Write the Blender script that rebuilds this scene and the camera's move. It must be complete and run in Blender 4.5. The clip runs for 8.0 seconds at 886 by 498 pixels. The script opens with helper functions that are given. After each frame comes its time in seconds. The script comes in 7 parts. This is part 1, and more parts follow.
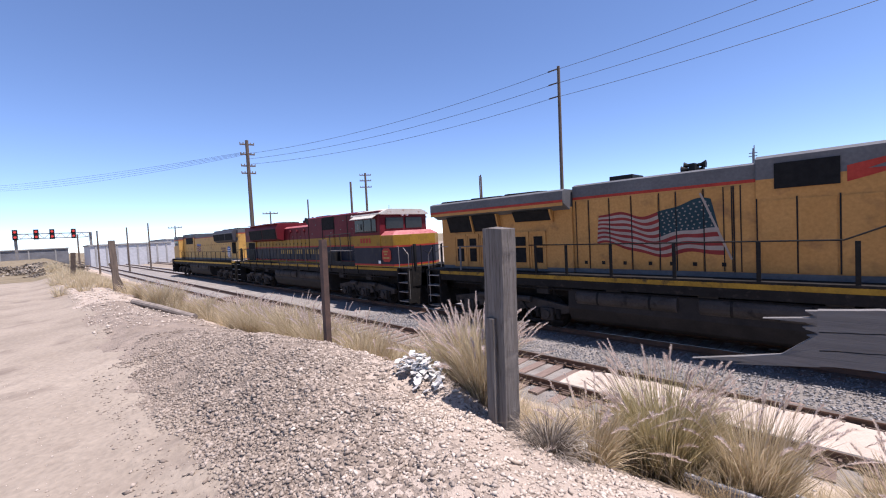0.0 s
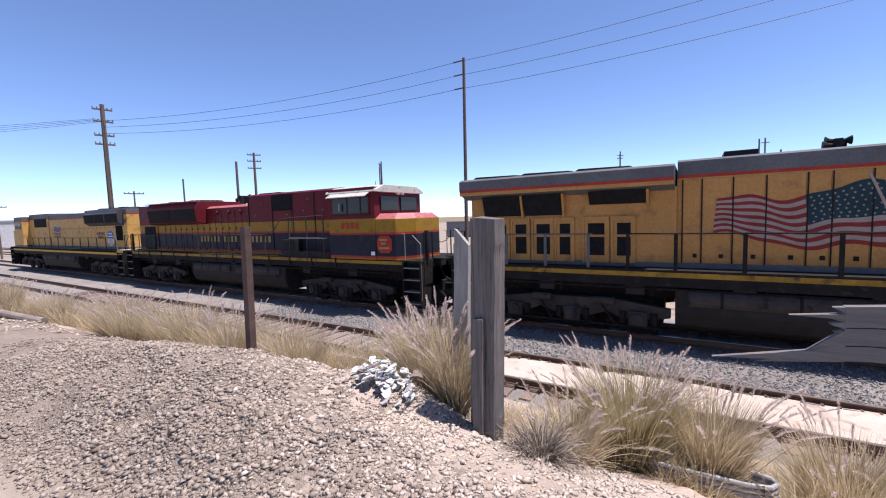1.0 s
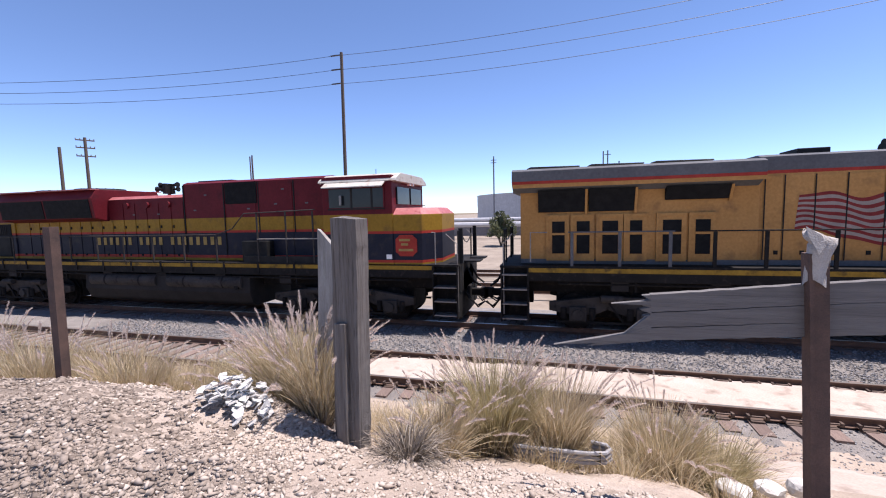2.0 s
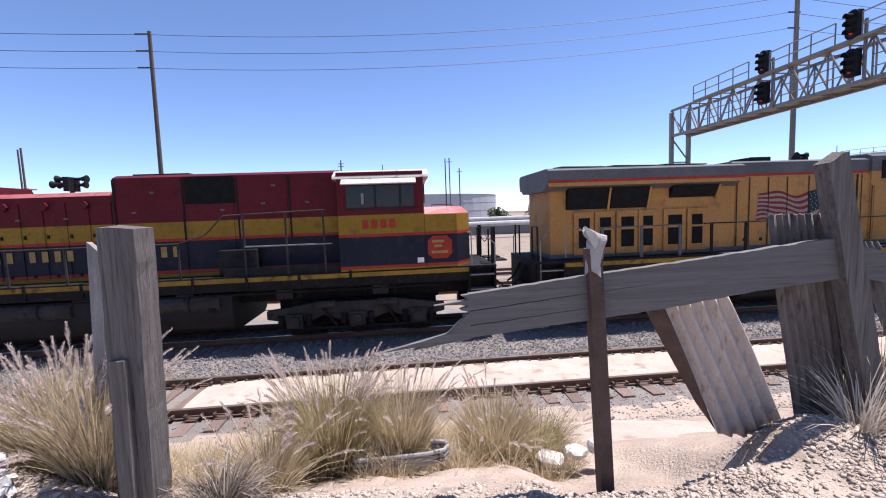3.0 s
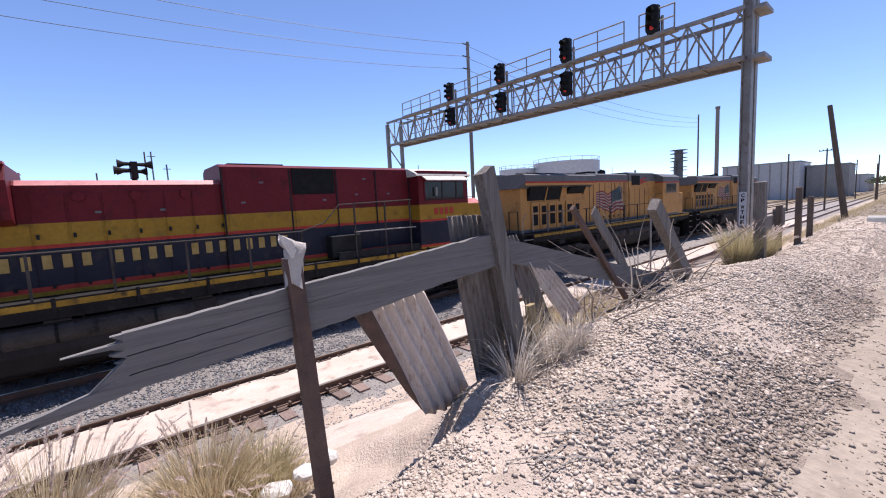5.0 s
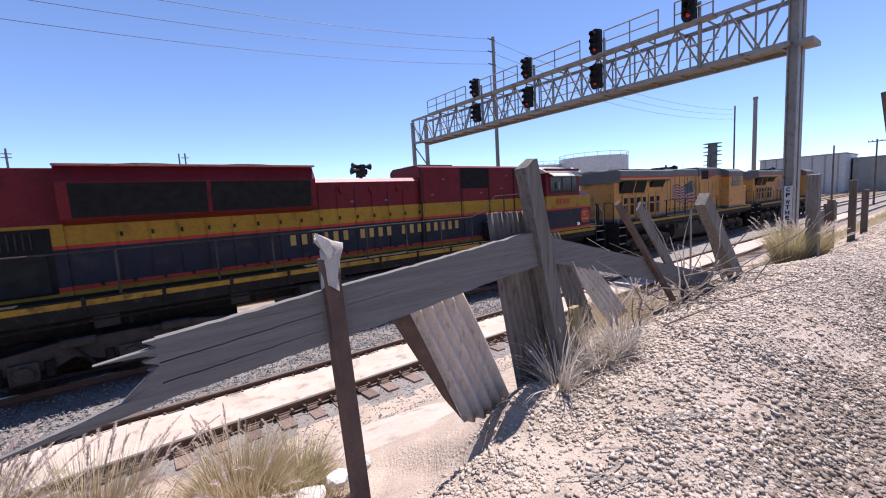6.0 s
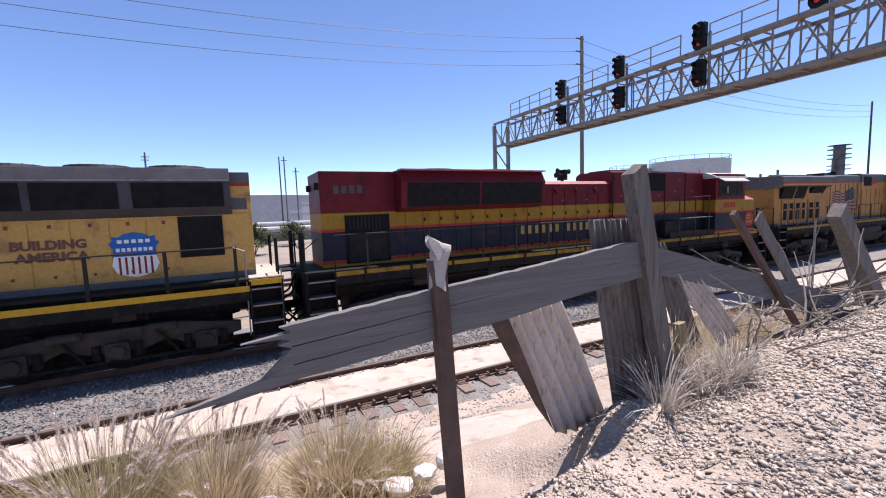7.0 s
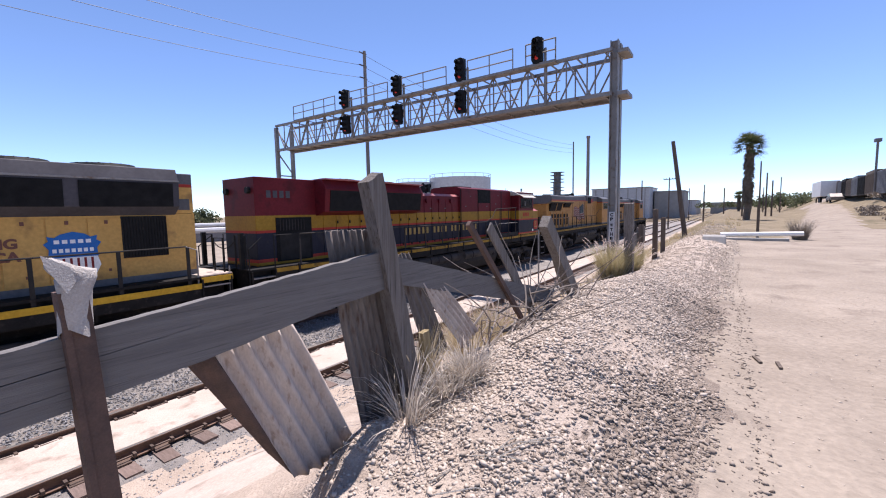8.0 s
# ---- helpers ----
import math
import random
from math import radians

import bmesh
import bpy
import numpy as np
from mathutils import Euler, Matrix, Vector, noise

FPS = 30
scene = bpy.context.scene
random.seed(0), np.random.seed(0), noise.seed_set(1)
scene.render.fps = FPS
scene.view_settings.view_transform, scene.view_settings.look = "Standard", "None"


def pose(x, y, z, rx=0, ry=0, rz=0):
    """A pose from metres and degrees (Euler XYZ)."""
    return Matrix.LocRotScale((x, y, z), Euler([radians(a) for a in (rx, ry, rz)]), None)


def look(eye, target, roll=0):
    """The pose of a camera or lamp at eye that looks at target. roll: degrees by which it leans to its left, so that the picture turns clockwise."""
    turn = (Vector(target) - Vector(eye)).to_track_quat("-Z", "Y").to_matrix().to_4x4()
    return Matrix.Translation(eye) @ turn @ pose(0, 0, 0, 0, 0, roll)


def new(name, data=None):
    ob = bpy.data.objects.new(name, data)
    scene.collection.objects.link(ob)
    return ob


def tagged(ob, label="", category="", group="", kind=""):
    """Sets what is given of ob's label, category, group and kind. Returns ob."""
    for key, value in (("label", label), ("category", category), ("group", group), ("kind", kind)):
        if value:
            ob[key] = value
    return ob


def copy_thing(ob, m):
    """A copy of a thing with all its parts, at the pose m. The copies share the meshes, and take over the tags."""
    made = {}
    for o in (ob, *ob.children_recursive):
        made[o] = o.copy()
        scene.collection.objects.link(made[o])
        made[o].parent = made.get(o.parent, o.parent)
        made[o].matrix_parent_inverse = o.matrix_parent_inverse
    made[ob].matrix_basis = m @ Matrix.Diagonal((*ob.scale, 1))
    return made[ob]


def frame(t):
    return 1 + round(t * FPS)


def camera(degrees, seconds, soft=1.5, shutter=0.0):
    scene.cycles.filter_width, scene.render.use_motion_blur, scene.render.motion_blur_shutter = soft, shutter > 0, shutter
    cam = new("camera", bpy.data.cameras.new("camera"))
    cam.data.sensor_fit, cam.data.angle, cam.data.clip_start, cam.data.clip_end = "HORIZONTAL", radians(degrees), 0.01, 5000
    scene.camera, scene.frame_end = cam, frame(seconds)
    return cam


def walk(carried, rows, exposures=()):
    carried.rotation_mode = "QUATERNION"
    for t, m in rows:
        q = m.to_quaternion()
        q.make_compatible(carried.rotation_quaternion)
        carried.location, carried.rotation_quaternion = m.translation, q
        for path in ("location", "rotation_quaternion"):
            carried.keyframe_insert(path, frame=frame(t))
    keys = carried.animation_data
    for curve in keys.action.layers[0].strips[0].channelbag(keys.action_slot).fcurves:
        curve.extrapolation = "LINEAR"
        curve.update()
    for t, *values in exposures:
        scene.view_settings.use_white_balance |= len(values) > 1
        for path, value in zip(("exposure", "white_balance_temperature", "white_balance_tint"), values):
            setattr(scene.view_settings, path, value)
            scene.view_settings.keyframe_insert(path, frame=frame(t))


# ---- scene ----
cam = camera(94.2, 8.0, 1.1)
PATH = [
    (0, (-0.129, -7.875, 3.402), (-1.558, -6.477, 3.321), -3.0),
    (0.5, (-0.637, -7.881, 3.418), (-1.871, -6.315, 3.271), -2.2),
    (1, (-0.85, -7.929, 3.432), (-1.886, -6.225, 3.273), -1.8),
    (1.2, (-0.86, -7.917, 3.428), (-1.788, -6.153, 3.259), -1.4),
    (2.3, (-0.707, -7.788, 3.431), (-1.033, -5.823, 3.256), -1.5),
    (2.5, (-0.686, -7.776, 3.43), (-0.855, -5.791, 3.255), -1.5),
    (3, (-0.598, -7.682, 3.427), (-0.418, -5.698, 3.25), -2.1),
    (3.5, (-0.533, -7.613, 3.429), (0.061, -5.712, 3.246), -2.4),
    (4, (-0.552, -7.602, 3.459), (0.458, -5.887, 3.265), -2.8),
    (4.5, (-0.385, -7.612, 3.443), (0.912, -6.105, 3.224), -2.8),
    (6, (-0.305, -7.373, 3.43), (0.897, -5.79, 3.206), -3.3),
    (6.5, (-0.48, -7.353, 3.458), (0.361, -5.55, 3.258), -2.5),
    (7, (-0.449, -7.317, 3.446), (0.449, -5.541, 3.253), -2.0),
    (7.5, (-0.32, -7.375, 3.46), (1.012, -5.896, 3.267), -1.4),
    (8, (0.03, -7.31, 3.439), (1.661, -6.166, 3.26), -1.1),
]
walk(cam, [(t, look(eye, target, roll)) for t, eye, target, roll in PATH], ((0.0, 0.85, 6330, 20), (8.0, 0.85, 6330, 20)))

# ---------------------------------------------------------------- light
SUN_TO = Vector((0.30, 0.105, 1.0)).normalized()
world = bpy.data.worlds.new("sky")
scene.world = world
world.use_nodes = True
wn = world.node_tree.nodes
sky = wn.new("ShaderNodeTexSky")
sky.sky_type = "NISHITA"
sky.sun_disc = False
sky.sun_elevation = math.asin(SUN_TO.z)
sky.sun_rotation = math.atan2(SUN_TO.x, SUN_TO.y)
sky.altitude = 20.0
sky.air_density = 0.6
sky.dust_density = 0.0
sky.ozone_density = 4.2
wn["Background"].inputs["Strength"].default_value = 0.126
world.node_tree.links.new(sky.outputs[0], wn["Background"].inputs["Color"])
sun = new("sun", bpy.data.lights.new("sun", "SUN"))
sun.data.energy = 4.8
sun.data.angle = radians(0.53)
sun.data.color = (1.0, 0.95, 0.88)
sun.matrix_world = look(SUN_TO * 60, (0, 0, 0))

# ---------------------------------------------------------------- materials


def mat(name, a, b, rough=0.7, metal=0.0, scale=6.0, fine=60.0, bump=0.25, grain=None, spots=None, vary=0.0, spec=0.5, dist=0.01):
    """Two colours mixed by broad noise, darkened and lightened by fine noise, with relief. grain: stretch of the noise per axis.
    spots: a third colour (rust, dirt) in patches. vary: brightness change from object to object."""
    m = bpy.data.materials.new(name)
    m.use_nodes = True
    nt = m.node_tree
    n, l = nt.nodes, nt.links
    bsdf = n["Principled BSDF"]
    bsdf.inputs["Roughness"].default_value = rough
    bsdf.inputs["Metallic"].default_value = metal
    bsdf.inputs["Specular IOR Level"].default_value = spec
    tc = n.new("ShaderNodeTexCoord")
    mp = n.new("ShaderNodeMapping")
    if grain:
        mp.inputs["Scale"].default_value = grain
    l.new(tc.outputs["Object"], mp.inputs[0])
    big = n.new("ShaderNodeTexNoise")
    big.inputs["Scale"].default_value = scale
    big.inputs["Detail"].default_value = 6
    big.inputs["Roughness"].default_value = 0.65
    l.new(mp.outputs[0], big.inputs["Vector"])
    ramp = n.new("ShaderNodeValToRGB")
    ramp.color_ramp.elements[0].position, ramp.color_ramp.elements[1].position = 0.32, 0.68
    ramp.color_ramp.elements[0].color, ramp.color_ramp.elements[1].color = (*a, 1), (*b, 1)
    l.new(big.outputs["Fac"], ramp.inputs[0])
    col = ramp.outputs[0]
    if spots:
        sp = n.new("ShaderNodeTexNoise")
        sp.inputs["Scale"].default_value = scale * 2.7
        sp.inputs["Detail"].default_value = 8
        l.new(mp.outputs[0], sp.inputs["Vector"])
        sr = n.new("ShaderNodeValToRGB")
        sr.color_ramp.elements[0].position, sr.color_ramp.elements[1].position = 0.56, 0.72
        l.new(sp.outputs["Fac"], sr.inputs[0])
        mx = n.new("ShaderNodeMix")
        mx.data_type = "RGBA"
        l.new(sr.outputs[0], mx.inputs["Factor"])
        l.new(col, mx.inputs["A"])
        mx.inputs["B"].default_value = (*spots, 1)
        col = mx.outputs["Result"]
    fn = n.new("ShaderNodeTexNoise")
    fn.inputs["Scale"].default_value = fine
    fn.inputs["Detail"].default_value = 4
    l.new(mp.outputs[0], fn.inputs["Vector"])
    hsv = n.new("ShaderNodeHueSaturation")
    mr = n.new("ShaderNodeMapRange")
    mr.inputs["To Min"].default_value, mr.inputs["To Max"].default_value = 0.72, 1.28
    l.new(fn.outputs["Fac"], mr.inputs["Value"])
    val = mr.outputs[0]
    if vary:
        oi = n.new("ShaderNodeObjectInfo")
        vr = n.new("ShaderNodeMapRange")
        vr.inputs["To Min"].default_value, vr.inputs["To Max"].default_value = 1 - vary, 1 + vary
        l.new(oi.outputs["Random"], vr.inputs["Value"])
        mu = n.new("ShaderNodeMath")
        mu.operation = "MULTIPLY"
        l.new(val, mu.inputs[0])
        l.new(vr.outputs[0], mu.inputs[1])
        val = mu.outputs[0]
    l.new(val, hsv.inputs["Value"])
    l.new(col, hsv.inputs["Color"])
    l.new(hsv.outputs[0], bsdf.inputs["Base Color"])
    if bump:
        bp = n.new("ShaderNodeBump")
        bp.inputs["Strength"].default_value = bump
        bp.inputs["Distance"].default_value = dist
        l.new(fn.outputs["Fac"], bp.inputs["Height"])
        l.new(bp.outputs[0], bsdf.inputs["Normal"])
    return m


def island_mat(name, colours, rough=0.85, trans=0.0, bump=0.0):
    """A colour per loose piece of one mesh, by its island's random number, with a little noise along it."""
    m = bpy.data.materials.new(name)
    m.use_nodes = True
    n, l = m.node_tree.nodes, m.node_tree.links
    bsdf = n["Principled BSDF"]
    bsdf.inputs["Roughness"].default_value = rough
    bsdf.inputs["Specular IOR Level"].default_value = 0.25
    geo = n.new("ShaderNodeNewGeometry")
    ramp = n.new("ShaderNodeValToRGB")
    els = ramp.color_ramp.elements
    while len(els) < len(colours):
        els.new(0.5)
    for i, c in enumerate(colours):
        els[i].position = i / (len(colours) - 1)
        els[i].color = (*c, 1)
    l.new(geo.outputs["Random Per Island"], ramp.inputs[0])
    tc = n.new("ShaderNodeTexCoord")
    fn = n.new("ShaderNodeTexNoise")
    fn.inputs["Scale"].default_value = 30
    l.new(tc.outputs["Object"], fn.inputs["Vector"])
    mr = n.new("ShaderNodeMapRange")
    mr.inputs["To Min"].default_value, mr.inputs["To Max"].default_value = 0.75, 1.25
    l.new(fn.outputs["Fac"], mr.inputs["Value"])
    hsv = n.new("ShaderNodeHueSaturation")
    l.new(mr.outputs[0], hsv.inputs["Value"])
    l.new(ramp.outputs[0], hsv.inputs["Color"])
    l.new(hsv.outputs[0], bsdf.inputs["Base Color"])
    if trans:
        tr = n.new("ShaderNodeBsdfTranslucent")
        l.new(hsv.outputs[0], tr.inputs["Color"])
        mx = n.new("ShaderNodeMixShader")
        mx.inputs[0].default_value = trans
        l.new(bsdf.outputs[0], mx.inputs[1])
        l.new(tr.outputs[0], mx.inputs[2])
        l.new(mx.outputs[0], n["Material Output"].inputs["Surface"])
    return m


def glow(name, colour, strength):
    m = bpy.data.materials.new(name)
    m.use_nodes = True
    b = m.node_tree.nodes["Principled BSDF"]
    b.inputs["Base Color"].default_value = (*colour, 1)
    b.inputs["Emission Color"].default_value = (*colour, 1)
    b.inputs["Emission Strength"].default_value = strength
    return m


DIRT = mat("dirt", (0.209, 0.172, 0.136), (0.293, 0.246, 0.197), 0.95, scale=0.5, fine=18, bump=0.6, spec=0.2, dist=0.03, spots=(0.186, 0.150, 0.120))
BANK = mat("bank_soil", (0.319, 0.260, 0.212), (0.425, 0.355, 0.296), 0.95, scale=1.6, fine=70, bump=0.8, spec=0.2, dist=0.02, spots=(0.256, 0.204, 0.162))
GREY_BANK = mat("grey_bank_soil", (0.200, 0.161, 0.129), (0.297, 0.241, 0.197), 0.95, scale=2.2, fine=60, bump=1.0, spec=0.2, dist=0.03, spots=(0.129, 0.101, 0.081))
HILLSIDE = mat("dry_hillside", (0.134, 0.106, 0.067), (0.224, 0.179, 0.118), 0.95, scale=0.4, fine=6, bump=0.6, spec=0.2, dist=0.05, spots=(0.084, 0.073, 0.039))
BEDDING = mat("track_bed", (0.174, 0.158, 0.145), (0.270, 0.245, 0.225), 0.95, scale=1.5, fine=60, bump=1.0, spec=0.2, dist=0.03)
SLOPE = mat("bank_slope_soil", (0.312, 0.249, 0.199), (0.422, 0.349, 0.286), 0.95, scale=1.3, fine=40, bump=0.8, spec=0.2, dist=0.03)
SAND = mat("sand", (0.371, 0.307, 0.256), (0.448, 0.384, 0.333), 0.95, scale=1.2, fine=40, bump=0.35, spots=(0.256, 0.204, 0.167), spec=0.2)
GRAVEL = island_mat("gravel", [(0.295, 0.240, 0.192), (0.396, 0.329, 0.272), (0.448, 0.381, 0.320), (0.486, 0.423, 0.361), (0.359, 0.295, 0.240)], 0.95)
GREY_GRAVEL = island_mat("grey_gravel", [(0.156, 0.123, 0.099), (0.228, 0.184, 0.150), (0.281, 0.233, 0.191), (0.336, 0.281, 0.235), (0.198, 0.158, 0.127)], 0.95)
BALLAST = island_mat("ballast", [(0.115, 0.115, 0.122), (0.215, 0.215, 0.223), (0.301, 0.294, 0.294), (0.172, 0.157, 0.151)], 0.85)
RAIL_STEEL = mat("rail_steel", (0.10, 0.062, 0.045), (0.17, 0.10, 0.07), 0.75, 0.3, scale=5, fine=90, bump=0.3)
RAIL_HEAD = mat("rail_head", (0.42, 0.40, 0.38), (0.55, 0.53, 0.50), 0.35, 0.9, scale=3, fine=60, bump=0.05)
TIE_WOOD = mat("tie_wood", (0.120, 0.084, 0.069), (0.198, 0.143, 0.120), 0.95, scale=3, fine=40, bump=0.6, grain=(8, 1, 8), vary=0.3)
CLIP = mat("clip_steel", (0.07, 0.05, 0.042), (0.13, 0.09, 0.07), 0.7, 0.4)
GREY_WOOD = mat("weathered_wood", (0.125, 0.107, 0.092), (0.235, 0.208, 0.185), 0.92, scale=3, fine=40, bump=0.9, grain=(12, 12, 0.4), spots=(0.06, 0.046, 0.037), dist=0.012)
PLANK_WOOD = mat("plank_wood", (0.125, 0.115, 0.108), (0.175, 0.162, 0.152), 0.9, scale=3, fine=40, bump=0.55, grain=(0.35, 9, 14), spots=(0.085, 0.077, 0.07), dist=0.008)
PALE_WOOD = mat("bleached_wood", (0.258, 0.235, 0.204), (0.408, 0.381, 0.347), 0.9, scale=4, fine=45, bump=0.8, grain=(9, 9, 0.8))
STUB_WOOD = mat("yellowed_wood", (0.20, 0.15, 0.075), (0.32, 0.25, 0.13), 0.9, scale=4, fine=45, bump=0.5, grain=(9, 9, 0.6))
RUST = mat("rusty_steel", (0.075, 0.05, 0.042), (0.14, 0.085, 0.065), 0.85, 0.25, scale=8, fine=120, bump=0.4)
# raised to a pale beige so that the hanging sheet looks lit
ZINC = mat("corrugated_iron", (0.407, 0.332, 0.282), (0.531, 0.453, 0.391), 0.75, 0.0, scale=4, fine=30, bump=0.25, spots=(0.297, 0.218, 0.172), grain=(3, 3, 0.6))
# darker rusty iron, with shade of the sheets behind mixed into the colour
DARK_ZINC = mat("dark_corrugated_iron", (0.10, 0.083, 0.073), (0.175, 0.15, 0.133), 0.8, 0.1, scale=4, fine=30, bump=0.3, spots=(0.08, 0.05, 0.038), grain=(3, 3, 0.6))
STRAW = island_mat("bleached_straw", [(0.348, 0.296, 0.243), (0.522, 0.461, 0.392), (0.644, 0.584, 0.513), (0.435, 0.374, 0.305)], 0.9, 0.2)
BRANCH = mat("dead_branch_wood", (0.136, 0.112, 0.092), (0.245, 0.207, 0.177), 0.9, scale=6, fine=60, bump=0.4)
RAG = mat("rag_cloth", (0.34, 0.31, 0.28), (0.46, 0.425, 0.39), 0.95, scale=10, fine=150, bump=0.5)
GRASS = island_mat("dry_grass", [(0.435, 0.339, 0.200), (0.591, 0.479, 0.323), (0.348, 0.287, 0.148), (0.662, 0.566, 0.417), (0.504, 0.401, 0.261)], 0.8, 0.4)
GRASS_GREEN = island_mat("greenish_grass", [(0.366, 0.305, 0.156), (0.504, 0.426, 0.252), (0.323, 0.287, 0.131), (0.609, 0.513, 0.348)], 0.8, 0.4)
PLUME = island_mat("grass_plume", [(0.627, 0.522, 0.453), (0.731, 0.644, 0.584), (0.575, 0.461, 0.392)], 0.95, 0.5)
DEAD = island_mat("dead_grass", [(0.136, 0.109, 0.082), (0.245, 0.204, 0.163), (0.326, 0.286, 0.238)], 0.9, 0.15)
WHITE_JUNK = mat("white_plaster", (0.432, 0.418, 0.390), (0.542, 0.529, 0.501), 0.85, scale=8, fine=80, bump=0.5)
PLASTIC = mat("grey_plastic", (0.22, 0.22, 0.23), (0.30, 0.30, 0.31), 0.6, scale=4, fine=60, bump=0.15)
POLE_WOOD = mat("pole_wood", (0.075, 0.055, 0.042), (0.14, 0.105, 0.08), 0.9, scale=3, fine=30, bump=0.4, grain=(6, 6, 0.5))
GREY_POLE = mat("grey_pole", (0.16, 0.14, 0.125), (0.25, 0.225, 0.20), 0.9, scale=3, fine=30, bump=0.4, grain=(6, 6, 0.5))
WIRE = mat("wire", (0.03, 0.03, 0.03), (0.05, 0.05, 0.05), 0.6, bump=0)
GALV = mat("galvanised_steel", (0.203, 0.188, 0.173), (0.285, 0.266, 0.247), 0.6, 0.5, scale=2, fine=50, bump=0.1, spots=(0.165, 0.112, 0.075))
BLACK = mat("black_paint", (0.0084, 0.0084, 0.0091), (0.0210, 0.0210, 0.0210), 0.6, scale=4, fine=60, bump=0.1, spec=0.12)
GRIME = mat("grimy_underframe", (0.006, 0.0055, 0.0055), (0.015, 0.0135, 0.0125), 0.8, 0.0, scale=2.5, fine=30, bump=0.3, spots=(0.032, 0.026, 0.022), spec=0.2)
DUSTY_STEEL = mat("dusty_steel", (0.030, 0.026, 0.023), (0.060, 0.052, 0.046), 0.8, 0.0, scale=1.8, fine=25, bump=0.15, spots=(0.016, 0.014, 0.013), spec=0.2)
TANKGREY = mat("dusty_tank", (0.015, 0.0135, 0.013), (0.030, 0.027, 0.025), 0.75, 0.0, scale=1.5, fine=25, bump=0.15, spec=0.2)
GLASS = mat("dark_glass", (0.012, 0.014, 0.016), (0.02, 0.022, 0.025), 0.12, spec=0.25, bump=0)
MESH_DARK = mat("dark_mesh", (0.0070, 0.0070, 0.0077), (0.0154, 0.0154, 0.0154), 0.8, scale=5, fine=200, bump=0.5, spec=0.12)
RED = mat("dark_red_paint", (0.088, 0.0085, 0.0130), (0.120, 0.0130, 0.0180), 0.5, scale=0.9, fine=14, bump=0.04, spots=(0.07, 0.011, 0.014), spec=0.12)
SIGNAL_RED = mat("red_line_paint", (0.27, 0.030, 0.020), (0.36, 0.045, 0.03), 0.5, scale=2, fine=20, bump=0.03, spec=0.12)
YELLOW = mat("golden_yellow_paint", (0.235, 0.130, 0.016), (0.290, 0.166, 0.022), 0.5, scale=0.9, fine=14, bump=0.04, spots=(0.18, 0.10, 0.022), spec=0.12)
BLUEBLACK = mat("blue_black_paint", (0.0128, 0.0142, 0.0240), (0.0195, 0.0210, 0.0330), 0.5, scale=1.2, fine=14, bump=0.04, spots=(0.0300, 0.0285, 0.0315), spec=0.12)
ARMOUR = mat("armour_yellow_paint", (0.36, 0.180, 0.054), (0.435, 0.228, 0.075), 0.55, scale=0.7, fine=14, bump=0.03, spots=(0.24, 0.125, 0.05), spec=0.12)
BRIGHT_ARMOUR = mat("clean_yellow_paint", (0.46, 0.262, 0.074), (0.54, 0.318, 0.095), 0.5, scale=0.8, fine=14, bump=0.04, spots=(0.25, 0.145, 0.06), spec=0.12)
HOUSING_GREY = mat("dark_housing_paint", (0.045, 0.043, 0.050), (0.075, 0.072, 0.080), 0.55, scale=0.9, fine=14, bump=0.04, spec=0.12)
SILL_BRIGHT = mat("bright_sill_yellow", (0.44, 0.25, 0.022), (0.54, 0.32, 0.03), 0.5, scale=2, fine=20, bump=0.03, spec=0.12)
ROOFGREY = mat("roof_grey_paint", (0.0863, 0.0863, 0.0900), (0.1237, 0.1237, 0.1275), 0.55, scale=0.9, fine=14, bump=0.05, spec=0.12)
SILL_YELLOW = mat("sill_yellow", (0.20, 0.115, 0.018), (0.34, 0.20, 0.028), 0.6, scale=1.4, fine=20, bump=0.03, spots=(0.06, 0.04, 0.02), spec=0.12)
WHITE = mat("white_paint", (0.66, 0.65, 0.62), (0.78, 0.77, 0.74), 0.6, scale=1.5, fine=20, bump=0.05)
CREAM = mat("faded_cream_roof", (0.394, 0.367, 0.313), (0.476, 0.456, 0.408), 0.6, scale=1.6, fine=20, bump=0.05, spots=(0.286, 0.184, 0.136))
PINK = mat("faded_red_nose", (0.308, 0.070, 0.070), (0.385, 0.140, 0.133), 0.55, scale=2.2, fine=20, bump=0.05, spots=(0.210, 0.028, 0.028))
FLAG_RED = mat("flag_red", (0.16, 0.02, 0.02), (0.23, 0.036, 0.03), 0.55, scale=3, bump=0, spec=0.12)
FLAG_WHITE = mat("flag_white", (0.25, 0.20, 0.165), (0.32, 0.265, 0.225), 0.55, scale=3, bump=0, spec=0.12)
FLAG_BLUE = mat("flag_blue", (0.012, 0.032, 0.04), (0.018, 0.042, 0.052), 0.55, scale=3, bump=0, spec=0.12)
SHIELD_BLUE = mat("shield_blue", (0.02, 0.11, 0.33), (0.03, 0.14, 0.40), 0.5, scale=2, bump=0, spec=0.12)
BROWN_PAINT = mat("brown_letter_paint", (0.11, 0.035, 0.02), (0.15, 0.05, 0.03), 0.6, scale=4, bump=0)
LETTER_GOLD = mat("gold_letter_paint", (0.26, 0.18, 0.06), (0.36, 0.25, 0.09), 0.7, scale=4, bump=0, spec=0.1)
TANK_WHITE = mat("tank_white", (0.449, 0.442, 0.435), (0.503, 0.496, 0.490), 0.6, scale=0.2, fine=2, bump=0.02)
TANK_GREY = mat("tank_grey", (0.40, 0.40, 0.41), (0.46, 0.46, 0.47), 0.7, scale=0.15, fine=2, bump=0.02)
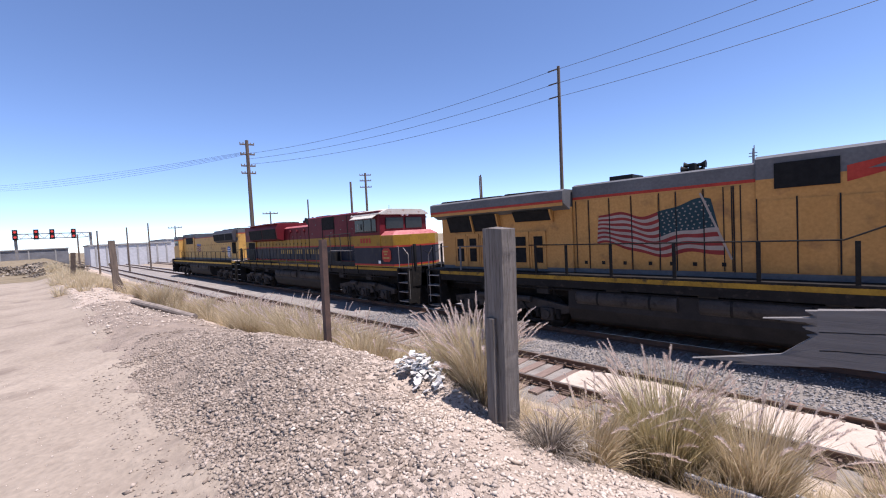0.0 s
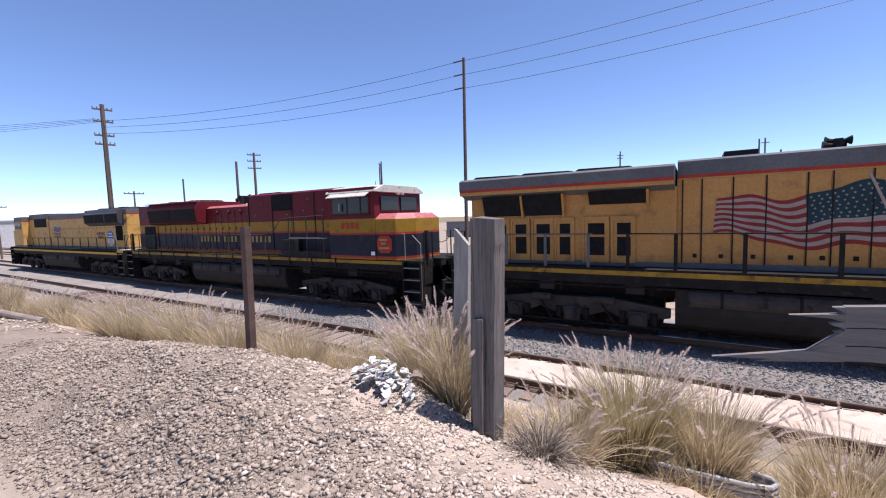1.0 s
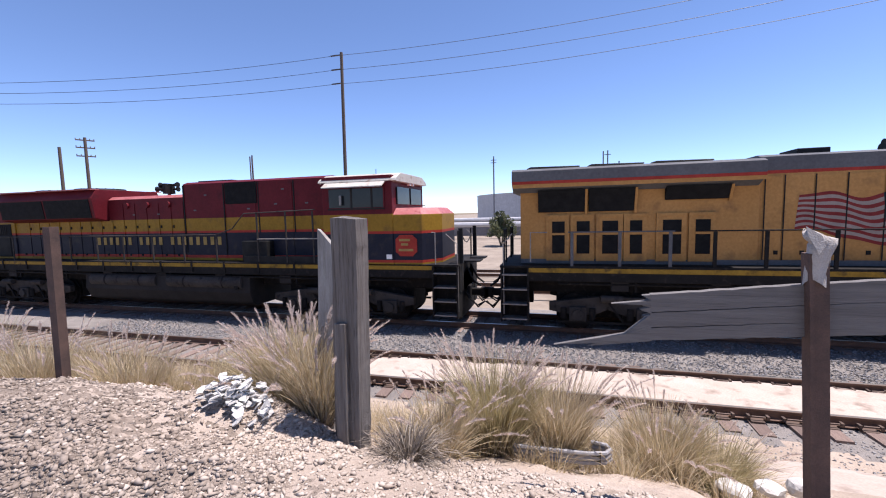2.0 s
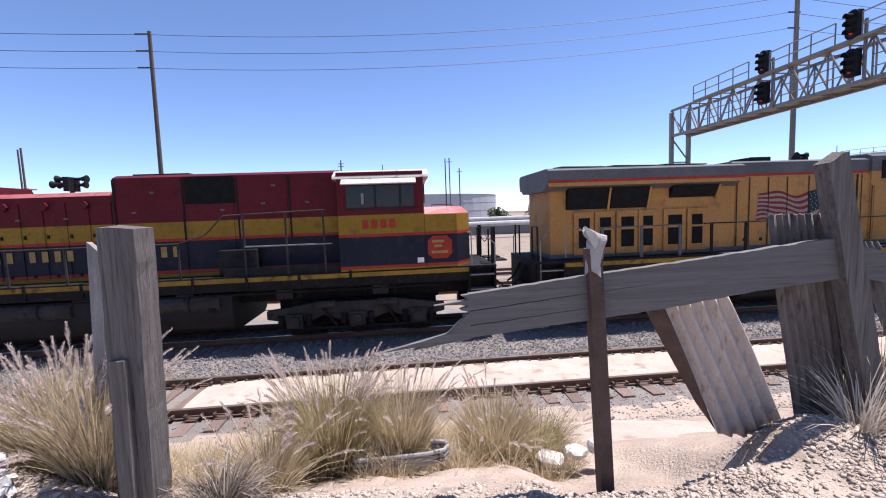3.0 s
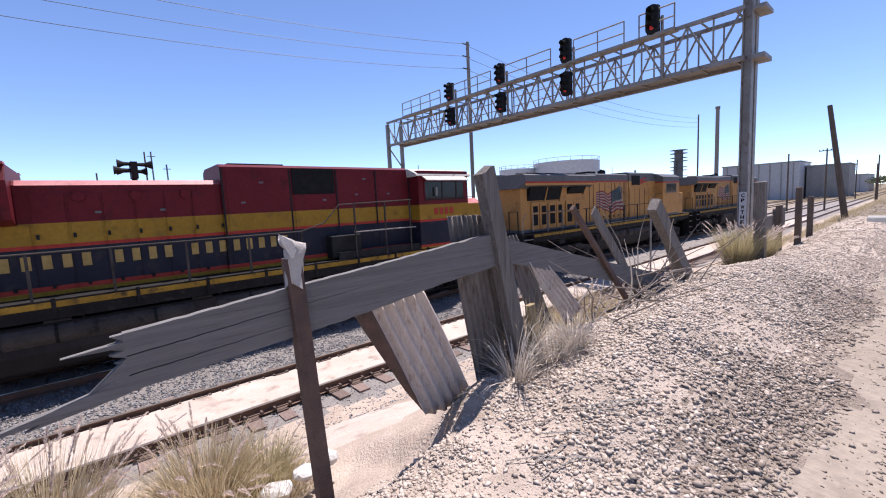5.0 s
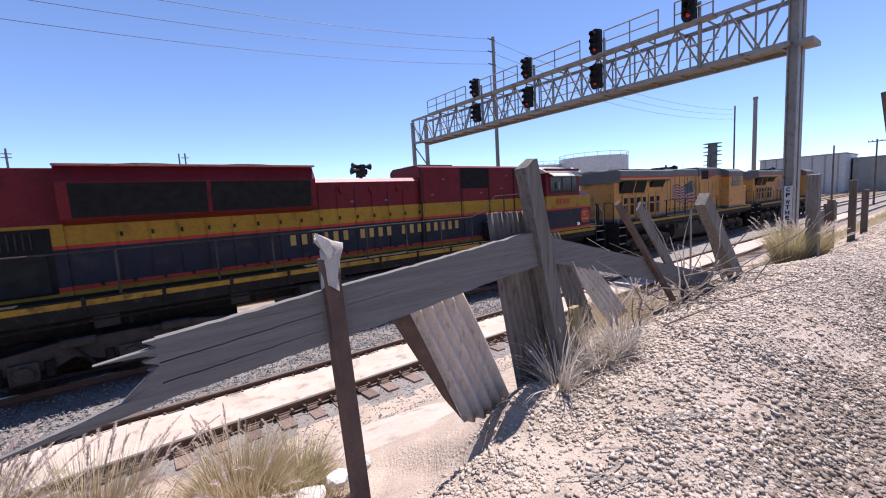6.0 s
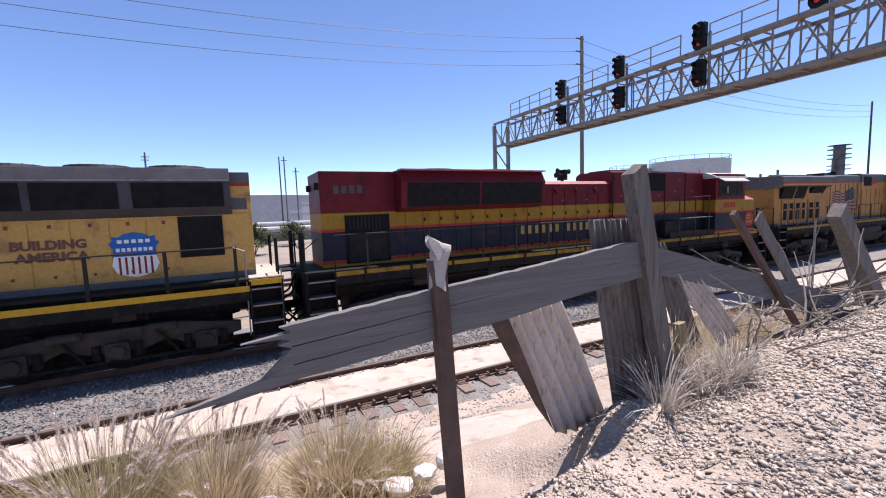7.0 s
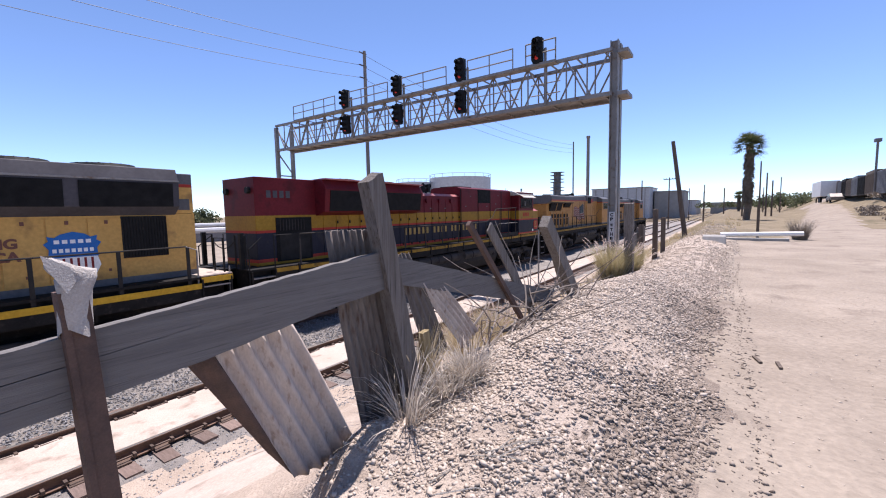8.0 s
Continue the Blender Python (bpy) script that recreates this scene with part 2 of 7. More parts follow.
CONCRETE = mat("concrete", (0.245, 0.238, 0.224), (0.320, 0.309, 0.292), 0.9, scale=0.4, fine=8, bump=0.2)
STEEL_FAR = mat("plant_steel", (0.13, 0.13, 0.14), (0.20, 0.20, 0.21), 0.7, 0.2, scale=0.5, fine=5, bump=0)
BARK = mat("palm_bark", (0.10, 0.08, 0.06), (0.18, 0.14, 0.105), 0.95, scale=3, fine=20, bump=0.8)
FROND = island_mat("palm_frond", [(0.065, 0.091, 0.038), (0.116, 0.142, 0.059), (0.167, 0.156, 0.078)], 0.7, 0.2)
FROND_DEAD = island_mat("dead_frond", [(0.112, 0.088, 0.060), (0.176, 0.144, 0.104)], 0.9, 0.1)
LEAF = island_mat("bush_leaf", [(0.068, 0.082, 0.041), (0.116, 0.129, 0.068), (0.150, 0.156, 0.088)], 0.8, 0.3)
RED_LENS = glow("red_lens", (0.55, 0.04, 0.03), 0.12)

# ---------------------------------------------------------------- mesh tools


class Geo:
    """Collects faces for one mesh."""

    def __init__(self):
        self.v, self.f, self.m, self.weld = [], [], [], False

    def add(self, verts, faces, slot=0):
        k = len(self.v)
        self.v += [tuple(p) for p in verts]
        self.f += [tuple(i + k for i in f) for f in faces]
        self.m += [slot] * len(faces)
        return self

    def box(self, x0, x1, y0, y1, z0, z1, slot=0):
        return self.add([(x, y, z) for z in (z0, z1) for y in (y0, y1) for x in (x0, x1)],
                        [(0, 2, 3, 1), (4, 5, 7, 6), (0, 1, 5, 4), (2, 6, 7, 3), (0, 4, 6, 2), (1, 3, 7, 5)], slot)

    def bar(self, p, q, w, d=None, slot=0, up=(0, 0, 1)):
        """A square bar from p to q, w wide across and d thick along up."""
        p, q = Vector(p), Vector(q)
        d = w if d is None else d
        a = (q - p).normalized()
        u = Vector(up)
        if abs(a.dot(u)) > 0.99:
            u = Vector((0, 1, 0))
        s = a.cross(u).normalized()
        u = s.cross(a).normalized()
        c = [e + s * i * w / 2 + u * j * d / 2 for e in (p, q) for i, j in ((-1, -1), (1, -1), (1, 1), (-1, 1))]
        return self.add(c, [(3, 2, 1, 0), (4, 5, 6, 7), (0, 1, 5, 4), (1, 2, 6, 5), (2, 3, 7, 6), (3, 0, 4, 7)], slot)

    def tube(self, pts, r, n=8, slot=0, r2=None, caps=True):
        """A round tube along points; r to r2 tapered."""
        pts = [Vector(p) for p in pts]
        r2 = r if r2 is None else r2
        rings = []
        last = None
        for i, p in enumerate(pts):
            a = (pts[min(i + 1, len(pts) - 1)] - pts[max(i - 1, 0)]).normalized()
            u = last if last else (Vector((0, 0, 1)) if abs(a.z) < 0.9 else Vector((1, 0, 0)))
            s = a.cross(u).normalized()
            u = s.cross(a).normalized()
            last = u
            rr = r + (r2 - r) * i / max(1, len(pts) - 1)
            rings.append([p + (s * math.cos(t) + u * math.sin(t)) * rr for t in (2 * math.pi * k / n for k in range(n))])
        faces = [(i * n + k, i * n + (k + 1) % n, (i + 1) * n + (k + 1) % n, (i + 1) * n + k) for i in range(len(pts) - 1) for k in range(n)]
        if caps:
            faces += [tuple(range(n))[::-1], tuple((len(pts) - 1) * n + k for k in range(n))]
        return self.add([v for ring in rings for v in ring], faces, slot)

    def prism(self, profile, lo, hi, axis="x", slot=0):
        """A polygon extruded along an axis; profile in the two other axes, in order."""
        n = len(profile)

        def at(a, p):
            return {"x": (a, p[0], p[1]), "y": (p[0], a, p[1]), "z": (p[0], p[1], a)}[axis]

        return self.add([at(lo, p) for p in profile] + [at(hi, p) for p in profile],
                        [tuple(range(n))[::-1], tuple(range(n, 2 * n))] + [(i, (i + 1) % n, n + (i + 1) % n, n + i) for i in range(n)], slot)

    def mesh(self, name, mats, smooth=False):
        me = bpy.data.meshes.new(name)
        me.from_pydata(self.v, [], self.f)
        for m in mats if isinstance(mats, (list, tuple)) else [mats]:
            me.materials.append(m)
        if any(self.m):
            me.polygons.foreach_set("material_index", self.m)
        bm = bmesh.new()
        bm.from_mesh(me)
        if self.weld:
            bmesh.ops.remove_doubles(bm, verts=bm.verts, dist=1e-5)
        bmesh.ops.recalc_face_normals(bm, faces=bm.faces)
        bm.to_mesh(me)
        bm.free()
        if smooth:
            me.polygons.foreach_set("use_smooth", [True] * len(me.polygons))
        return me


def part(name, geo, mats, parent=None, label="", bevel=0.0, smooth=False, at=None):
    ob = new(name, geo.mesh(name, mats, smooth) if isinstance(geo, Geo) else geo)
    if parent:
        ob.parent = parent
    if at is not None:
        ob.matrix_basis = at
    if bevel:
        b = ob.modifiers.new("edge", "BEVEL")
        b.width, b.segments, b.limit_method, b.angle_limit = bevel, 2, "ANGLE", radians(40)
    if label:
        tagged(ob, label)
    return ob


def empty(name, m, label, category, group=""):
    ob = new(name)
    ob.empty_display_size = 0.2
    ob.matrix_basis = m
    return tagged(ob, label, category, group)


def raw_mesh(name, verts, faces, mats, slots=None, smooth=False):
    """A mesh from numpy arrays: faces all of one length."""
    me = bpy.data.meshes.new(name)
    verts, faces = np.asarray(verts, dtype=np.float32), np.asarray(faces, dtype=np.int32)
    k = faces.shape[1]
    me.vertices.add(len(verts))
    me.vertices.foreach_set("co", verts.ravel())
    me.loops.add(faces.size)
    me.loops.foreach_set("vertex_index", faces.ravel())
    me.polygons.add(len(faces))
    me.polygons.foreach_set("loop_start", np.arange(0, faces.size, k, dtype=np.int32))
    for m in mats if isinstance(mats, (list, tuple)) else [mats]:
        me.materials.append(m)
    if slots is not None:
        me.polygons.foreach_set("material_index", np.asarray(slots, dtype=np.int32))
    me.update(calc_edges=True)
    me.validate()
    if smooth:
        me.polygons.foreach_set("use_smooth", [True] * len(me.polygons))
    return me


rng = np.random.default_rng(7)

# ---------------------------------------------------------------- ground


def smoothstep(a, b, x):
    t = np.clip((np.asarray(x, float) - a) / (b - a), 0, 1)
    return t * t * (3 - 2 * t)


PY = [-400, -40, -24, -17, -13.5, -9.0, -7.6, -7.15, -6.7, -6.2, -5.75, -5.4, -4.7, -4.3, -3.2, -2.2, -1.3, -0.7, 0.0, 1.55, 2.3, 2.9, 3.6, 7.0, 8.2, 9.0, 400]
PZ = [1.7, 1.7, 1.8, 1.8, 1.85, 1.88, 1.88, 1.93, 2.03, 2.02, 1.92, 1.78, 1.45, 1.24, 0.72, 0.25, -0.16, -0.2, -0.2, -0.2, -0.24, -0.28, -0.2, -0.2, -0.38, -0.45, -0.5]


def lumps(x, y):
    """Small uneven relief, from sums of sines."""
    s = 0.0
    for a, b, p, q in ((1.9, 0.7, 0.3, 0.028), (-1.1, 2.3, 1.7, 0.024), (3.7, 2.9, 0.9, 0.014), (5.3, -4.1, 2.2, 0.010), (9.1, 7.3, 0.4, 0.008), (-12.7, 10.1, 1.1, 0.008), (21.0, 17.0, 0.2, 0.006), (-27.0, 19.0, 1.4, 0.005), (4.4, 11.0, 2.0, 0.008)):
        s = s + q * np.sin(a * x + b * y + p)
    return s


LATTICE = np.random.default_rng(19).uniform(-1, 1, (128, 128))


def clods(x, y, cell):
    """Smooth random relief with lumps of about the given size."""
    u, v = x / cell, y / cell
    i, j = np.floor(u).astype(int), np.floor(v).astype(int)
    a, b = u - i, v - j
    a, b = a * a * (3 - 2 * a), b * b * (3 - 2 * b)
    n = LATTICE
    return (n[i % 128, j % 128] * (1 - a) + n[(i + 1) % 128, j % 128] * a) * (1 - b) + (n[i % 128, (j + 1) % 128] * (1 - a) + n[(i + 1) % 128, (j + 1) % 128] * a) * b


def height(x, y):
    x, y = np.asarray(x, float), np.asarray(y, float)
    # the bank narrows away to the west and the berm flattens beyond the yard gate to the east
    shift = -0.35 * smoothstep(-6, -14, x) - 0.5 * smoothstep(-16, -30, x)
    z = np.interp(y - np.where(y < -1.5, shift, 0), PY, PZ)
    berm = smoothstep(-7.5, -6.9, y) * (1 - smoothstep(-5.2, -3.2, y))
    z = z + lumps(x, y) * (0.18 + 0.6 * berm)
    near = np.exp(-((x - 0.5) / 9.0) ** 2)
    z = z + near * (0.06 + 0.94 * berm) * (1 + 0.6 * smoothstep(-1.5, -3.5, x)) * (0.024 * clods(x, y, 0.34) + 0.013 * clods(x + 7, y + 3, 0.15) + 0.020 * np.maximum(0, clods(x + 31, y + 17, 0.22) - 0.35))
    ridge = smoothstep(-7.1, -6.1, y) * (1 - smoothstep(-5.55, -4.7, y))
    z = z + 0.34 * np.exp(-((x + 4.4) / 2.1) ** 2) * ridge + 0.40 * smoothstep(0.7, 3.4, x) * (1 - 0.8 * smoothstep(6.5, 11, x)) * ridge
    z = z + 0.17 * np.exp(-((x - 1.72) / 0.42) ** 2 - ((y + 5.5) / 0.2) ** 2)
    z = z + 0.24 * np.exp(-((x + 2.85) / 0.55) ** 2 - ((y + 5.42) / 0.38) ** 2)
    z = z - 0.05 * np.exp(-((x + 0.2) / 0.9) ** 2 - ((y + 5.5) / 0.5) ** 2)
    z = z - 0.17 * smoothstep(0.1, 0.5, x) * (1 - smoothstep(1.25, 1.6, x)) * smoothstep(-5.66, -5.44, y) * (1 - smoothstep(-4.6, -3.8, y))
    # wheel ruts of the road
    for c, d in ((-8.35, 0.03), (-10.0, 0.03)):
        z = z - d * np.exp(-((y - c - 0.15 * np.sin(x * 0.12)) / 0.22) ** 2)
    # the hill with the container row beside the road, far to the east
    z = z + 2.2 * smoothstep(30, 58, x) * smoothstep(-17.0, -22, y + 0.09 * np.clip(x - 58, 0, 60))
    side = y + 0.105 * np.clip(x - 25, 0, 90)
    z = z + 1.2 * smoothstep(25, 65, x) * smoothstep(-9, -13, side) + 0.8 * smoothstep(65, 105, x) * smoothstep(-9, -13, side)
    return z


def axis(spans):
    out = []
    for lo, hi, n in spans:
        out += list(np.linspace(lo, hi, n, endpoint=False))
    return np.array(out + [spans[-1][1]])


def build_ground():
    xs = axis([(-1500, -200, 8), (-200, -40, 24), (-40, -9, 62), (-9, 9, 420), (9, 30, 90), (30, 90, 50), (90, 200, 12), (200, 1500, 8)])
    ys = axis([(-1500, -100, 6), (-100, -20, 14), (-20, -9, 22), (-9, -7.4, 26), (-7.4, -5.1, 76), (-5.1, -1, 70), (-1, 9, 50), (9, 40, 16), (40, 200, 12), (200, 1500, 6)])
    gx, gy = np.meshgrid(xs, ys)
    gz = height(gx, gy)
    v = np.stack([gx, gy, gz], -1).reshape(-1, 3)
    nx, ny = len(xs), len(ys)
    i = (np.arange(ny - 1)[:, None] * nx + np.arange(nx - 1)[None]).ravel()
    f = np.stack([i, i + 1, i + nx + 1, i + nx], -1)
    cx, cy = (gx[:-1, :-1] + gx[1:, 1:]) / 2, (gy[:-1, :-1] + gy[1:, 1:]) / 2
    edge = cy + 0.10 * np.sin(cx * 2.1) + 0.06 * np.sin(cx * 5.3 + 1) + 0.05 * np.sin(cx * 11.0)
    kind = np.where(edge < -7.2, 0, np.where(edge < -5.2, 1, np.where(edge < -0.75, 3, np.where(edge < 8.0, 2, 0))))
    loose = np.random.default_rng(23).normal(0, 1, cx.shape)
    grey = cx + 0.5 * np.sin(cy * 2.2) + 0.2 * np.sin(cy * 6.1 + cx * 3) + 1.3 * (cy + 6.4) + 1.0 * loose
    flank = cy + 6.85 + 0.12 * np.sin(cx * 1.7) + 0.06 * np.sin(cx * 4.9 + 1) + 0.16 * loose
    kind = np.where((kind == 1) & ((grey < -2.6) | (flank < 0)) & (cx > -14) & (cx < 18), 5, kind)
    kind = np.where((np.abs(cx) > 130), 4, kind)
    kind = np.where((cx > 34) & (cy < -13.8 - (cx - 34) * 0.13) & (cy > -60), 4, kind)
    kind = np.where((cx > 24.5) & (cy > -9.4 - (cx - 24.5) * 0.125) & (cy < -2), 4, kind)
    kind = np.where((cx < -32) & (cx > -140) & (cy > -30) & (cy < -3), 4, kind)
    me = raw_mesh("ground", v, f, [DIRT, BANK, BEDDING, SLOPE, HILLSIDE, GREY_BANK], slots=kind.ravel(), smooth=True)
    return tagged(new("ground", me), "pale dusty dirt ground with a gravel bank", "ground", kind="structure")


ground = build_ground()

STONE_V = np.array([(1.2, 0.3, 0), (-1.2, -0.2, 0.1), (0.2, 1.2, 0), (-0.3, -1.2, 0), (0.3, 0.1, 1.25), (-0.1, 0.2, -1.1)], float)
STONE_F = np.array([(0, 2, 4), (2, 1, 4), (1, 3, 4), (3, 0, 4), (2, 0, 5), (1, 2, 5), (3, 1, 5), (0, 3, 5)])


def stones(name, x, y, size, material, label, sink=0.35, base=None):
    """Many crushed stones as one mesh of crooked sharp-edged chips."""
    n = len(x)
    z = height(x, y) if base is None else base
    half = size[:, None] * rng.uniform(0.5, 1.0, (n, 3)) * np.array([1.1, 1, 0.62])
    v = STONE_V[None] * half[:, None] * rng.uniform(0.55, 1.15, (n, 6, 1)) * rng.uniform(0.8, 1.2, (n, 6, 3))
    a = rng.uniform(0, math.tau, n)
    tilt = rng.normal(0, 0.5, n)
    c, s, ct, st = np.cos(a), np.sin(a), np.cos(tilt), np.sin(tilt)
    vx, vy, vz = v[..., 0], v[..., 1], v[..., 2]
    vy, vz = vy * ct[:, None] - vz * st[:, None], vy * st[:, None] + vz * ct[:, None]
    vx, vy = vx * c[:, None] - vy * s[:, None], vx * s[:, None] + vy * c[:, None]
    v = np.stack([vx + x[:, None], vy + y[:, None], vz + (z + half[:, 2] * (1 - 2 * sink))[:, None]], -1).reshape(-1, 3)
    f = (STONE_F[None] + 6 * np.arange(n)[:, None, None]).reshape(-1, 3)
    return tagged(new(name, raw_mesh(name, v, f, [material])), label, "gravel", kind="stuff")


def scatter(n, x0, x1, y0, y1, keep=None):
    x, y = rng.uniform(x0, x1, n), rng.uniform(y0, y1, n)
    if keep is not None:
        k = keep(x, y)
        x, y = x[k], y[k]
    return x, y


# ---------------------------------------------------------------- railway tracks
RAIL_PROFILE = [(-0.075, -0.17), (0.075, -0.17), (0.075, -0.155), (0.012, -0.135), (0.012, -0.045), (0.037, -0.03), (0.037, -0.004), (0.028, 0.0), (-0.028, 0.0), (-0.037, -0.004), (-0.037, -0.03), (-0.012, -0.045), (-0.012, -0.135), (-0.075, -0.155)]


def track(name, y0, y1, x_lo, x_hi, label, tie_lo=None, tie_hi=None, clips=False):
    root = empty(name, pose(0, 0, 0), label, "railway track")
    root["kind"] = "structure"
    for y in (y0, y1):
        g = Geo().prism([(y + a, b) for a, b in RAIL_PROFILE], x_lo, x_hi, "x")
        g.m = [1 if i == 2 + 7 else 0 for i in range(len(g.f))]
        part("rail", g, [RAIL_STEEL, RAIL_HEAD], root, "rusty rail with a worn bright head")
    if tie_lo is not None:
        mid = (y0 + y1) / 2
        ties = [Geo().box(-0.115, 0.115, -1.3, 1.3, -0.16, 0).mesh("tie", [TIE_WOOD]) for _ in range(1)]
        plate = Geo().box(-0.10, 0.10, -0.16, 0.16, 0, 0.018).mesh("tie_plate", [CLIP])
        clip = Geo()
        clip.tube([(-0.10, -0.02, 0.0), (-0.10, -0.075, 0.035), (0.10, -0.075, 0.035), (0.10, -0.02, 0.0)], 0.013, 5)
        clip.box(-0.16, -0.12, -0.09, 0.0, 0.0, 0.05).box(0.12, 0.16, -0.09, 0.0, 0.0, 0.05)
        clip = clip.mesh("rail_clip", [CLIP])
        x = tie_lo
        while x < tie_hi:
            part("tie", ties[0], None, root, at=pose(x, mid + rng.normal(0, 0.03), -0.172 + rng.normal(0, 0.006), rng.normal(0, 0.6), rng.normal(0, 0.8), rng.normal(0, 1.2)))
            if clips and -8 < x < 14:
                for y in (y0, y1):
                    part("rail_clip", clip, None, root, at=pose(x + 0.02, y - 0.055, -0.125))
                    if y == y0:
                        part("tie_plate", plate, None, root, at=pose(x, y - 0.03, -0.168))
            x += 0.508
    return root


track("near_track", 0.03, 1.56, -220, 400, "rusty siding track half buried in pale sand", -30, 38, True)
track("main_track", 4.50, 6.00, -220, 400, "main line track on dark ballast under the train", -30, 34)
track("yard_track", 10.2, 11.7, -220, 400, "yard track behind the train")
track("outer_track", 14.7, 16.2, -220, 400, "outer yard track behind the train")


def sand_bed():
    xs, ys = axis([(-5.0, -3.5, 6), (-3.5, 20, 90), (20, 60, 40)]), np.array([0.11, 0.25, 0.5, 0.8, 1.05, 1.3, 1.48])
    gx, gy = np.meshgrid(xs, ys)
    gz = -0.085 + 0.018 * np.sin(gx * 1.3) * np.sin(gy * 4 + gx) + 0.010 * np.sin(gx * 5.1 + gy * 3) - 0.05 * (1 - smoothstep(-5, -3.5, gx)) - 0.012 * ((gy - 0.78) / 0.65) ** 2
    nx, ny = len(xs), len(ys)
    i = (np.arange(ny - 1)[:, None] * nx + np.arange(nx - 1)[None]).ravel()
    f = np.stack([i, i + 1, i + nx + 1, i + nx], -1)
    tagged(new("sand_fill", raw_mesh("sand_fill", np.stack([gx, gy, gz], -1).reshape(-1, 3), f, [SAND], smooth=True)), "pale sand packed between the siding rails", "sand", kind="structure")
    # dumped sand beside the track, below the broken fence
    xs, ys = axis([(0.6, 3.4, 34)]), axis([(-3.9, -1.5, 26)])
    gx, gy = np.meshgrid(xs, ys)
    r = ((gx - 2.0) / 1.35) ** 2 + ((gy + 2.7) / 1.1) ** 2
    gz = height(gx, gy) + 0.10 * np.clip(1 - r, -0.6, 1) + 0.015 * np.sin(gx * 5 + gy * 7)
    nx, ny = len(xs), len(ys)
    i = (np.arange(ny - 1)[:, None] * nx + np.arange(nx - 1)[None]).ravel()
    f = np.stack([i, i + 1, i + nx + 1, i + nx], -1)
    tagged(new("sand_heap", raw_mesh("sand_heap", np.stack([gx, gy, gz], -1).reshape(-1, 3), f, [SAND], smooth=True)), "flat heap of pale sand beside the siding", "sand", kind="structure")


sand_bed()

# ---------------------------------------------------------------- locomotives
SPEED, TRACK_Y = 5.40, 5.25


def bands(g, x0, x1, half, rows, slots, side_only=False, y_mid=0.0):
    """A body from x0 to x1 whose sides are painted in level bands: rows of (z0, z1, slot)."""
    g.weld = True
    for (z0, z1, s) in rows:
        c = [(x0, -half), (x1, -half), (x1, half), (x0, half)]
        g.add([(x, y + y_mid, z) for z in (z0, z1) for x, y in c], [(0, 1, 5, 4), (1, 2, 6, 5), (2, 3, 7, 6), (3, 0, 4, 7)], s)
    z0, z1 = rows[0][0], rows[-1][1]
    g.add([(x0, y_mid - half, z0), (x1, y_mid - half, z0), (x1, y_mid + half, z0), (x0, y_mid + half, z0)], [(3, 2, 1, 0)], rows[0][2])
    g.add([(x0, y_mid - half, z1), (x1, y_mid - half, z1), (x1, y_mid + half, z1), (x0, y_mid + half, z1)], [(0, 1, 2, 3)], rows[-1][2])
    return g


def cut_rows(rows, z0, z1):
    return [(max(a, z0), min(b, z1), s) for a, b, s in rows if min(b, z1) - max(a, z0) > 1e-4]


def wheelset_mesh():
    g = Geo()
    for y in (-0.75, 0.75):
        s = -1 if y < 0 else 1
        g.tube([(0, y - s * 0.07, 0), (0, y - s * 0.04, 0)], 0.57, 20)
        g.tube([(0, y - s * 0.04, 0), (0, y + s * 0.07, 0)], 0.53, 20)
        g.tube([(0, y + s * 0.07, 0), (0, y + s * 0.09, 0)], 0.40, 12)
        for k in range(6):
            a = k * math.tau / 6
            g.tube([(0.29 * math.cos(a), y + s * 0.085, 0.29 * math.sin(a)), (0.29 * math.cos(a), y + s * 0.105, 0.29 * math.sin(a))], 0.05, 6)
    g.tube([(0, -0.95, 0), (0, 0.95, 0)], 0.10, 10)
    return g.mesh("wheelset", [GRIME])


WHEELSET = wheelset_mesh()
WHEELS = []


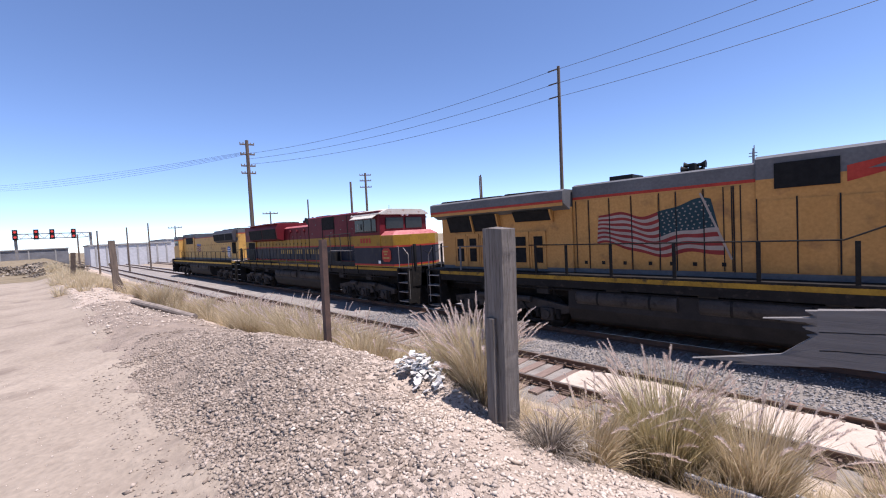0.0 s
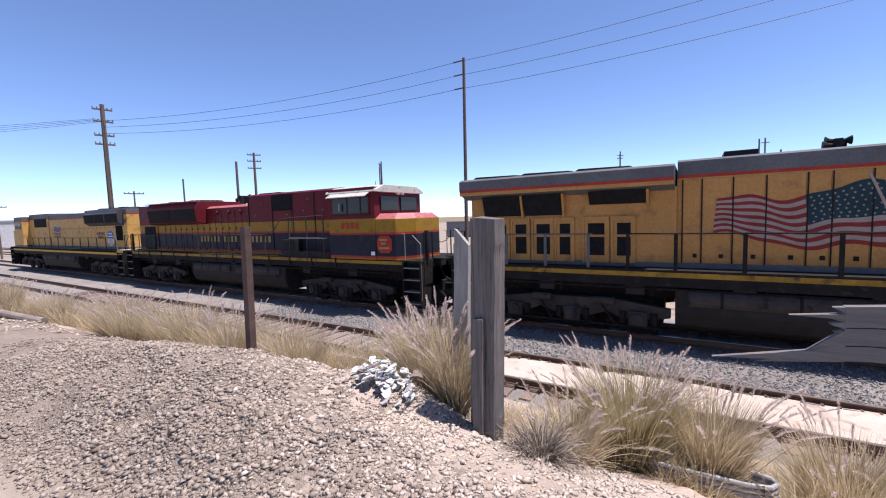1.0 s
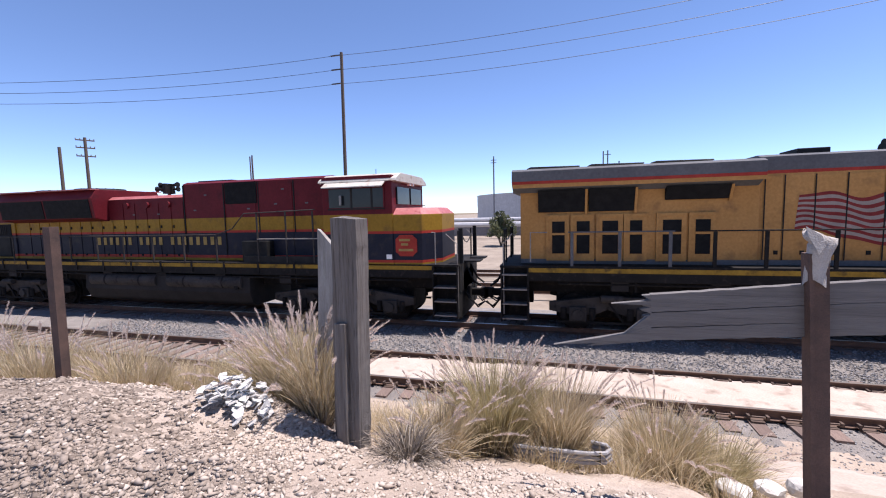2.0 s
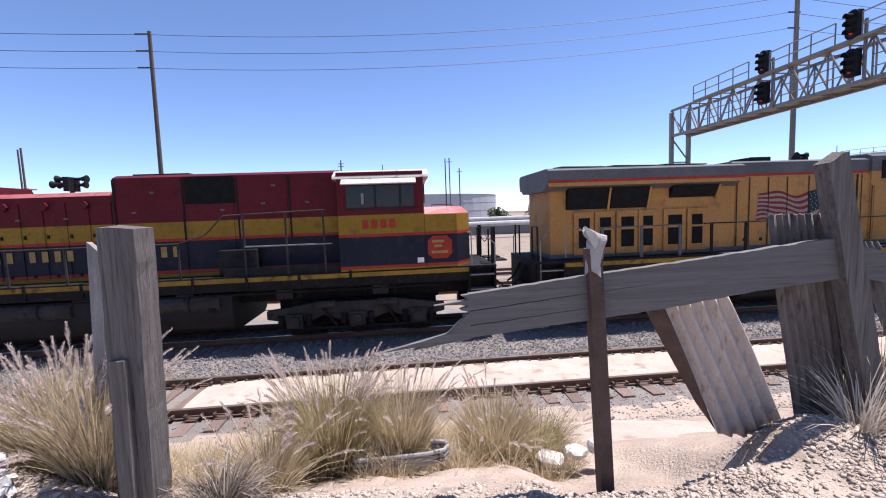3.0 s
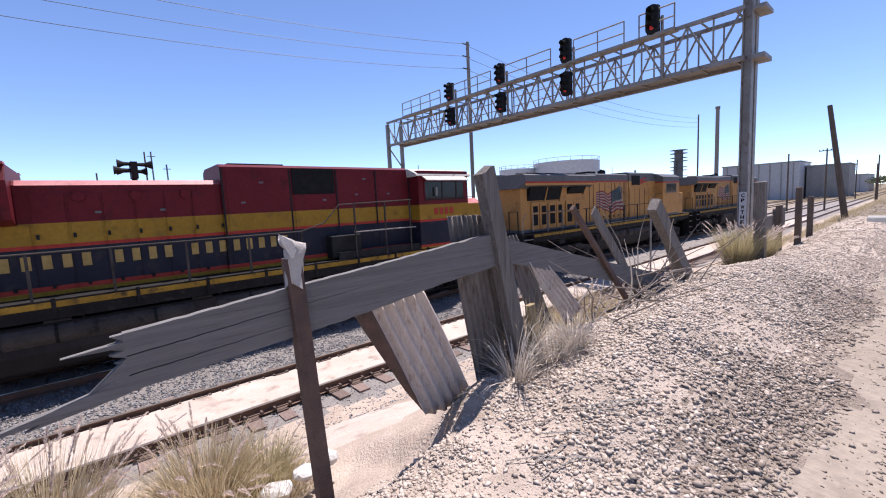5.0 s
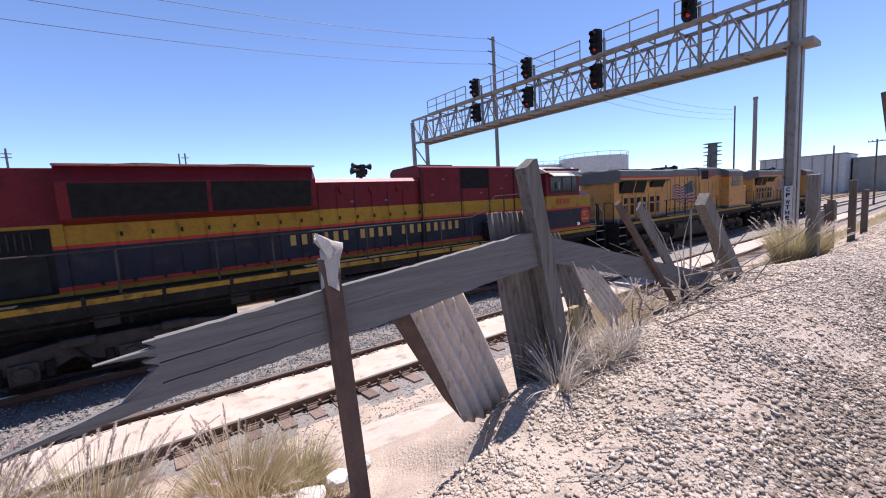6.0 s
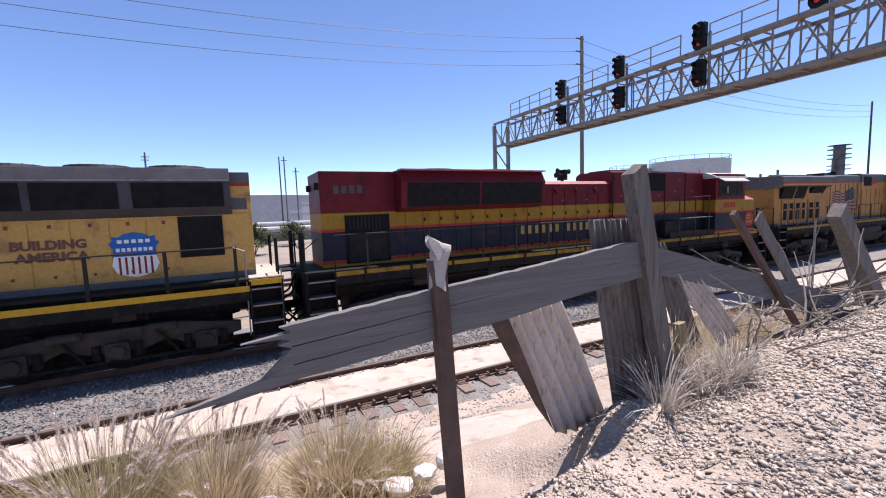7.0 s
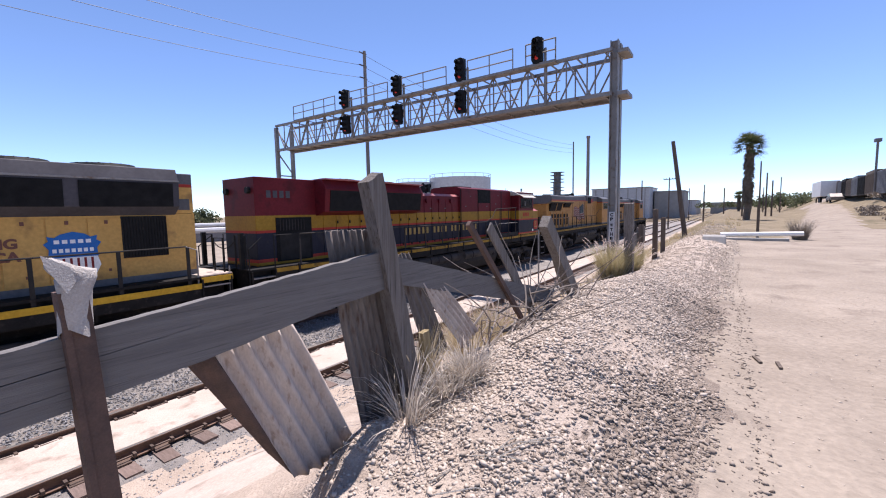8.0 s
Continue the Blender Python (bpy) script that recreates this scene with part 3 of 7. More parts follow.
def underframe(root, x0, x1, truck_a, truck_b, tank0, tank1, sill_mat, tank_mat=TANKGREY, sill=(1.72, 1.84), brackets=True):
    """Frame, sill, tank, trucks, wheels, steps, couplers between x0 and x1 (ends of the deck)."""
    part("frame", Geo().box(x0, x1, -0.75, 0.75, 1.05, 1.60), GRIME, root)
    part("deck", Geo().box(x0, x1, -1.50, 1.50, 1.84, 1.90).box(x0 + 0.1, x1 - 0.1, -1.30, 1.30, 1.60, 1.84), GRIME, root)
    for s in (-1, 1):
        part("sill_stripe", Geo().box(x0 + 0.8, x1 - 0.8, s * 1.50 - 0.012, s * 1.50 + 0.012, *sill), sill_mat, root, "dull painted edge of the walkway")
        part("side_sill", Geo().box(x0 + 0.8, x1 - 0.8, s * 1.485 - 0.012, s * 1.485 + 0.012, sill[0] - 0.24, sill[0]), GRIME, root)
        for k in range(7):
            xx = x0 + 2.0 + (x1 - x0 - 4.0) * (k + 0.5) / 7
            part("equipment_box", Geo().box(xx - 0.22, xx + 0.22, s * 1.30 - 0.12, s * 1.30 + 0.12, 1.22, 1.48), TANKGREY, root, bevel=0.015)
            part("hanger", Geo().bar((xx + 0.4, s * 1.36, 1.5), (xx + 0.4, s * 1.36, 1.2), 0.05), GRIME, root)
        part("side_pipe", Geo().tube([(x0 + 1.6, s * 1.40, 1.40), (x1 - 1.6, s * 1.40, 1.40)], 0.035, 6), GRIME, root)
    part("gear_case", Geo().box(tank0 + 0.2, tank1 - 0.2, -0.55, 0.55, 0.34, 1.10), GRIME, root)
    for s in (-1, 1):
        for k in range(int((x1 - x0 - 3.0) / 1.38) if brackets else 0):
            xx = x0 + 1.6 + 1.38 * k
            part("sill_bracket", Geo().box(xx - 0.035, xx + 0.035, s * 1.515 - 0.02, s * 1.515 + 0.02, 1.55, 1.93), GRIME, root)
    prof = [(-1.42, 1.42), (-1.46, 0.85), (-1.30, 0.48), (-1.05, 0.36), (1.05, 0.36), (1.30, 0.48), (1.46, 0.85), (1.42, 1.42)]
    tank = part("fuel_tank", Geo().prism(prof, tank0, tank1, "x"), tank_mat, root, "dusty dark fuel tank", bevel=0.03)
    span = (tank1 - tank0 - 0.9) / 2
    for s in (-1, 1):
        for a in (tank0 + 0.25, tank0 + 0.65 + span):
            vessel = part("air_reservoir", Geo().tube([(a, s * 1.30, 1.19), (a + 0.06, s * 1.30, 1.19)], 0.17, 16, r2=0.24).tube([(a + 0.06, s * 1.30, 1.19), (a + span - 0.06, s * 1.30, 1.19)], 0.24, 16), DUSTY_STEEL, root, "dusty grey-brown air reservoir")
            for d in (0.25, 0.75):
                part("strap", Geo().tube([(a + span * d - 0.03, s * 1.30, 1.19), (a + span * d + 0.03, s * 1.30, 1.19)], 0.25, 16), GRIME, vessel)
    part("tank_filler", Geo().tube([(tank1 - 0.5, -1.44, 1.05), (tank1 - 0.5, -1.52, 1.05)], 0.09, 10), GRIME, root)
    for c in (truck_a, truck_b):
        truck = part("truck", Geo().box(c - 2.3, c + 2.3, -0.62, 0.62, 0.30, 1.05), GRIME, root, bevel=0.03)
        for s in (-1, 1):
            # cast side frame, arched between the axles
            prof = [(-2.5, 0.60), (-2.1, 0.52), (-1.3, 0.50), (-0.95, 0.66), (-0.5, 0.50), (0.5, 0.50), (0.95, 0.66), (1.3, 0.50), (2.1, 0.52), (2.5, 0.60), (2.5, 0.84), (1.9, 0.92), (1.2, 1.02), (-1.2, 1.02), (-1.9, 0.92), (-2.5, 0.84)]
            part("side_frame", Geo().prism([(c + a, b) for a, b in prof], s * 1.12 - 0.09, s * 1.12 + 0.09, "y"), DUSTY_STEEL, truck, bevel=0.025)
            for k in (-1, 0, 1):
                xx = c + k * 1.73
                part("journal_box", Geo().box(xx - 0.23, xx + 0.23, s * 1.23 - 0.09, s * 1.23 + 0.09, 0.33, 0.74), DUSTY_STEEL, truck, bevel=0.03)
                part("journal_cap", Geo().tube([(xx, s * 1.30, 0.53), (xx, s * 1.40, 0.53)], 0.15, 14), DUSTY_STEEL, truck)
                for dx in (-0.38, 0.38):
                    part("coil_spring", Geo().tube([(xx + dx, s * 1.22, 0.40), (xx + dx, s * 1.22, 0.70)], 0.085, 10), GRIME, truck)
            for k in (-0.5, 0.5):
                xx = c + k * 1.73
                part("brake_cylinder", Geo().tube([(xx - 0.28, s * 1.30, 0.98), (xx + 0.28, s * 1.30, 0.98)], 0.10, 12), DUSTY_STEEL, truck)
                part("brake_lever", Geo().bar((xx - 0.1, s * 1.30, 0.93), (xx + 0.3, s * 1.30, 0.35), 0.05), GRIME, truck)
            part("brake_rod", Geo().bar((c - 2.3, s * 1.26, 0.31), (c + 2.3, s * 1.26, 0.31), 0.04, 0.06), GRIME, truck)
        for k in (-1, 0, 1):
            w = part("wheelset", WHEELSET, None, root, at=pose(c + k * 1.73, 0, 0.53))
            WHEELS.append((w, c + k * 1.73))
    for e, s in ((x0, -1), (x1, 1)):
        part("pilot", Geo().prism([(-1.45, 0.75), (-1.0, 0.18), (1.0, 0.18), (1.45, 0.75), (1.45, 1.05), (-1.45, 1.05)], e - s * 0.12, e - s * 0.04, "x"), GRIME, root)
        part("end_plate", Geo().box(min(e, e - s * 0.06), max(e, e - s * 0.06), -1.3, 1.3, 1.05, 1.84), GRIME, root)
        g = Geo().box(min(e, e + s * 0.45), max(e, e + s * 0.45), -0.10, 0.10, 0.74, 0.96)
        g.box(min(e + s * 0.40, e + s * 0.68), max(e + s * 0.40, e + s * 0.68), -0.17, 0.12, 0.70, 1.0).box(min(e, e + s * 0.10), max(e, e + s * 0.10), -0.28, 0.28, 0.66, 1.08)
        part("coupler", g, GRIME, root, bevel=0.03)
        for yy, sag in ((-0.55, 0.42), (-0.42, 0.50), (0.45, 0.46), (0.6, 0.40)):
            part("air_hose", Geo().tube([(e, yy, 0.92), (e + s * 0.15, yy, 0.70), (e + s * 0.36, yy * 0.9, 0.92 - sag), (e + s * 0.58, yy * 0.8, 0.62)], 0.028, 6), BLACK, root)
        for side in (-1, 1):
            st = part("step_well", Geo().box(min(e - s * 0.80, e - s * 0.76), max(e - s * 0.80, e - s * 0.76), side * 1.52 - 0.02 if side < 0 else 1.10, -1.10 if side < 0 else 1.54, 0.30, 1.84)
                      .box(min(e - s * 0.06, e - s * 0.02), max(e - s * 0.06, e - s * 0.02), -1.54 if side < 0 else 1.10, -1.10 if side < 0 else 1.54, 0.30, 1.84)
                      .box(min(e - s * 0.78, e - s * 0.04), max(e - s * 0.78, e - s * 0.04), side * 1.12 - 0.02, side * 1.12 + 0.02, 0.30, 1.84), GRIME, root)
            for k in range(4):
                zz = 0.36 + 0.42 * k
                part("step", Geo().box(min(e - s * 0.77, e - s * 0.05), max(e - s * 0.77, e - s * 0.05), -1.52 if side < 0 else 1.14, -1.14 if side < 0 else 1.52, zz, zz + 0.035), GALV, st, "pale worn step tread")


def handrail(root, pts, material, posts, z_foot=1.88, r=0.019, post_w=0.05, label=""):
    """A rail along points, on upright posts at the given x."""
    part("handrail", Geo().tube(pts, r, 7), material, root, label)
    for x, y, z in posts:
        part("stanchion", Geo().bar((x, y, z_foot - 0.25), (x, y, z), post_w, 0.03, up=(0, 1, 0)), material, root)


def horn(root, x, y, z, k=0.8):
    g = Geo()
    for dy, dz, s, ln in ((-0.16, 0.24 * k, -1, 0.50 * k), (0.0, 0.24 * k, -1, 0.42 * k), (0.16, 0.24 * k, 1, 0.36 * k), (0.05, 0.44 * k, 1, 0.50 * k), (-0.08, 0.44 * k, -1, 0.40 * k)):
        g.tube([(x, y + dy, z + dz), (x + s * ln * 0.6, y + dy, z + dz)], 0.035, 8, r2=0.05)
        g.tube([(x + s * ln * 0.6, y + dy, z + dz), (x + s * ln, y + dy, z + dz)], 0.05, 10, r2=0.11)
    g.box(x - 0.07, x + 0.07, y - 0.22, y + 0.22, z, z + 0.5 * k)
    part("horn", g, BLACK, root, "black cluster of air horns")


def fan(root, x, r, z, slot_mat=BLACK):
    f = part("roof_fan", Geo().tube([(x, 0, z), (x, 0, z + 0.05), (x, 0, z + 0.11)], r, 28, r2=r * 0.88), slot_mat, root)
    g = Geo()
    for k in range(8):
        a = k * math.pi / 8
        g.bar((x - r * 0.8 * math.cos(a), -r * 0.8 * math.sin(a), z + 0.114), (x + r * 0.8 * math.cos(a), r * 0.8 * math.sin(a), z + 0.114), 0.02)
    part("fan_guard", g, BLACK, f)


def letter_bars(root, x0, x1, z0, z1, y, words, material, label, gap=0.35, step=None):
    """Unlettered blocks, one for each letter of a name."""
    total = sum(words) + gap * 2.2 * (len(words) - 1)
    w = (x1 - x0) / total
    x = x0
    for k in words:
        for _ in range(k):
            g = Geo()
            a, b, t = x + w * 0.12, x + w * 0.86, (z1 - z0) * 0.22
            g.box(a, b - w * (0.26 if z1 - z0 > 0.25 else 0.08), y - 0.006, y, z0, z1)
            ob = part("letter_block", g, material, root, label)
            if step is not None and x > step[0]:
                ob.location.y = step[1]
            x += w
        x += w * gap * 2.2


def lettering(root, text, x0, z0, h, y, material, width=None):
    """Words in the built-in font, as a thin mesh on a side that faces south."""
    cu = bpy.data.curves.new("lettering", "FONT")
    cu.body = text
    cu.size = h / 0.72
    cu.extrude = 0.003
    cu.offset = 0.012 * h / 0.19
    cu.resolution_u = 3
    tmp = bpy.data.objects.new("lettering", cu)
    scene.collection.objects.link(tmp)
    bpy.context.view_layer.update()
    me = bpy.data.meshes.new_from_object(tmp.evaluated_get(bpy.context.evaluated_depsgraph_get()))
    scene.collection.objects.unlink(tmp)
    bpy.data.objects.remove(tmp)
    me.materials.clear()
    me.materials.append(material)
    xs = [v.co.x for v in me.vertices]
    k = (width / (max(xs) - min(xs))) if width else 1.0
    for v in me.vertices:
        v.co.x = (v.co.x - min(xs)) * k
    return part("lettering", me, None, root, at=pose(x0, y, z0, 90, 0, 0))


def red_locomotive(c):
    """Red, yellow and blue-black road engine; its middle at c. Heights and stations are of the real engine."""
    root = empty("locomotive", pose(c, TRACK_Y, 0), "weathered dark red, yellow and blue-black diesel locomotive with wide nose", "locomotive", "coupled locomotives")

    def L(x):
        return x - c

    mats = [BLUEBLACK, SIGNAL_RED, YELLOW, RED, BLACK]
    rows = [(1.90, 2.00, 2), (2.00, 2.10, 1), (2.10, 2.90, 0), (2.90, 2.98, 1), (2.98, 3.43, 2), (3.43, 4.66, 3)]
    underframe(root, L(-23.0), L(-0.75), L(-19.35), L(-4.75), L(-15.6), L(-8.05), SILL_YELLOW, sill=(1.74, 1.86))
    # long hood, behind the engine room, low middle section
    part("rear_hood", bands(Geo(), L(-22.4), L(-20.2), 0.90, cut_rows(rows, 1.9, 4.60), mats), mats, root, bevel=0.02)
    part("engine_hood", bands(Geo(), L(-20.2), L(-14.9), 0.85, cut_rows(rows, 1.9, 3.5), mats), mats, root)
    g = Geo().prism([(-0.9, 3.40), (0.9, 3.40), (1.36, 3.52), (1.45, 4.28), (1.25, 4.62), (-1.25, 4.62), (-1.45, 4.28), (-1.36, 3.52)], L(-20.2), L(-14.9), "x")
    rad = part("radiator_housing", g, RED, root, "flared dark red radiator housing", bevel=0.02)
    for s in (-1, 1):
        for a, b in ((-20.0, -17.55), (-17.45, -15.05)):
            part("radiator_grille", Geo().add([(L(a), s * 1.365, 3.54), (L(b), s * 1.365, 3.54), (L(b), s * 1.448, 4.24), (L(a), s * 1.448, 4.24), (L(a), s * 1.385, 3.54), (L(b), s * 1.385, 3.54), (L(b), s * 1.468, 4.24), (L(a), s * 1.468, 4.24)],
                                              [(0, 1, 2, 3), (7, 6, 5, 4), (0, 4, 5, 1), (1, 5, 6, 2), (2, 6, 7, 3), (3, 7, 4, 0)]), MESH_DARK, rad)
        # pink strip paints the sunlight along the top edge of the red housing
        part("roof_edge", Geo().box(L(-20.2), L(-14.9), s * 1.30 - 0.16, s * 1.30 + 0.16, 4.60, 4.64), PINK, rad, "red roof edge with sunlight painted in as pale pink")
    for x in (-18.6, -16.4):
        fan(root, L(x), 0.95, 4.62)
    low = cut_rows(rows, 1.9, 4.22)
    part("middle_hood", bands(Geo(), L(-14.9), L(-11.1), 0.85, low, mats).prism([(-0.85, 4.22), (0.85, 4.22), (0.70, 4.32), (-0.70, 4.32)], L(-14.9), L(-11.1), "x", 3), mats, root, bevel=0.015)
    part("hood_roof", Geo().prism([(-0.86, 4.215), (-0.70, 4.33), (0.70, 4.33), (0.86, 4.215), (0.70, 4.30), (-0.70, 4.30)], L(-14.85), L(-11.1), "x"), PINK, root, "faded pinkish roof of the low hood")
    part("front_hood", bands(Geo(), L(-11.1), L(-5.1), 0.95, rows, mats).prism([(-0.95, 4.66), (0.95, 4.66), (0.75, 4.74), (-0.75, 4.74)], L(-11.1), L(-5.1), "x", 3), mats, root, bevel=0.015)
    part("roof_hatch", Geo().box(L(-10.8), L(-9.3), -0.55, 0.55, 4.74, 4.80), BLACK, root, bevel=0.02)
    for s in (-1, 1):
        part("intake_grille", Geo().box(L(-9.25), L(-7.95), s * 0.968 - 0.014, s * 0.968 + 0.014, 3.90, 4.64), MESH_DARK, root)
        for x, lo in ((-9.32, 2.2), (-7.88, 2.9), (-6.48, 2.9), (-5.14, 2.9), (-11.08, 2.2)):
            part("panel_seam", Geo().box(L(x) - 0.022, L(x) + 0.022, s * 0.966 - 0.010, s * 0.966 + 0.010, lo, 4.62), BLACK, root)
        for x, z in ((-10.6, 3.72), (-8.3, 3.72), (-7.2, 3.86), (-6.0, 3.86), (-10.1, 4.25), (-6.9, 4.35), (-12.4, 3.62), (-13.6, 3.62)):
            part("data_label", Geo().box(L(x) - 0.055, L(x) + 0.055, s * (0.968 if x > -11 else 0.876) - 0.006, s * (0.968 if x > -11 else 0.876) + 0.006, z - 0.025, z + 0.025), ROOFGREY, root)
        part("brake_cabinet", Geo().box(L(-8.35), L(-7.35), s * 1.15 - 0.2, s * 1.15 + 0.2, 1.95, 2.62), BLACK, root, bevel=0.03)
        # open equipment bay at the rear: dark recess, slatted upper screen, dark door below
        bay = part("equipment_bay", Geo().box(L(-21.75), L(-20.42), s * 0.905 - 0.012, s * 0.905 + 0.012, 1.98, 3.36), MESH_DARK, root, "dark open equipment bay")
        for k in range(9):
            part("bay_slat", Geo().box(L(-21.62) + 0.11 * k, L(-21.59) + 0.11 * k, s * 0.922 - 0.008, s * 0.922 + 0.008, 2.95, 3.30), TANKGREY, bay)
        part("bay_door", Geo().box(L(-21.65), L(-20.52), s * 0.922 - 0.010, s * 0.922 + 0.010, 2.02, 2.86), BLACK, bay, bevel=0.006)
        part("tail_lamp", Geo().tube([(L(-22.4), s * 0.62, 4.2), (L(-22.5), s * 0.62, 4.2)], 0.10, 12), BLACK, root)
        letter_bars(root, L(-22.05), L(-21.15), 3.98, 4.20, s * 0.906 if s < 0 else 0.912, [4], HOUSING_GREY, "faded pale number as plain bars")
        # engine-room doors, one by one
        x = -19.9
        while x < -11.3:
            w = 0.56
            top = 3.40 if x < -14.9 else 4.05
            part("door", bands(Geo(), L(x) + 0.02, L(x) + w - 0.02, 0.012, cut_rows(rows, 1.98, top), mats, y_mid=s * 0.86), mats, root)
            x += w + 0.02
        x = -11.0
        for w in (1.7, 1.25, 1.4, 1.35):
            part("door", bands(Geo(), L(x) + 0.02, L(x) + w - 0.02, 0.012, cut_rows(rows, 1.98, 3.90 if abs(w - 1.25) < 0.01 else 4.55), mats, y_mid=s * 0.955), mats, root)
            x += w + 0.06
        for x in np.arange(-19.7, -11.4, 0.58):
            part("door_latch", Geo().box(L(x) - 0.03, L(x) + 0.03, s * 0.885 - 0.02, s * 0.885 + 0.02, 2.05, 2.13), BLACK, root)
            part("door_latch", Geo().box(L(x) + 0.42, L(x) + 0.47, s * 0.885 - 0.02, s * 0.885 + 0.02, 3.1, 3.2), BLACK, root)
        for x in (-13.9, -12.9, -11.9, -10.0):
            part("vent_cap", Geo().tube([(L(x), s * 0.84, 3.97), (L(x), s * 0.95, 3.97)], 0.11, 10), RED, root)
    # cab, full width, and the wide nose
    cab_rows = [(1.86, 1.95, 2), (1.95, 2.03, 1), (2.03, 2.83, 0), (2.83, 2.91, 1), (2.91, 3.43, 2), (3.43, 4.60, 3)]
    g = bands(Geo(), L(-5.1), L(-2.75), 1.50, cab_rows, mats)
    cab = part("cab", g, mats, root, bevel=0.02)
    part("cab_roof", Geo().prism([(-1.54, 4.42), (-1.50, 4.50), (-1.05, 4.68), (1.05, 4.68), (1.50, 4.50), (1.54, 4.42), (1.40, 4.40), (-1.40, 4.40)], L(-5.2), L(-2.60), "x"), CREAM, cab, "peeling cream cab roof", bevel=0.01)
    for s in (-1, 1):
        part("sun_visor", Geo().add([(L(-4.95), s * 1.50, 4.40), (L(-2.95), s * 1.50, 4.40), (L(-2.95), s * 1.78, 4.24), (L(-4.95), s * 1.78, 4.24), (L(-4.95), s * 1.50, 4.43), (L(-2.95), s * 1.50, 4.43), (L(-2.95), s * 1.78, 4.27), (L(-4.95), s * 1.78, 4.27)],
                                    [(0, 1, 2, 3), (7, 6, 5, 4), (0, 4, 5, 1), (1, 5, 6, 2), (2, 6, 7, 3), (3, 7, 4, 0)]), CREAM, cab, "pale sun visor over the side windows")
        win = part("window", Geo().box(L(-4.88), L(-2.98), s * 1.505 - 0.02, s * 1.505 + 0.02, 3.60, 4.26), RED, cab)
        for a, b in ((-4.84, -4.10), (-4.04, -3.42), (-3.36, -3.02)):
            part("pane", Geo().box(L(a), L(b), s * 1.522 - 0.01, s * 1.522 + 0.01, 3.64, 4.22), GLASS, win)
        part("window_frame", Geo().box(L(-4.10), L(-4.04), s * 1.53 - 0.012, s * 1.53 + 0.012, 3.62, 4.24).box(L(-3.42), L(-3.36), s * 1.53 - 0.012, s * 1.53 + 0.012, 3.62, 4.24).box(L(-4.88), L(-2.98), s * 1.53 - 0.012, s * 1.53 + 0.012, 3.57, 3.62), TANKGREY, win)
        part("side_mirror", Geo().box(L(-4.44), L(-4.36), s * 1.62 - 0.015, s * 1.62 + 0.015, 3.72, 4.02), GALV, cab, "small bright mirror", bevel=0.01)
        letter_bars(root, L(-4.48), L(-3.50), 3.06, 3.30, s * 1.51 if s < 0 else 1.516, [4], SIGNAL_RED, "red road number as plain bars")
    nose_rows = [(1.86, 1.95, 2), (1.95, 2.03, 1), (2.03, 2.83, 0), (2.83, 2.91, 1), (2.91, 3.40, 2)]
    g = Geo()
    for z0, z1, k in nose_rows:
        prof = [(L(-2.75), -1.48), (L(-1.85), -1.46), (L(-1.4), -0.80), (L(-1.4), 0.80), (L(-1.85), 1.46), (L(-2.75), 1.48)]
        n = len(prof)
        g.weld = True
        g.add([(x, y, z) for z in (z0, z1) for x, y in prof], [(i, (i + 1) % n, n + (i + 1) % n, n + i) for i in range(n)], k)
    prof0 = [(L(-2.75), -1.48), (L(-1.85), -1.46), (L(-1.4), -0.80), (L(-1.4), 0.80), (L(-1.85), 1.46), (L(-2.75), 1.48)]
    prof1 = [(L(-2.75), -1.2), (L(-2.0), -1.1), (L(-1.6), -0.6), (L(-1.6), 0.6), (L(-2.0), 1.1), (L(-2.75), 1.2)]
    g.add([(x, y, 3.40) for x, y in prof0] + [(x, y, 3.60) for x, y in prof1], [(i, (i + 1) % 6, 6 + (i + 1) % 6, 6 + i) for i in range(6)] + [(6, 7, 8, 9, 10, 11)], 5)
    nose = part("nose", g, mats + [PINK], root, "wide nose with a faded red top", bevel=0.02)
    for s in (-1, 1):
        part("windscreen", Geo().box(L(-2.76), L(-2.70), s * 0.615 - 0.535, s * 0.615 + 0.535, 3.72, 4.25), GLASS, cab)
        part("headlight", Geo().tube([(L(-2.72), s * 0.15, 4.42), (L(-2.62), s * 0.15, 4.42)], 0.09, 10), WHITE, cab)
    part("nose_rail", Geo().tube([(L(-2.5), -0.9, 3.52), (L(-2.5), -0.9, 3.66), (L(-1.9), -0.9, 3.66), (L(-1.9), -0.9, 3.50)], 0.014, 6), RED, nose)
    em = Geo().prism([(L(-2.34) + a * 0.34, 2.47 + b * 0.32) for a, b in ((-1, -0.6), (-0.75, -0.8), (-0.6, -1), (0.6, -1), (0.75, -0.8), (1, -0.6), (1, 0.6), (0.75, 0.8), (0.6, 1), (-0.6, 1), (-0.75, 0.8), (-1, 0.6))], -1.497, -1.478, "y")
    emblem = part("emblem", em, SIGNAL_RED, nose, "plain red heritage emblem panel", bevel=0.004)
    for a, b, z in ((-2.56, -2.22, 2.60), (-2.50, -2.28, 2.47), (-2.58, -2.12, 2.30)):
        part("emblem_bar", Geo().box(L(a), L(b), -1.503, -1.496, z, z + 0.07), LETTER_GOLD, emblem)
    part("data_plate", Geo().box(L(-2.98), L(-2.80), -1.512, -1.498, 2.06, 2.20), WHITE, nose)
    part("antenna", Geo().tube([(L(-3.9), 0, 4.66), (L(-3.9), 0, 4.95)], 0.012, 5).box(L(-4.6), L(-3.1), -0.5, 0.5, 4.68, 4.72), BLACK, cab)
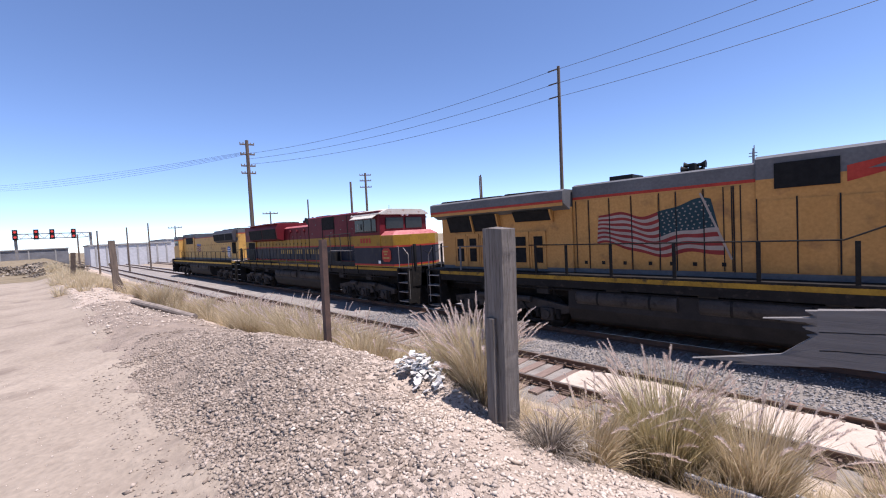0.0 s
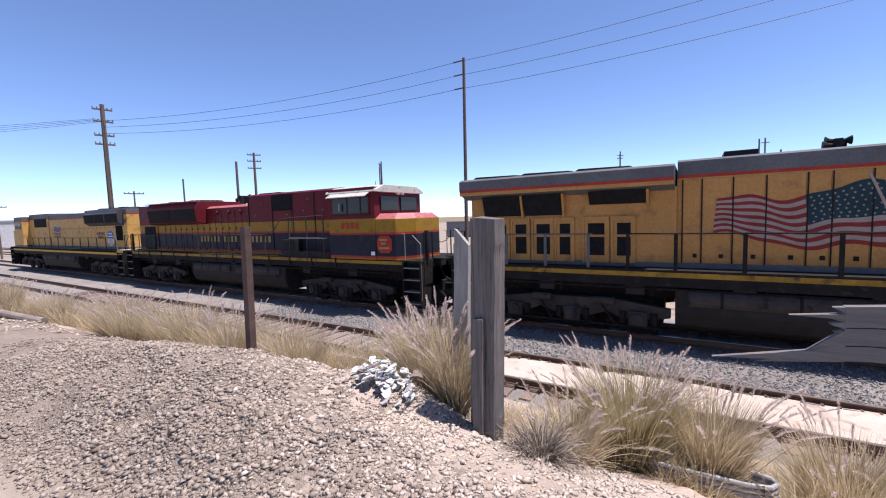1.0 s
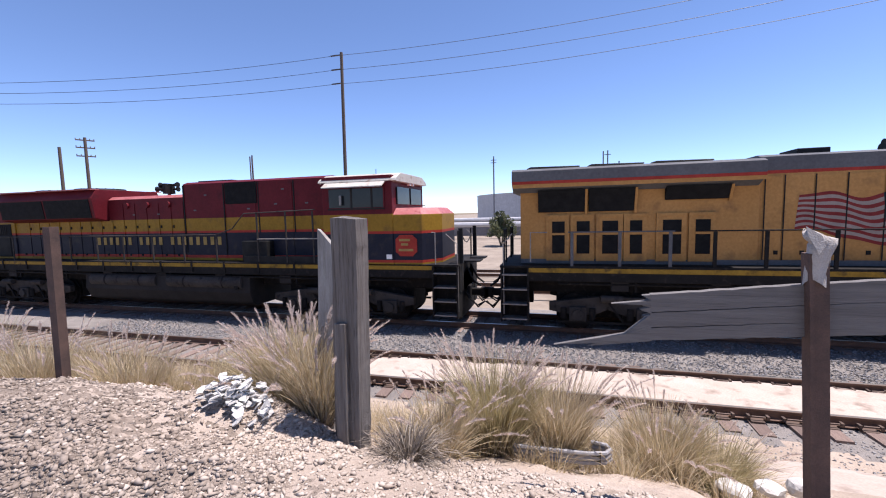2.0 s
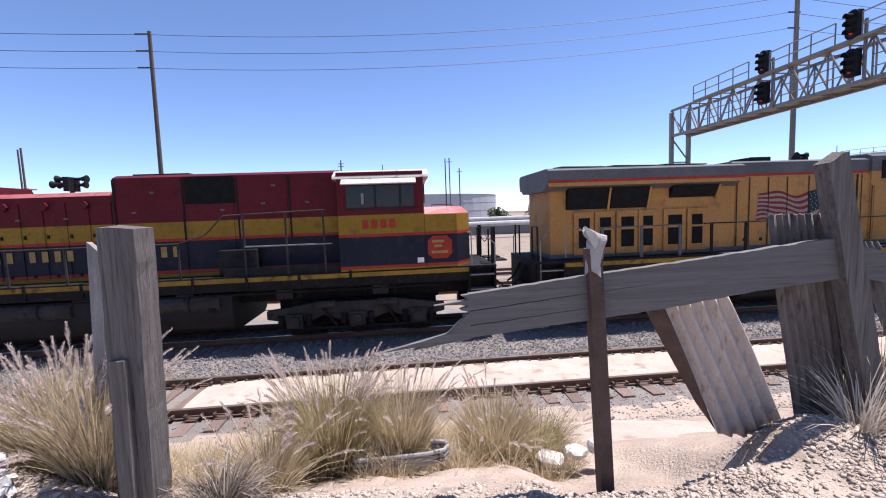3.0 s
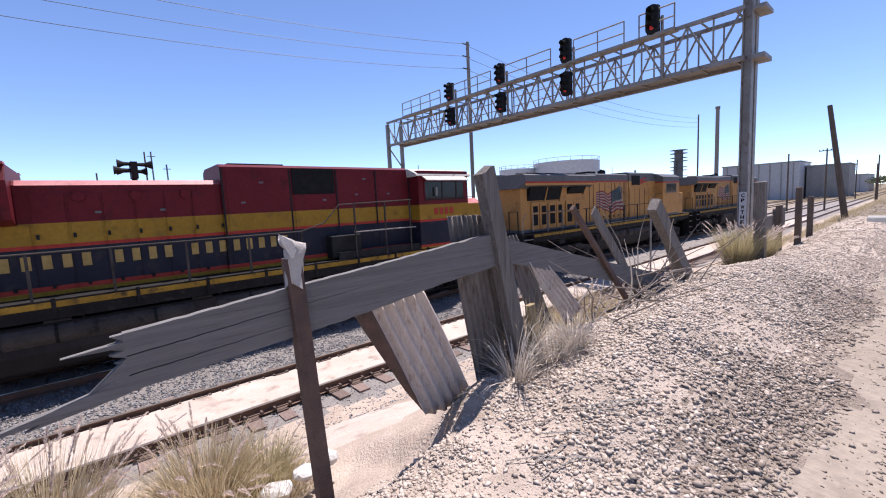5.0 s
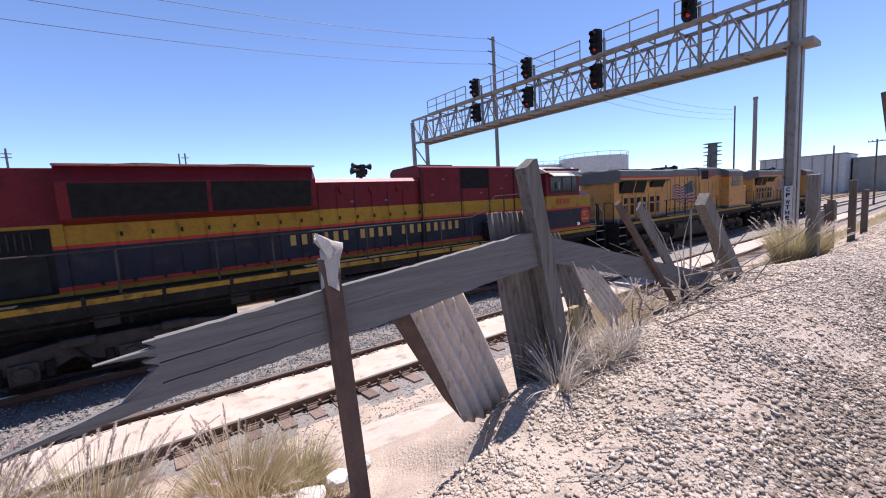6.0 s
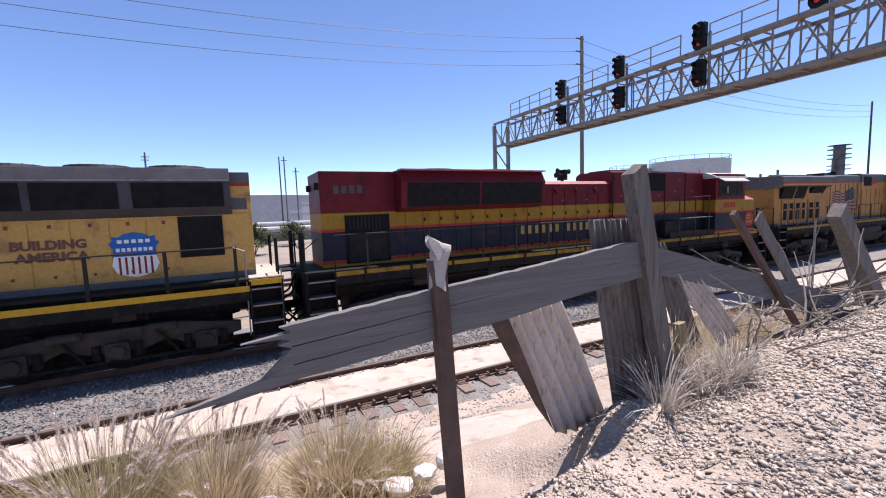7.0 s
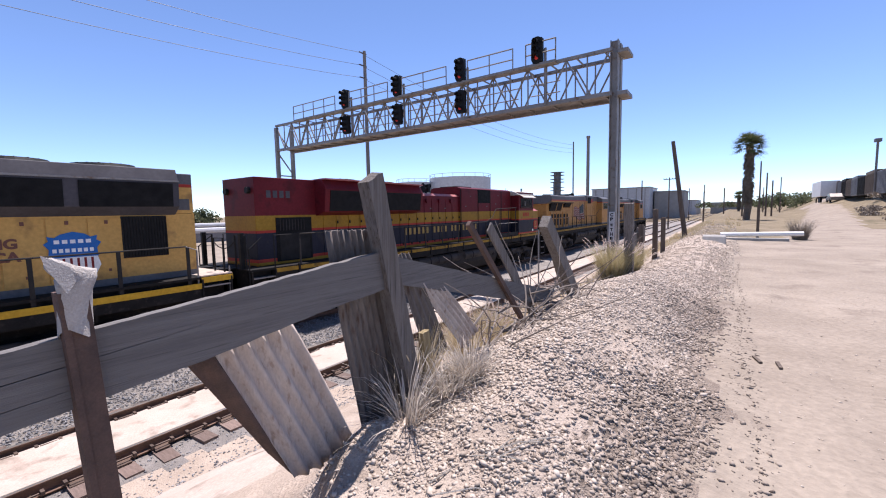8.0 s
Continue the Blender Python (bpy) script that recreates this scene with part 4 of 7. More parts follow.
    letter_bars(root, L(-15.6), L(-9.40), 2.47, 2.76, -0.886, [6, 4, 8], LETTER_GOLD, "gold lettering as plain bars", step=(L(-11.25), -0.09))
    horn(root, L(-12.8), 0.0, 4.42)
    part("horn_mast", Geo().tube([(L(-12.8), 0, 4.28), (L(-12.8), 0, 4.44)], 0.06, 8), BLACK, root)
    # low and high handrails on both sides
    for s in (-1, 1):
        y = s * 1.46
        xs = [-21.3, -19.4, -17.5, -16.2, -14.8, -13.5, -12.1, -10.7, -9.3]
        handrail(root, [(L(-21.3), y, 2.85), (L(-9.3), y, 2.85), (L(-8.6), y, 3.05), (L(-8.1), y, 3.55), (L(-5.4), y, 3.62)], DUSTY_STEEL, [(L(x), y, 2.85) for x in xs] + [(L(x), y, 3.58) for x in (-7.6, -6.5, -5.5)])
        # black instead of blue-black: the shade of the recess is in the colour
        part("walkway_panel", Geo().box(L(-8.2), L(-5.12), s * 1.44 - 0.02, s * 1.44 + 0.02, 1.9, 2.12), BLACK, root)
        part("step_board", Geo().box(L(-7.6), L(-5.3), s * 1.40 - 0.10, s * 1.40 + 0.02, 2.68, 2.71), GALV, root, "pale edge of the raised walkway")
        for x, e in ((-22.2, -23.0), (-1.45, -0.78)):
            part("grab_rail", Geo().tube([(L(x), y, 1.9), (L(x), y, 2.85), (L(x + (0.6 if e < -10 else -0.1)), y, 2.85)], 0.018, 6).tube([(L(e), y, 0.5), (L(e), y, 2.5), (L((e + x) / 2), y, 2.8)], 0.018, 6), GALV if e > -10 else BLACK, root)
    for y in (-0.95, 0.95):
        for xx in (-22.95, -0.8):
            part("end_railing", Geo().tube([(L(xx), y - 0.28, 1.9), (L(xx), y - 0.28, 2.88), (L(xx), y + 0.28, 2.88), (L(xx), y + 0.28, 1.9)], 0.026, 6), BLACK, root)
            part("end_chain", Geo().tube([(L(xx), y * 0.7, 2.70), (L(xx), y * 0.35, 2.52), (L(xx), 0, 2.46)], 0.016, 5), BLACK, root)
    for s in (-1, 1):
        for xx, d in ((-23.0, -1), (-0.75, 1)):
            part("buffer_plate", Geo().box(min(L(xx), L(xx + 0.5 * d)), max(L(xx), L(xx + 0.5 * d)), s * 0.45 - 0.28, s * 0.45 + 0.28, 1.90, 1.94), GRIME, root)
            part("cable_hose", Geo().tube([(L(xx), s * 0.3, 1.7), (L(xx + 0.22 * d), s * 0.34, 1.25), (L(xx + 0.45 * d), s * 0.3, 1.1)], 0.035, 6), BLACK, root)
            part("end_post", Geo().box(L(xx) - 0.06, L(xx) + 0.06, s * 1.10 - 0.05, s * 1.10 + 0.05, 1.9, 2.95), BLACK, root)
    return root


def yellow_locomotive(c):
    """Yellow and grey engine with an overhanging radiator and a flag painted on its hood; rear to the west."""
    root = empty("locomotive", pose(c, TRACK_Y, 0), "dusty yellow and grey diesel locomotive with a painted flag", "locomotive", "coupled locomotives")

    def L(x):
        return x - c

    underframe(root, L(0.45), L(20.9), L(4.3), L(16.7), L(6.9), L(13.6), SILL_YELLOW, brackets=False)
    mats = [ARMOUR, ROOFGREY, SIGNAL_RED, BLACK]
    rows = [(1.90, 2.04, 1), (2.04, 4.20, 0), (4.20, 4.28, 2), (4.28, 4.62, 1)]
    # radiator cab at the rear: narrow below, broad overhanging roof above
    part("rear_hood", bands(Geo(), L(1.0), L(6.9), 1.00, [(1.90, 2.04, 1), (2.04, 4.0, 0)], mats), mats, root, bevel=0.02)
    wing = Geo()
    prof = [(-1.05, 3.92), (-1.42, 4.12), (-1.46, 4.22), (-1.46, 4.50), (-1.30, 4.56), (1.30, 4.56), (1.46, 4.50), (1.46, 4.22), (1.42, 4.12), (1.05, 3.92)]
    wing.prism(prof, L(0.80), L(6.85), "x", 1)
    radiator = part("radiator_wing", wing, mats, root, "broad grey radiator roof that overhangs the hood", bevel=0.015)
    for s in (-1, 1):
        part("red_line", Geo().box(L(0.82), L(6.84), s * 1.462 - 0.006, s * 1.462 + 0.006, 4.14, 4.22), SIGNAL_RED, radiator)
        part("wing_edge", Geo().box(L(0.82), L(6.84), s * 1.458 - 0.006, s * 1.458 + 0.006, 4.04, 4.14), ARMOUR, radiator)
        for a, b, zlo in ((1.5, 2.75, 3.36), (2.85, 4.0, 3.36), (4.75, 6.2, 3.62)):
            part("radiator_screen", Geo().prism([(s * 1.0, zlo), (s * 1.05, zlo), (s * 1.24, 3.97), (s * 1.0, 3.97)], L(a), L(b), "x"), MESH_DARK, radiator)
            part("screen_frame", Geo().prism([(s * 1.0, zlo - 0.06), (s * 1.07, zlo - 0.06), (s * 1.25, 3.97), (s * 1.0, 3.97)], L(b), L(b) + 0.06, "x"), ARMOUR, radiator)
        for x, w in ((1.72, 0.62), (2.38, 0.62), (3.05, 0.68), (3.75, 0.58), (4.55, 0.72), (5.32, 0.62)):
            d = part("door", Geo().box(L(x), L(x + w), s * 1.02 - 0.02, s * 1.02 + 0.02, 2.0, 3.25), ARMOUR, root)
            part("louvre", Geo().box(L(x + 0.16), L(x + w - 0.12), s * 1.035 - 0.02, s * 1.035 + 0.02, 2.2, 3.1), MESH_DARK, d)
            part("door_post", Geo().box(L(x), L(x + 0.06), s * 1.045 - 0.02, s * 1.045 + 0.02, 2.0, 3.20), ARMOUR, d)
            part("door_head", Geo().box(L(x), L(x + w), s * 1.045 - 0.02, s * 1.045 + 0.02, 3.20, 3.28), ARMOUR, d)
            part("louvre_rail", Geo().box(L(x + 0.14), L(x + w - 0.10), s * 1.060 - 0.008, s * 1.060 + 0.008, 2.72, 2.78), ARMOUR, d)
        for a, b in ((1.2, 2.6), (2.8, 4.2), (4.4, 5.8)):
            part("roof_louvre", Geo().add([(L(a), s * 0.55, 4.58), (L(b), s * 0.55, 4.58), (L(b), s * 1.22, 4.58), (L(a), s * 1.22, 4.58), (L(a) + 0.1, s * 0.58, 4.66), (L(b), s * 0.58, 4.64), (L(b), s * 1.2, 4.61), (L(a) + 0.1, s * 1.2, 4.63)],
                                          [(0, 1, 2, 3), (7, 6, 5, 4), (0, 4, 5, 1), (1, 5, 6, 2), (2, 6, 7, 3), (3, 7, 4, 0)]), BLACK, radiator)
    # engine hood with many tall doors
    part("engine_hood", bands(Geo(), L(6.9), L(11.6), 0.92, rows, mats).prism([(-0.92, 4.62), (0.92, 4.62), (0.75, 4.68), (-0.75, 4.68)], L(6.9), L(11.6), "x", 1), mats, root, bevel=0.01)
    part("front_hood", bands(Geo(), L(11.6), L(15.4), 0.98, [(1.90, 2.04, 1), (2.04, 4.24, 0), (4.24, 4.72, 1)], mats).prism([(-0.98, 4.72), (0.98, 4.72), (0.8, 4.80), (-0.8, 4.80)], L(11.6), L(15.4), "x", 1), mats, root, bevel=0.01)
    for s in (-1, 1):
        x = 7.02
        k = 0
        while x < 11.3:
            w = (0.40, 0.62, 0.62, 0.72)[k % 4]
            part("door", Geo().box(L(x) + 0.018, L(x + w) - 0.018, s * 0.925 - 0.016, s * 0.925 + 0.016, 2.06, 4.14), ARMOUR, root)
            # black strips laid over the doors stand for the dark gaps between them
            part("door_gasket", Geo().box(L(x) - 0.014, L(x) + 0.014, s * 0.9525 - 0.0015, s * 0.9525 + 0.0015, 2.04, 4.16), BLACK, root)
            part("latch", Geo().box(L(x + w * 0.6), L(x + w * 0.6) + 0.09, s * 0.945 - 0.012, s * 0.945 + 0.012, 2.18, 2.28), GRIME, root)
            x += w + 0.02
            k += 1
        for x in (11.7, 12.35, 13.05, 13.75, 14.4):
            part("door", Geo().box(L(x) + 0.015, L(x + 0.64), s * 0.985 - 0.016, s * 0.985 + 0.016, 2.06, 3.75), ARMOUR, root)
        for x in (11.62, 12.345, 13.045, 13.745, 14.395, 15.05):
            # door gaps again, drawn as thin black strips
            part("door_gasket", Geo().box(L(x) - 0.014, L(x) + 0.014, s * 1.003 - 0.002, s * 1.003 + 0.002, 2.06, 3.80), BLACK, root)
        for x in (10.95, 11.12, 11.3):
            part("door_gasket", Geo().box(L(x) - 0.012, L(x) + 0.012, s * 0.9525 - 0.0015, s * 0.9525 + 0.0015, 2.06, 4.16), BLACK, root)
        part("intake_screen", Geo().box(L(11.95), L(13.05), s * 0.985 - 0.02, s * 0.985 + 0.02, 4.0, 4.58), MESH_DARK, root)
        part("slash", Geo().add([(L(13.15), s * 0.987, 4.02), (L(13.75), s * 0.987, 4.18), (L(14.2), s * 0.987, 4.18), (L(14.2), s * 0.987, 4.26), (L(13.45), s * 0.987, 4.26), (L(14.0), s * 0.987, 4.44), (L(14.0), s * 0.987, 4.52), (L(13.15), s * 0.987, 4.36)], [(0, 1, 2, 3, 4, 5, 6, 7)]), SIGNAL_RED, root, "red painted lightning flash")
    # cab and nose at the east end
    cab_rows = [(1.90, 2.04, 1), (2.04, 4.10, 0), (4.10, 4.18, 2), (4.18, 4.50, 1)]
    cab = part("cab", bands(Geo(), L(15.4), L(18.2), 1.50, cab_rows, mats), mats, root, bevel=0.02)
    part("cab_roof", Geo().prism([(-1.52, 4.48), (-1.1, 4.70), (1.1, 4.70), (1.52, 4.48)], L(15.3), L(18.3), "x"), ROOFGREY, cab)
    for s in (-1, 1):
        win = part("window", Geo().box(L(15.9), L(17.6), s * 1.505 - 0.02, s * 1.505 + 0.02, 3.42, 4.06), ROOFGREY, cab)
        for a, b in ((15.96, 16.74), (16.80, 17.54)):
            part("pane", Geo().box(L(a), L(b), s * 1.525 - 0.01, s * 1.525 + 0.01, 3.48, 4.0), GLASS, win)
    part("nose", Geo().prism([(L(18.2), -1.48), (L(19.0), -1.45), (L(19.6), -0.8), (L(19.6), 0.8), (L(19.0), 1.45), (L(18.2), 1.48)], 1.9, 3.4, "z"), ARMOUR, root, bevel=0.05)
    for s in (-1, 1):
        part("windscreen", Geo().box(L(18.19), L(18.24), s * 0.65 - 0.55, s * 0.65 + 0.55, 3.6, 4.15), GLASS, cab)
    part("air_conditioner", Geo().box(L(7.9), L(8.6), -0.45, 0.45, 4.66, 4.84).box(L(7.75), L(8.75), -0.5, 0.5, 4.66, 4.70), BLACK, root, bevel=0.02)
    horn(root, L(10.1), 0.0, 4.66, 0.55)
    part("antenna", Geo().tube([(L(11.45), 0, 4.66), (L(11.45), 0, 5.2)], 0.012, 5), GALV, root)
    # the painted flag, flying from a staff, on the south side: rippling stripes and a starred canton
    x0, x1, z0, z1 = 7.68, 10.85, 2.40, 3.84

    def spot(u, v):
        x = x0 + (x1 - x0) * u
        z = z0 + (z1 - z0) * v * (0.72 + 0.28 * u) + 0.30 * (1 - u) * (1 - v * 0.6) + 0.13 * math.sin(u * 8.0 + 0.7) * (1.05 - 0.35 * u) + 0.035 * math.sin(u * 19 + v * 3)
        return (L(x + 0.12 * v * (0.6 - u) - 0.16 * (v - 0.5) * u * 1.5), -0.948, z)

    g = Geo()
    n = 44
    for r in range(13):
        va, vb = r / 13, (r + 1) / 13
        for k in range(n):
            ua, ub = k / n, (k + 1) / n
            canton = r >= 6 and ua >= 0.56
            g.add([spot(ua, va), spot(ub, va), spot(ub, vb), spot(ua, vb)], [(0, 1, 2, 3)], 2 if canton else (0 if r % 2 == 0 else 1))
    flag = part("flag", g, [FLAG_RED, FLAG_WHITE, FLAG_BLUE], root, "painted rippling flag with faded red and white stripes")
    for r in range(7):
        for k in range(9):
            u, v = 0.59 + 0.41 * (k + (0.5 if r % 2 else 0.2)) / 9.2, (6.45 + r * 0.93) / 13
            x, y, z = spot(u, v)
            pts = [(x + (0.032 if i % 2 == 0 else 0.013) * math.sin(i * math.pi / 5), y - 0.004, z + (0.032 if i % 2 == 0 else 0.013) * math.cos(i * math.pi / 5)) for i in range(10)]
            part("flag_star", Geo().add(pts, [tuple(range(10))]), FLAG_WHITE, flag)
    part("flag_staff", Geo().bar((L(10.45), -0.952, 4.06), (L(11.1), -0.952, 2.36), 0.05, 0.006, up=(0, 1, 0)), FLAG_WHITE, flag)
    for s in (-1, 1):
        y = s * 1.46
        handrail(root, [(L(1.3), y, 2.0), (L(1.3), y, 2.82), (L(1.75), y, 2.82)], GALV, [])
        handrail(root, [(L(5.55), y, 2.82), (L(13.1), y, 2.82), (L(14.3), y, 3.35), (L(15.3), y, 3.4)], GRIME, [(L(x), y, 2.80) for x in (5.8, 6.9, 8.3, 9.95, 11.7, 13.3)], post_w=0.085)
        handrail(root, [(L(2.3), y, 2.82), (L(4.9), y, 2.82)], ROOFGREY, [(L(x), y, 2.8) for x in (2.4, 3.6, 4.8)], post_w=0.08)
        part("grab_rail", Geo().tube([(L(0.55), y, 0.5), (L(0.55), y, 2.5), (L(0.8), y, 2.8)], 0.02, 6), GALV, root)
    for yy in (-0.95, 0.95):
        part("end_railing", Geo().tube([(L(0.55), yy - 0.25, 1.9), (L(0.55), yy - 0.25, 2.9), (L(0.55), yy + 0.25, 2.9), (L(0.55), yy + 0.25, 1.9)], 0.028, 6), BLACK, root)
    for s in (-1, 1):
        part("cable_hose", Geo().tube([(L(0.45), s * 0.3, 1.7), (L(0.22), s * 0.34, 1.25), (L(0.0), s * 0.3, 1.1)], 0.035, 6), BLACK, root)
    return root


def slogan_locomotive(c):
    """Cleaner yellow engine with a slogan and a blue shield; its rear is to the east."""
    root = empty("locomotive", pose(c, TRACK_Y, 0), "clean yellow diesel locomotive with slogan and blue shield, grey roof", "locomotive", "coupled locomotives")

    def L(x):
        return x + 34.9

    underframe(root, L(-46.2), L(-23.5), L(-42.0), L(-27.05), L(-38.3), L(-31.0), SILL_BRIGHT, sill=(1.60, 1.74), brackets=False)
    mats = [BRIGHT_ARMOUR, ROOFGREY, SIGNAL_RED, BLACK]
    part("rear_hood", bands(Geo(), L(-30.0), L(-24.1), 0.92, [(1.90, 2.06, 1), (2.06, 3.52, 0)], mats), mats, root, bevel=0.01)
    part("end_hood", bands(Geo(), L(-25.0), L(-24.1), 0.90, [(3.52, 4.2, 0), (4.2, 4.28, 2), (4.28, 4.55, 1)], mats), mats, root, bevel=0.02)
    rad = part("radiator_housing", Geo().prism([(-0.92, 3.50), (0.92, 3.50), (1.20, 3.70), (1.24, 4.30), (1.1, 4.62), (-1.1, 4.62), (-1.24, 4.30), (-1.20, 3.70)], L(-30.0), L(-24.55), "x"), HOUSING_GREY, root, "flared dark grey radiator housing", bevel=0.015)
    for s in (-1, 1):
        for a, b in ((-29.9, -28.35), (-28.2, -26.75), (-26.5, -24.7)):
            part("radiator_grille", Geo().add([(L(a), s * 1.205, 3.70), (L(b), s * 1.205, 3.70), (L(b), s * 1.245, 4.26), (L(a), s * 1.245, 4.26), (L(a), s * 1.225, 3.70), (L(b), s * 1.225, 3.70), (L(b), s * 1.265, 4.26), (L(a), s * 1.265, 4.26)],
                                              [(0, 1, 2, 3), (7, 6, 5, 4), (0, 4, 5, 1), (1, 5, 6, 2), (2, 6, 7, 3), (3, 7, 4, 0)]), MESH_DARK, rad)
        part("roof_line", Geo().box(L(-30.0), L(-24.55), s * 1.25 - 0.01, s * 1.25 + 0.01, 4.30, 4.34), GALV, rad)
    for x in (-28.9, -27.3, -25.7):
        fan(root, L(x), 0.72, 4.62)
    part("middle_hood", bands(Geo(), L(-38.0), L(-30.0), 0.92, [(1.90, 2.06, 1), (2.06, 4.10, 0), (4.10, 4.18, 2), (4.18, 4.5, 1)], mats), mats, root, bevel=0.01)
    part("front_hood", bands(Geo(), L(-42.5), L(-38.0), 0.98, [(1.90, 2.06, 1), (2.06, 4.2, 0), (4.2, 4.28, 2), (4.28, 4.66, 1)], mats), mats, root, bevel=0.01)
    cab = part("cab", bands(Geo(), L(-44.6), L(-42.5), 1.48, [(1.90, 2.06, 1), (2.06, 4.05, 0), (4.05, 4.14, 2), (4.14, 4.5, 1)], mats), mats, root, bevel=0.02)
    part("nose", Geo().prism([(L(-44.6), -1.46), (L(-45.3), -1.42), (L(-45.8), -0.8), (L(-45.8), 0.8), (L(-45.3), 1.42), (L(-44.6), 1.46)], 1.9, 3.35, "z"), BRIGHT_ARMOUR, root, bevel=0.05)
    for s in (-1, 1):
        win = part("window", Geo().box(L(-44.3), L(-42.8), s * 1.485 - 0.02, s * 1.485 + 0.02, 3.45, 4.0), ROOFGREY, cab)
        for a, b in ((-44.25, -43.6), (-43.5, -42.85)):
            part("pane", Geo().box(L(a), L(b), s * 1.50 - 0.012, s * 1.50 + 0.012, 3.5, 3.95), GLASS, win)
        x = -37.9
        while x < -26.0:
            part("door", Geo().box(L(x) + 0.012, L(x + 0.66), s * 0.925 - 0.012, s * 0.925 + 0.012, 2.10, 3.44), BRIGHT_ARMOUR, root)
            part("latch", Geo().box(L(x + 0.31), L(x + 0.37), s * 0.945 - 0.012, s * 0.945 + 0.012, 3.32, 3.40), BROWN_PAINT, root)
            part("latch", Geo().box(L(x + 0.32), L(x + 0.37), s * 0.945 - 0.012, s * 0.945 + 0.012, 2.24, 2.30), BROWN_PAINT, root)
            x += 0.68
        vent = part("vent", Geo().box(L(-25.72), L(-24.78), s * 0.93 - 0.02, s * 0.93 + 0.02, 2.50, 3.48), BLACK, root)
        for k in range(15):
            xx = L(-25.68 + k * 0.062)
            part("vent_bar", Geo().box(xx, xx + 0.022, s * 0.955 - 0.012, s * 0.955 + 0.012, 2.52, 3.46), GRIME, vent)
        part("dark_grille", Geo().box(L(-41.2), L(-38.4), s * 1.0 - 0.02, s * 1.0 + 0.02, 3.55, 4.25), MESH_DARK, root)
        part("hatch", Geo().box(L(-24.55), L(-24.2), s * 0.905 - 0.012, s * 0.905 + 0.012, 3.62, 3.9), ROOFGREY, root)
    # painted waving flag emblem near the cab
    for k in range(7):
        z = 2.72 + 0.115 * k
        pts = [(L(-37.0) + 0.2 * i, z + 0.05 * math.sin(i * 1.1)) for i in range(8)]
        part("flag_stripe", Geo().prism(pts + [(a, b + 0.085) for a, b in reversed(pts)], -0.950, -0.941, "y"), (FLAG_RED, FLAG_WHITE, SHIELD_BLUE)[k % 2 if k < 5 else 2], root)
    yy = -0.945
    lettering(root, "BUILDING", L(-28.70), 2.88, 0.19, yy, BROWN_PAINT, 1.25)
    lettering(root, "AMERICA", L(-28.66), 2.62, 0.19, yy, BROWN_PAINT, 1.25)
    # plain shield: blue head above, pale striped field below
    cx, yy = L(-26.6), -0.942
    head = [(-0.42, 3.08), (-0.30, 3.05), (-0.20, 3.12), (0.0, 3.17), (0.20, 3.12), (0.30, 3.05), (0.42, 3.08), (0.40, 2.98), (0.48, 2.92), (0.40, 2.80), (0.42, 2.62), (-0.42, 2.62), (-0.40, 2.80), (-0.48, 2.92), (-0.40, 2.98)]
    sh = part("shield", Geo().prism([(cx + a, b) for a, b in head], yy - 0.004, yy, "y"), SHIELD_BLUE, root, "plain blue shield with a white field")
    field = [(-0.40, 2.62), (0.40, 2.62), (0.45, 2.42), (0.36, 2.24), (0.15, 2.16), (0.0, 2.13), (-0.15, 2.16), (-0.36, 2.24), (-0.45, 2.42)]
    part("shield_field", Geo().prism([(cx + a, b) for a, b in field], yy - 0.004, yy, "y"), WHITE, sh)
    for k in range(6):
        xx = cx - 0.30 + 0.12 * k
        part("shield_stripe", Geo().box(xx - 0.022, xx + 0.022, yy - 0.007, yy - 0.003, 2.20, 2.60), FLAG_RED, sh)
    letter_bars(sh, cx - 0.33, cx + 0.33, 2.92, 3.00, yy - 0.004, [5], WHITE, "white name as plain bars")
    letter_bars(sh, cx - 0.36, cx + 0.36, 2.73, 2.81, yy - 0.004, [7], WHITE, "white name as plain bars")
    for s in (-1, 1):
        y = s * 1.46
        handrail(root, [(L(-42.0), y, 2.70), (L(-24.6), y, 2.70)], TANKGREY, [(L(x), y, 2.70) for x in np.arange(-41.6, -24.5, 1.42)], post_w=0.075)
        part("grab_rail", Geo().tube([(L(-24.35), y, 0.5), (L(-24.35), y, 2.6), (L(-24.6), y, 2.70)], 0.02, 6).tube([(L(-23.55), y, 0.6), (L(-23.55), y, 2.1)], 0.02, 6), GALV, root)
    for yy in (-1.05, 1.05):
        part("end_railing", Geo().tube([(L(-23.6), yy - 0.25, 1.9), (L(-23.6), yy - 0.25, 2.85), (L(-23.6), yy + 0.25, 2.85), (L(-23.6), yy + 0.25, 1.9)], 0.025, 6), BLACK, root)
    part("end_deck", Geo().box(L(-24.3), L(-23.5), -1.5, 1.5, 1.90, 1.93), SAND, root)
    part("end_stripe", Geo().box(L(-24.3), L(-23.5), -1.53, -1.50, 1.74, 1.88), SILL_BRIGHT, root)
    return root


TRAIN = []
for maker, c in ((red_locomotive, -11.9), (yellow_locomotive, 10.7), (slogan_locomotive, -34.92)):
    k = len(WHEELS)
    ob = maker(c)
    TRAIN.append((ob, c, [(w.name, x) for w, x in WHEELS[k:]]))
lead = copy_thing(TRAIN[1][0], pose(10.7 + 21.15, TRACK_Y, 0))
tagged(lead, "dusty yellow diesel locomotive leading the train past the plant")
TRAIN.append((lead, 10.7 + 21.15, []))
ENGINE_WHEELS = [(w, x) for w, x in WHEELS] + [(o, o.matrix_basis.translation.x) for o in lead.children if o.name.startswith("wheelset")]

# ---------------------------------------------------------------- signal bridge
GX, GX2 = 17.4, 18.6


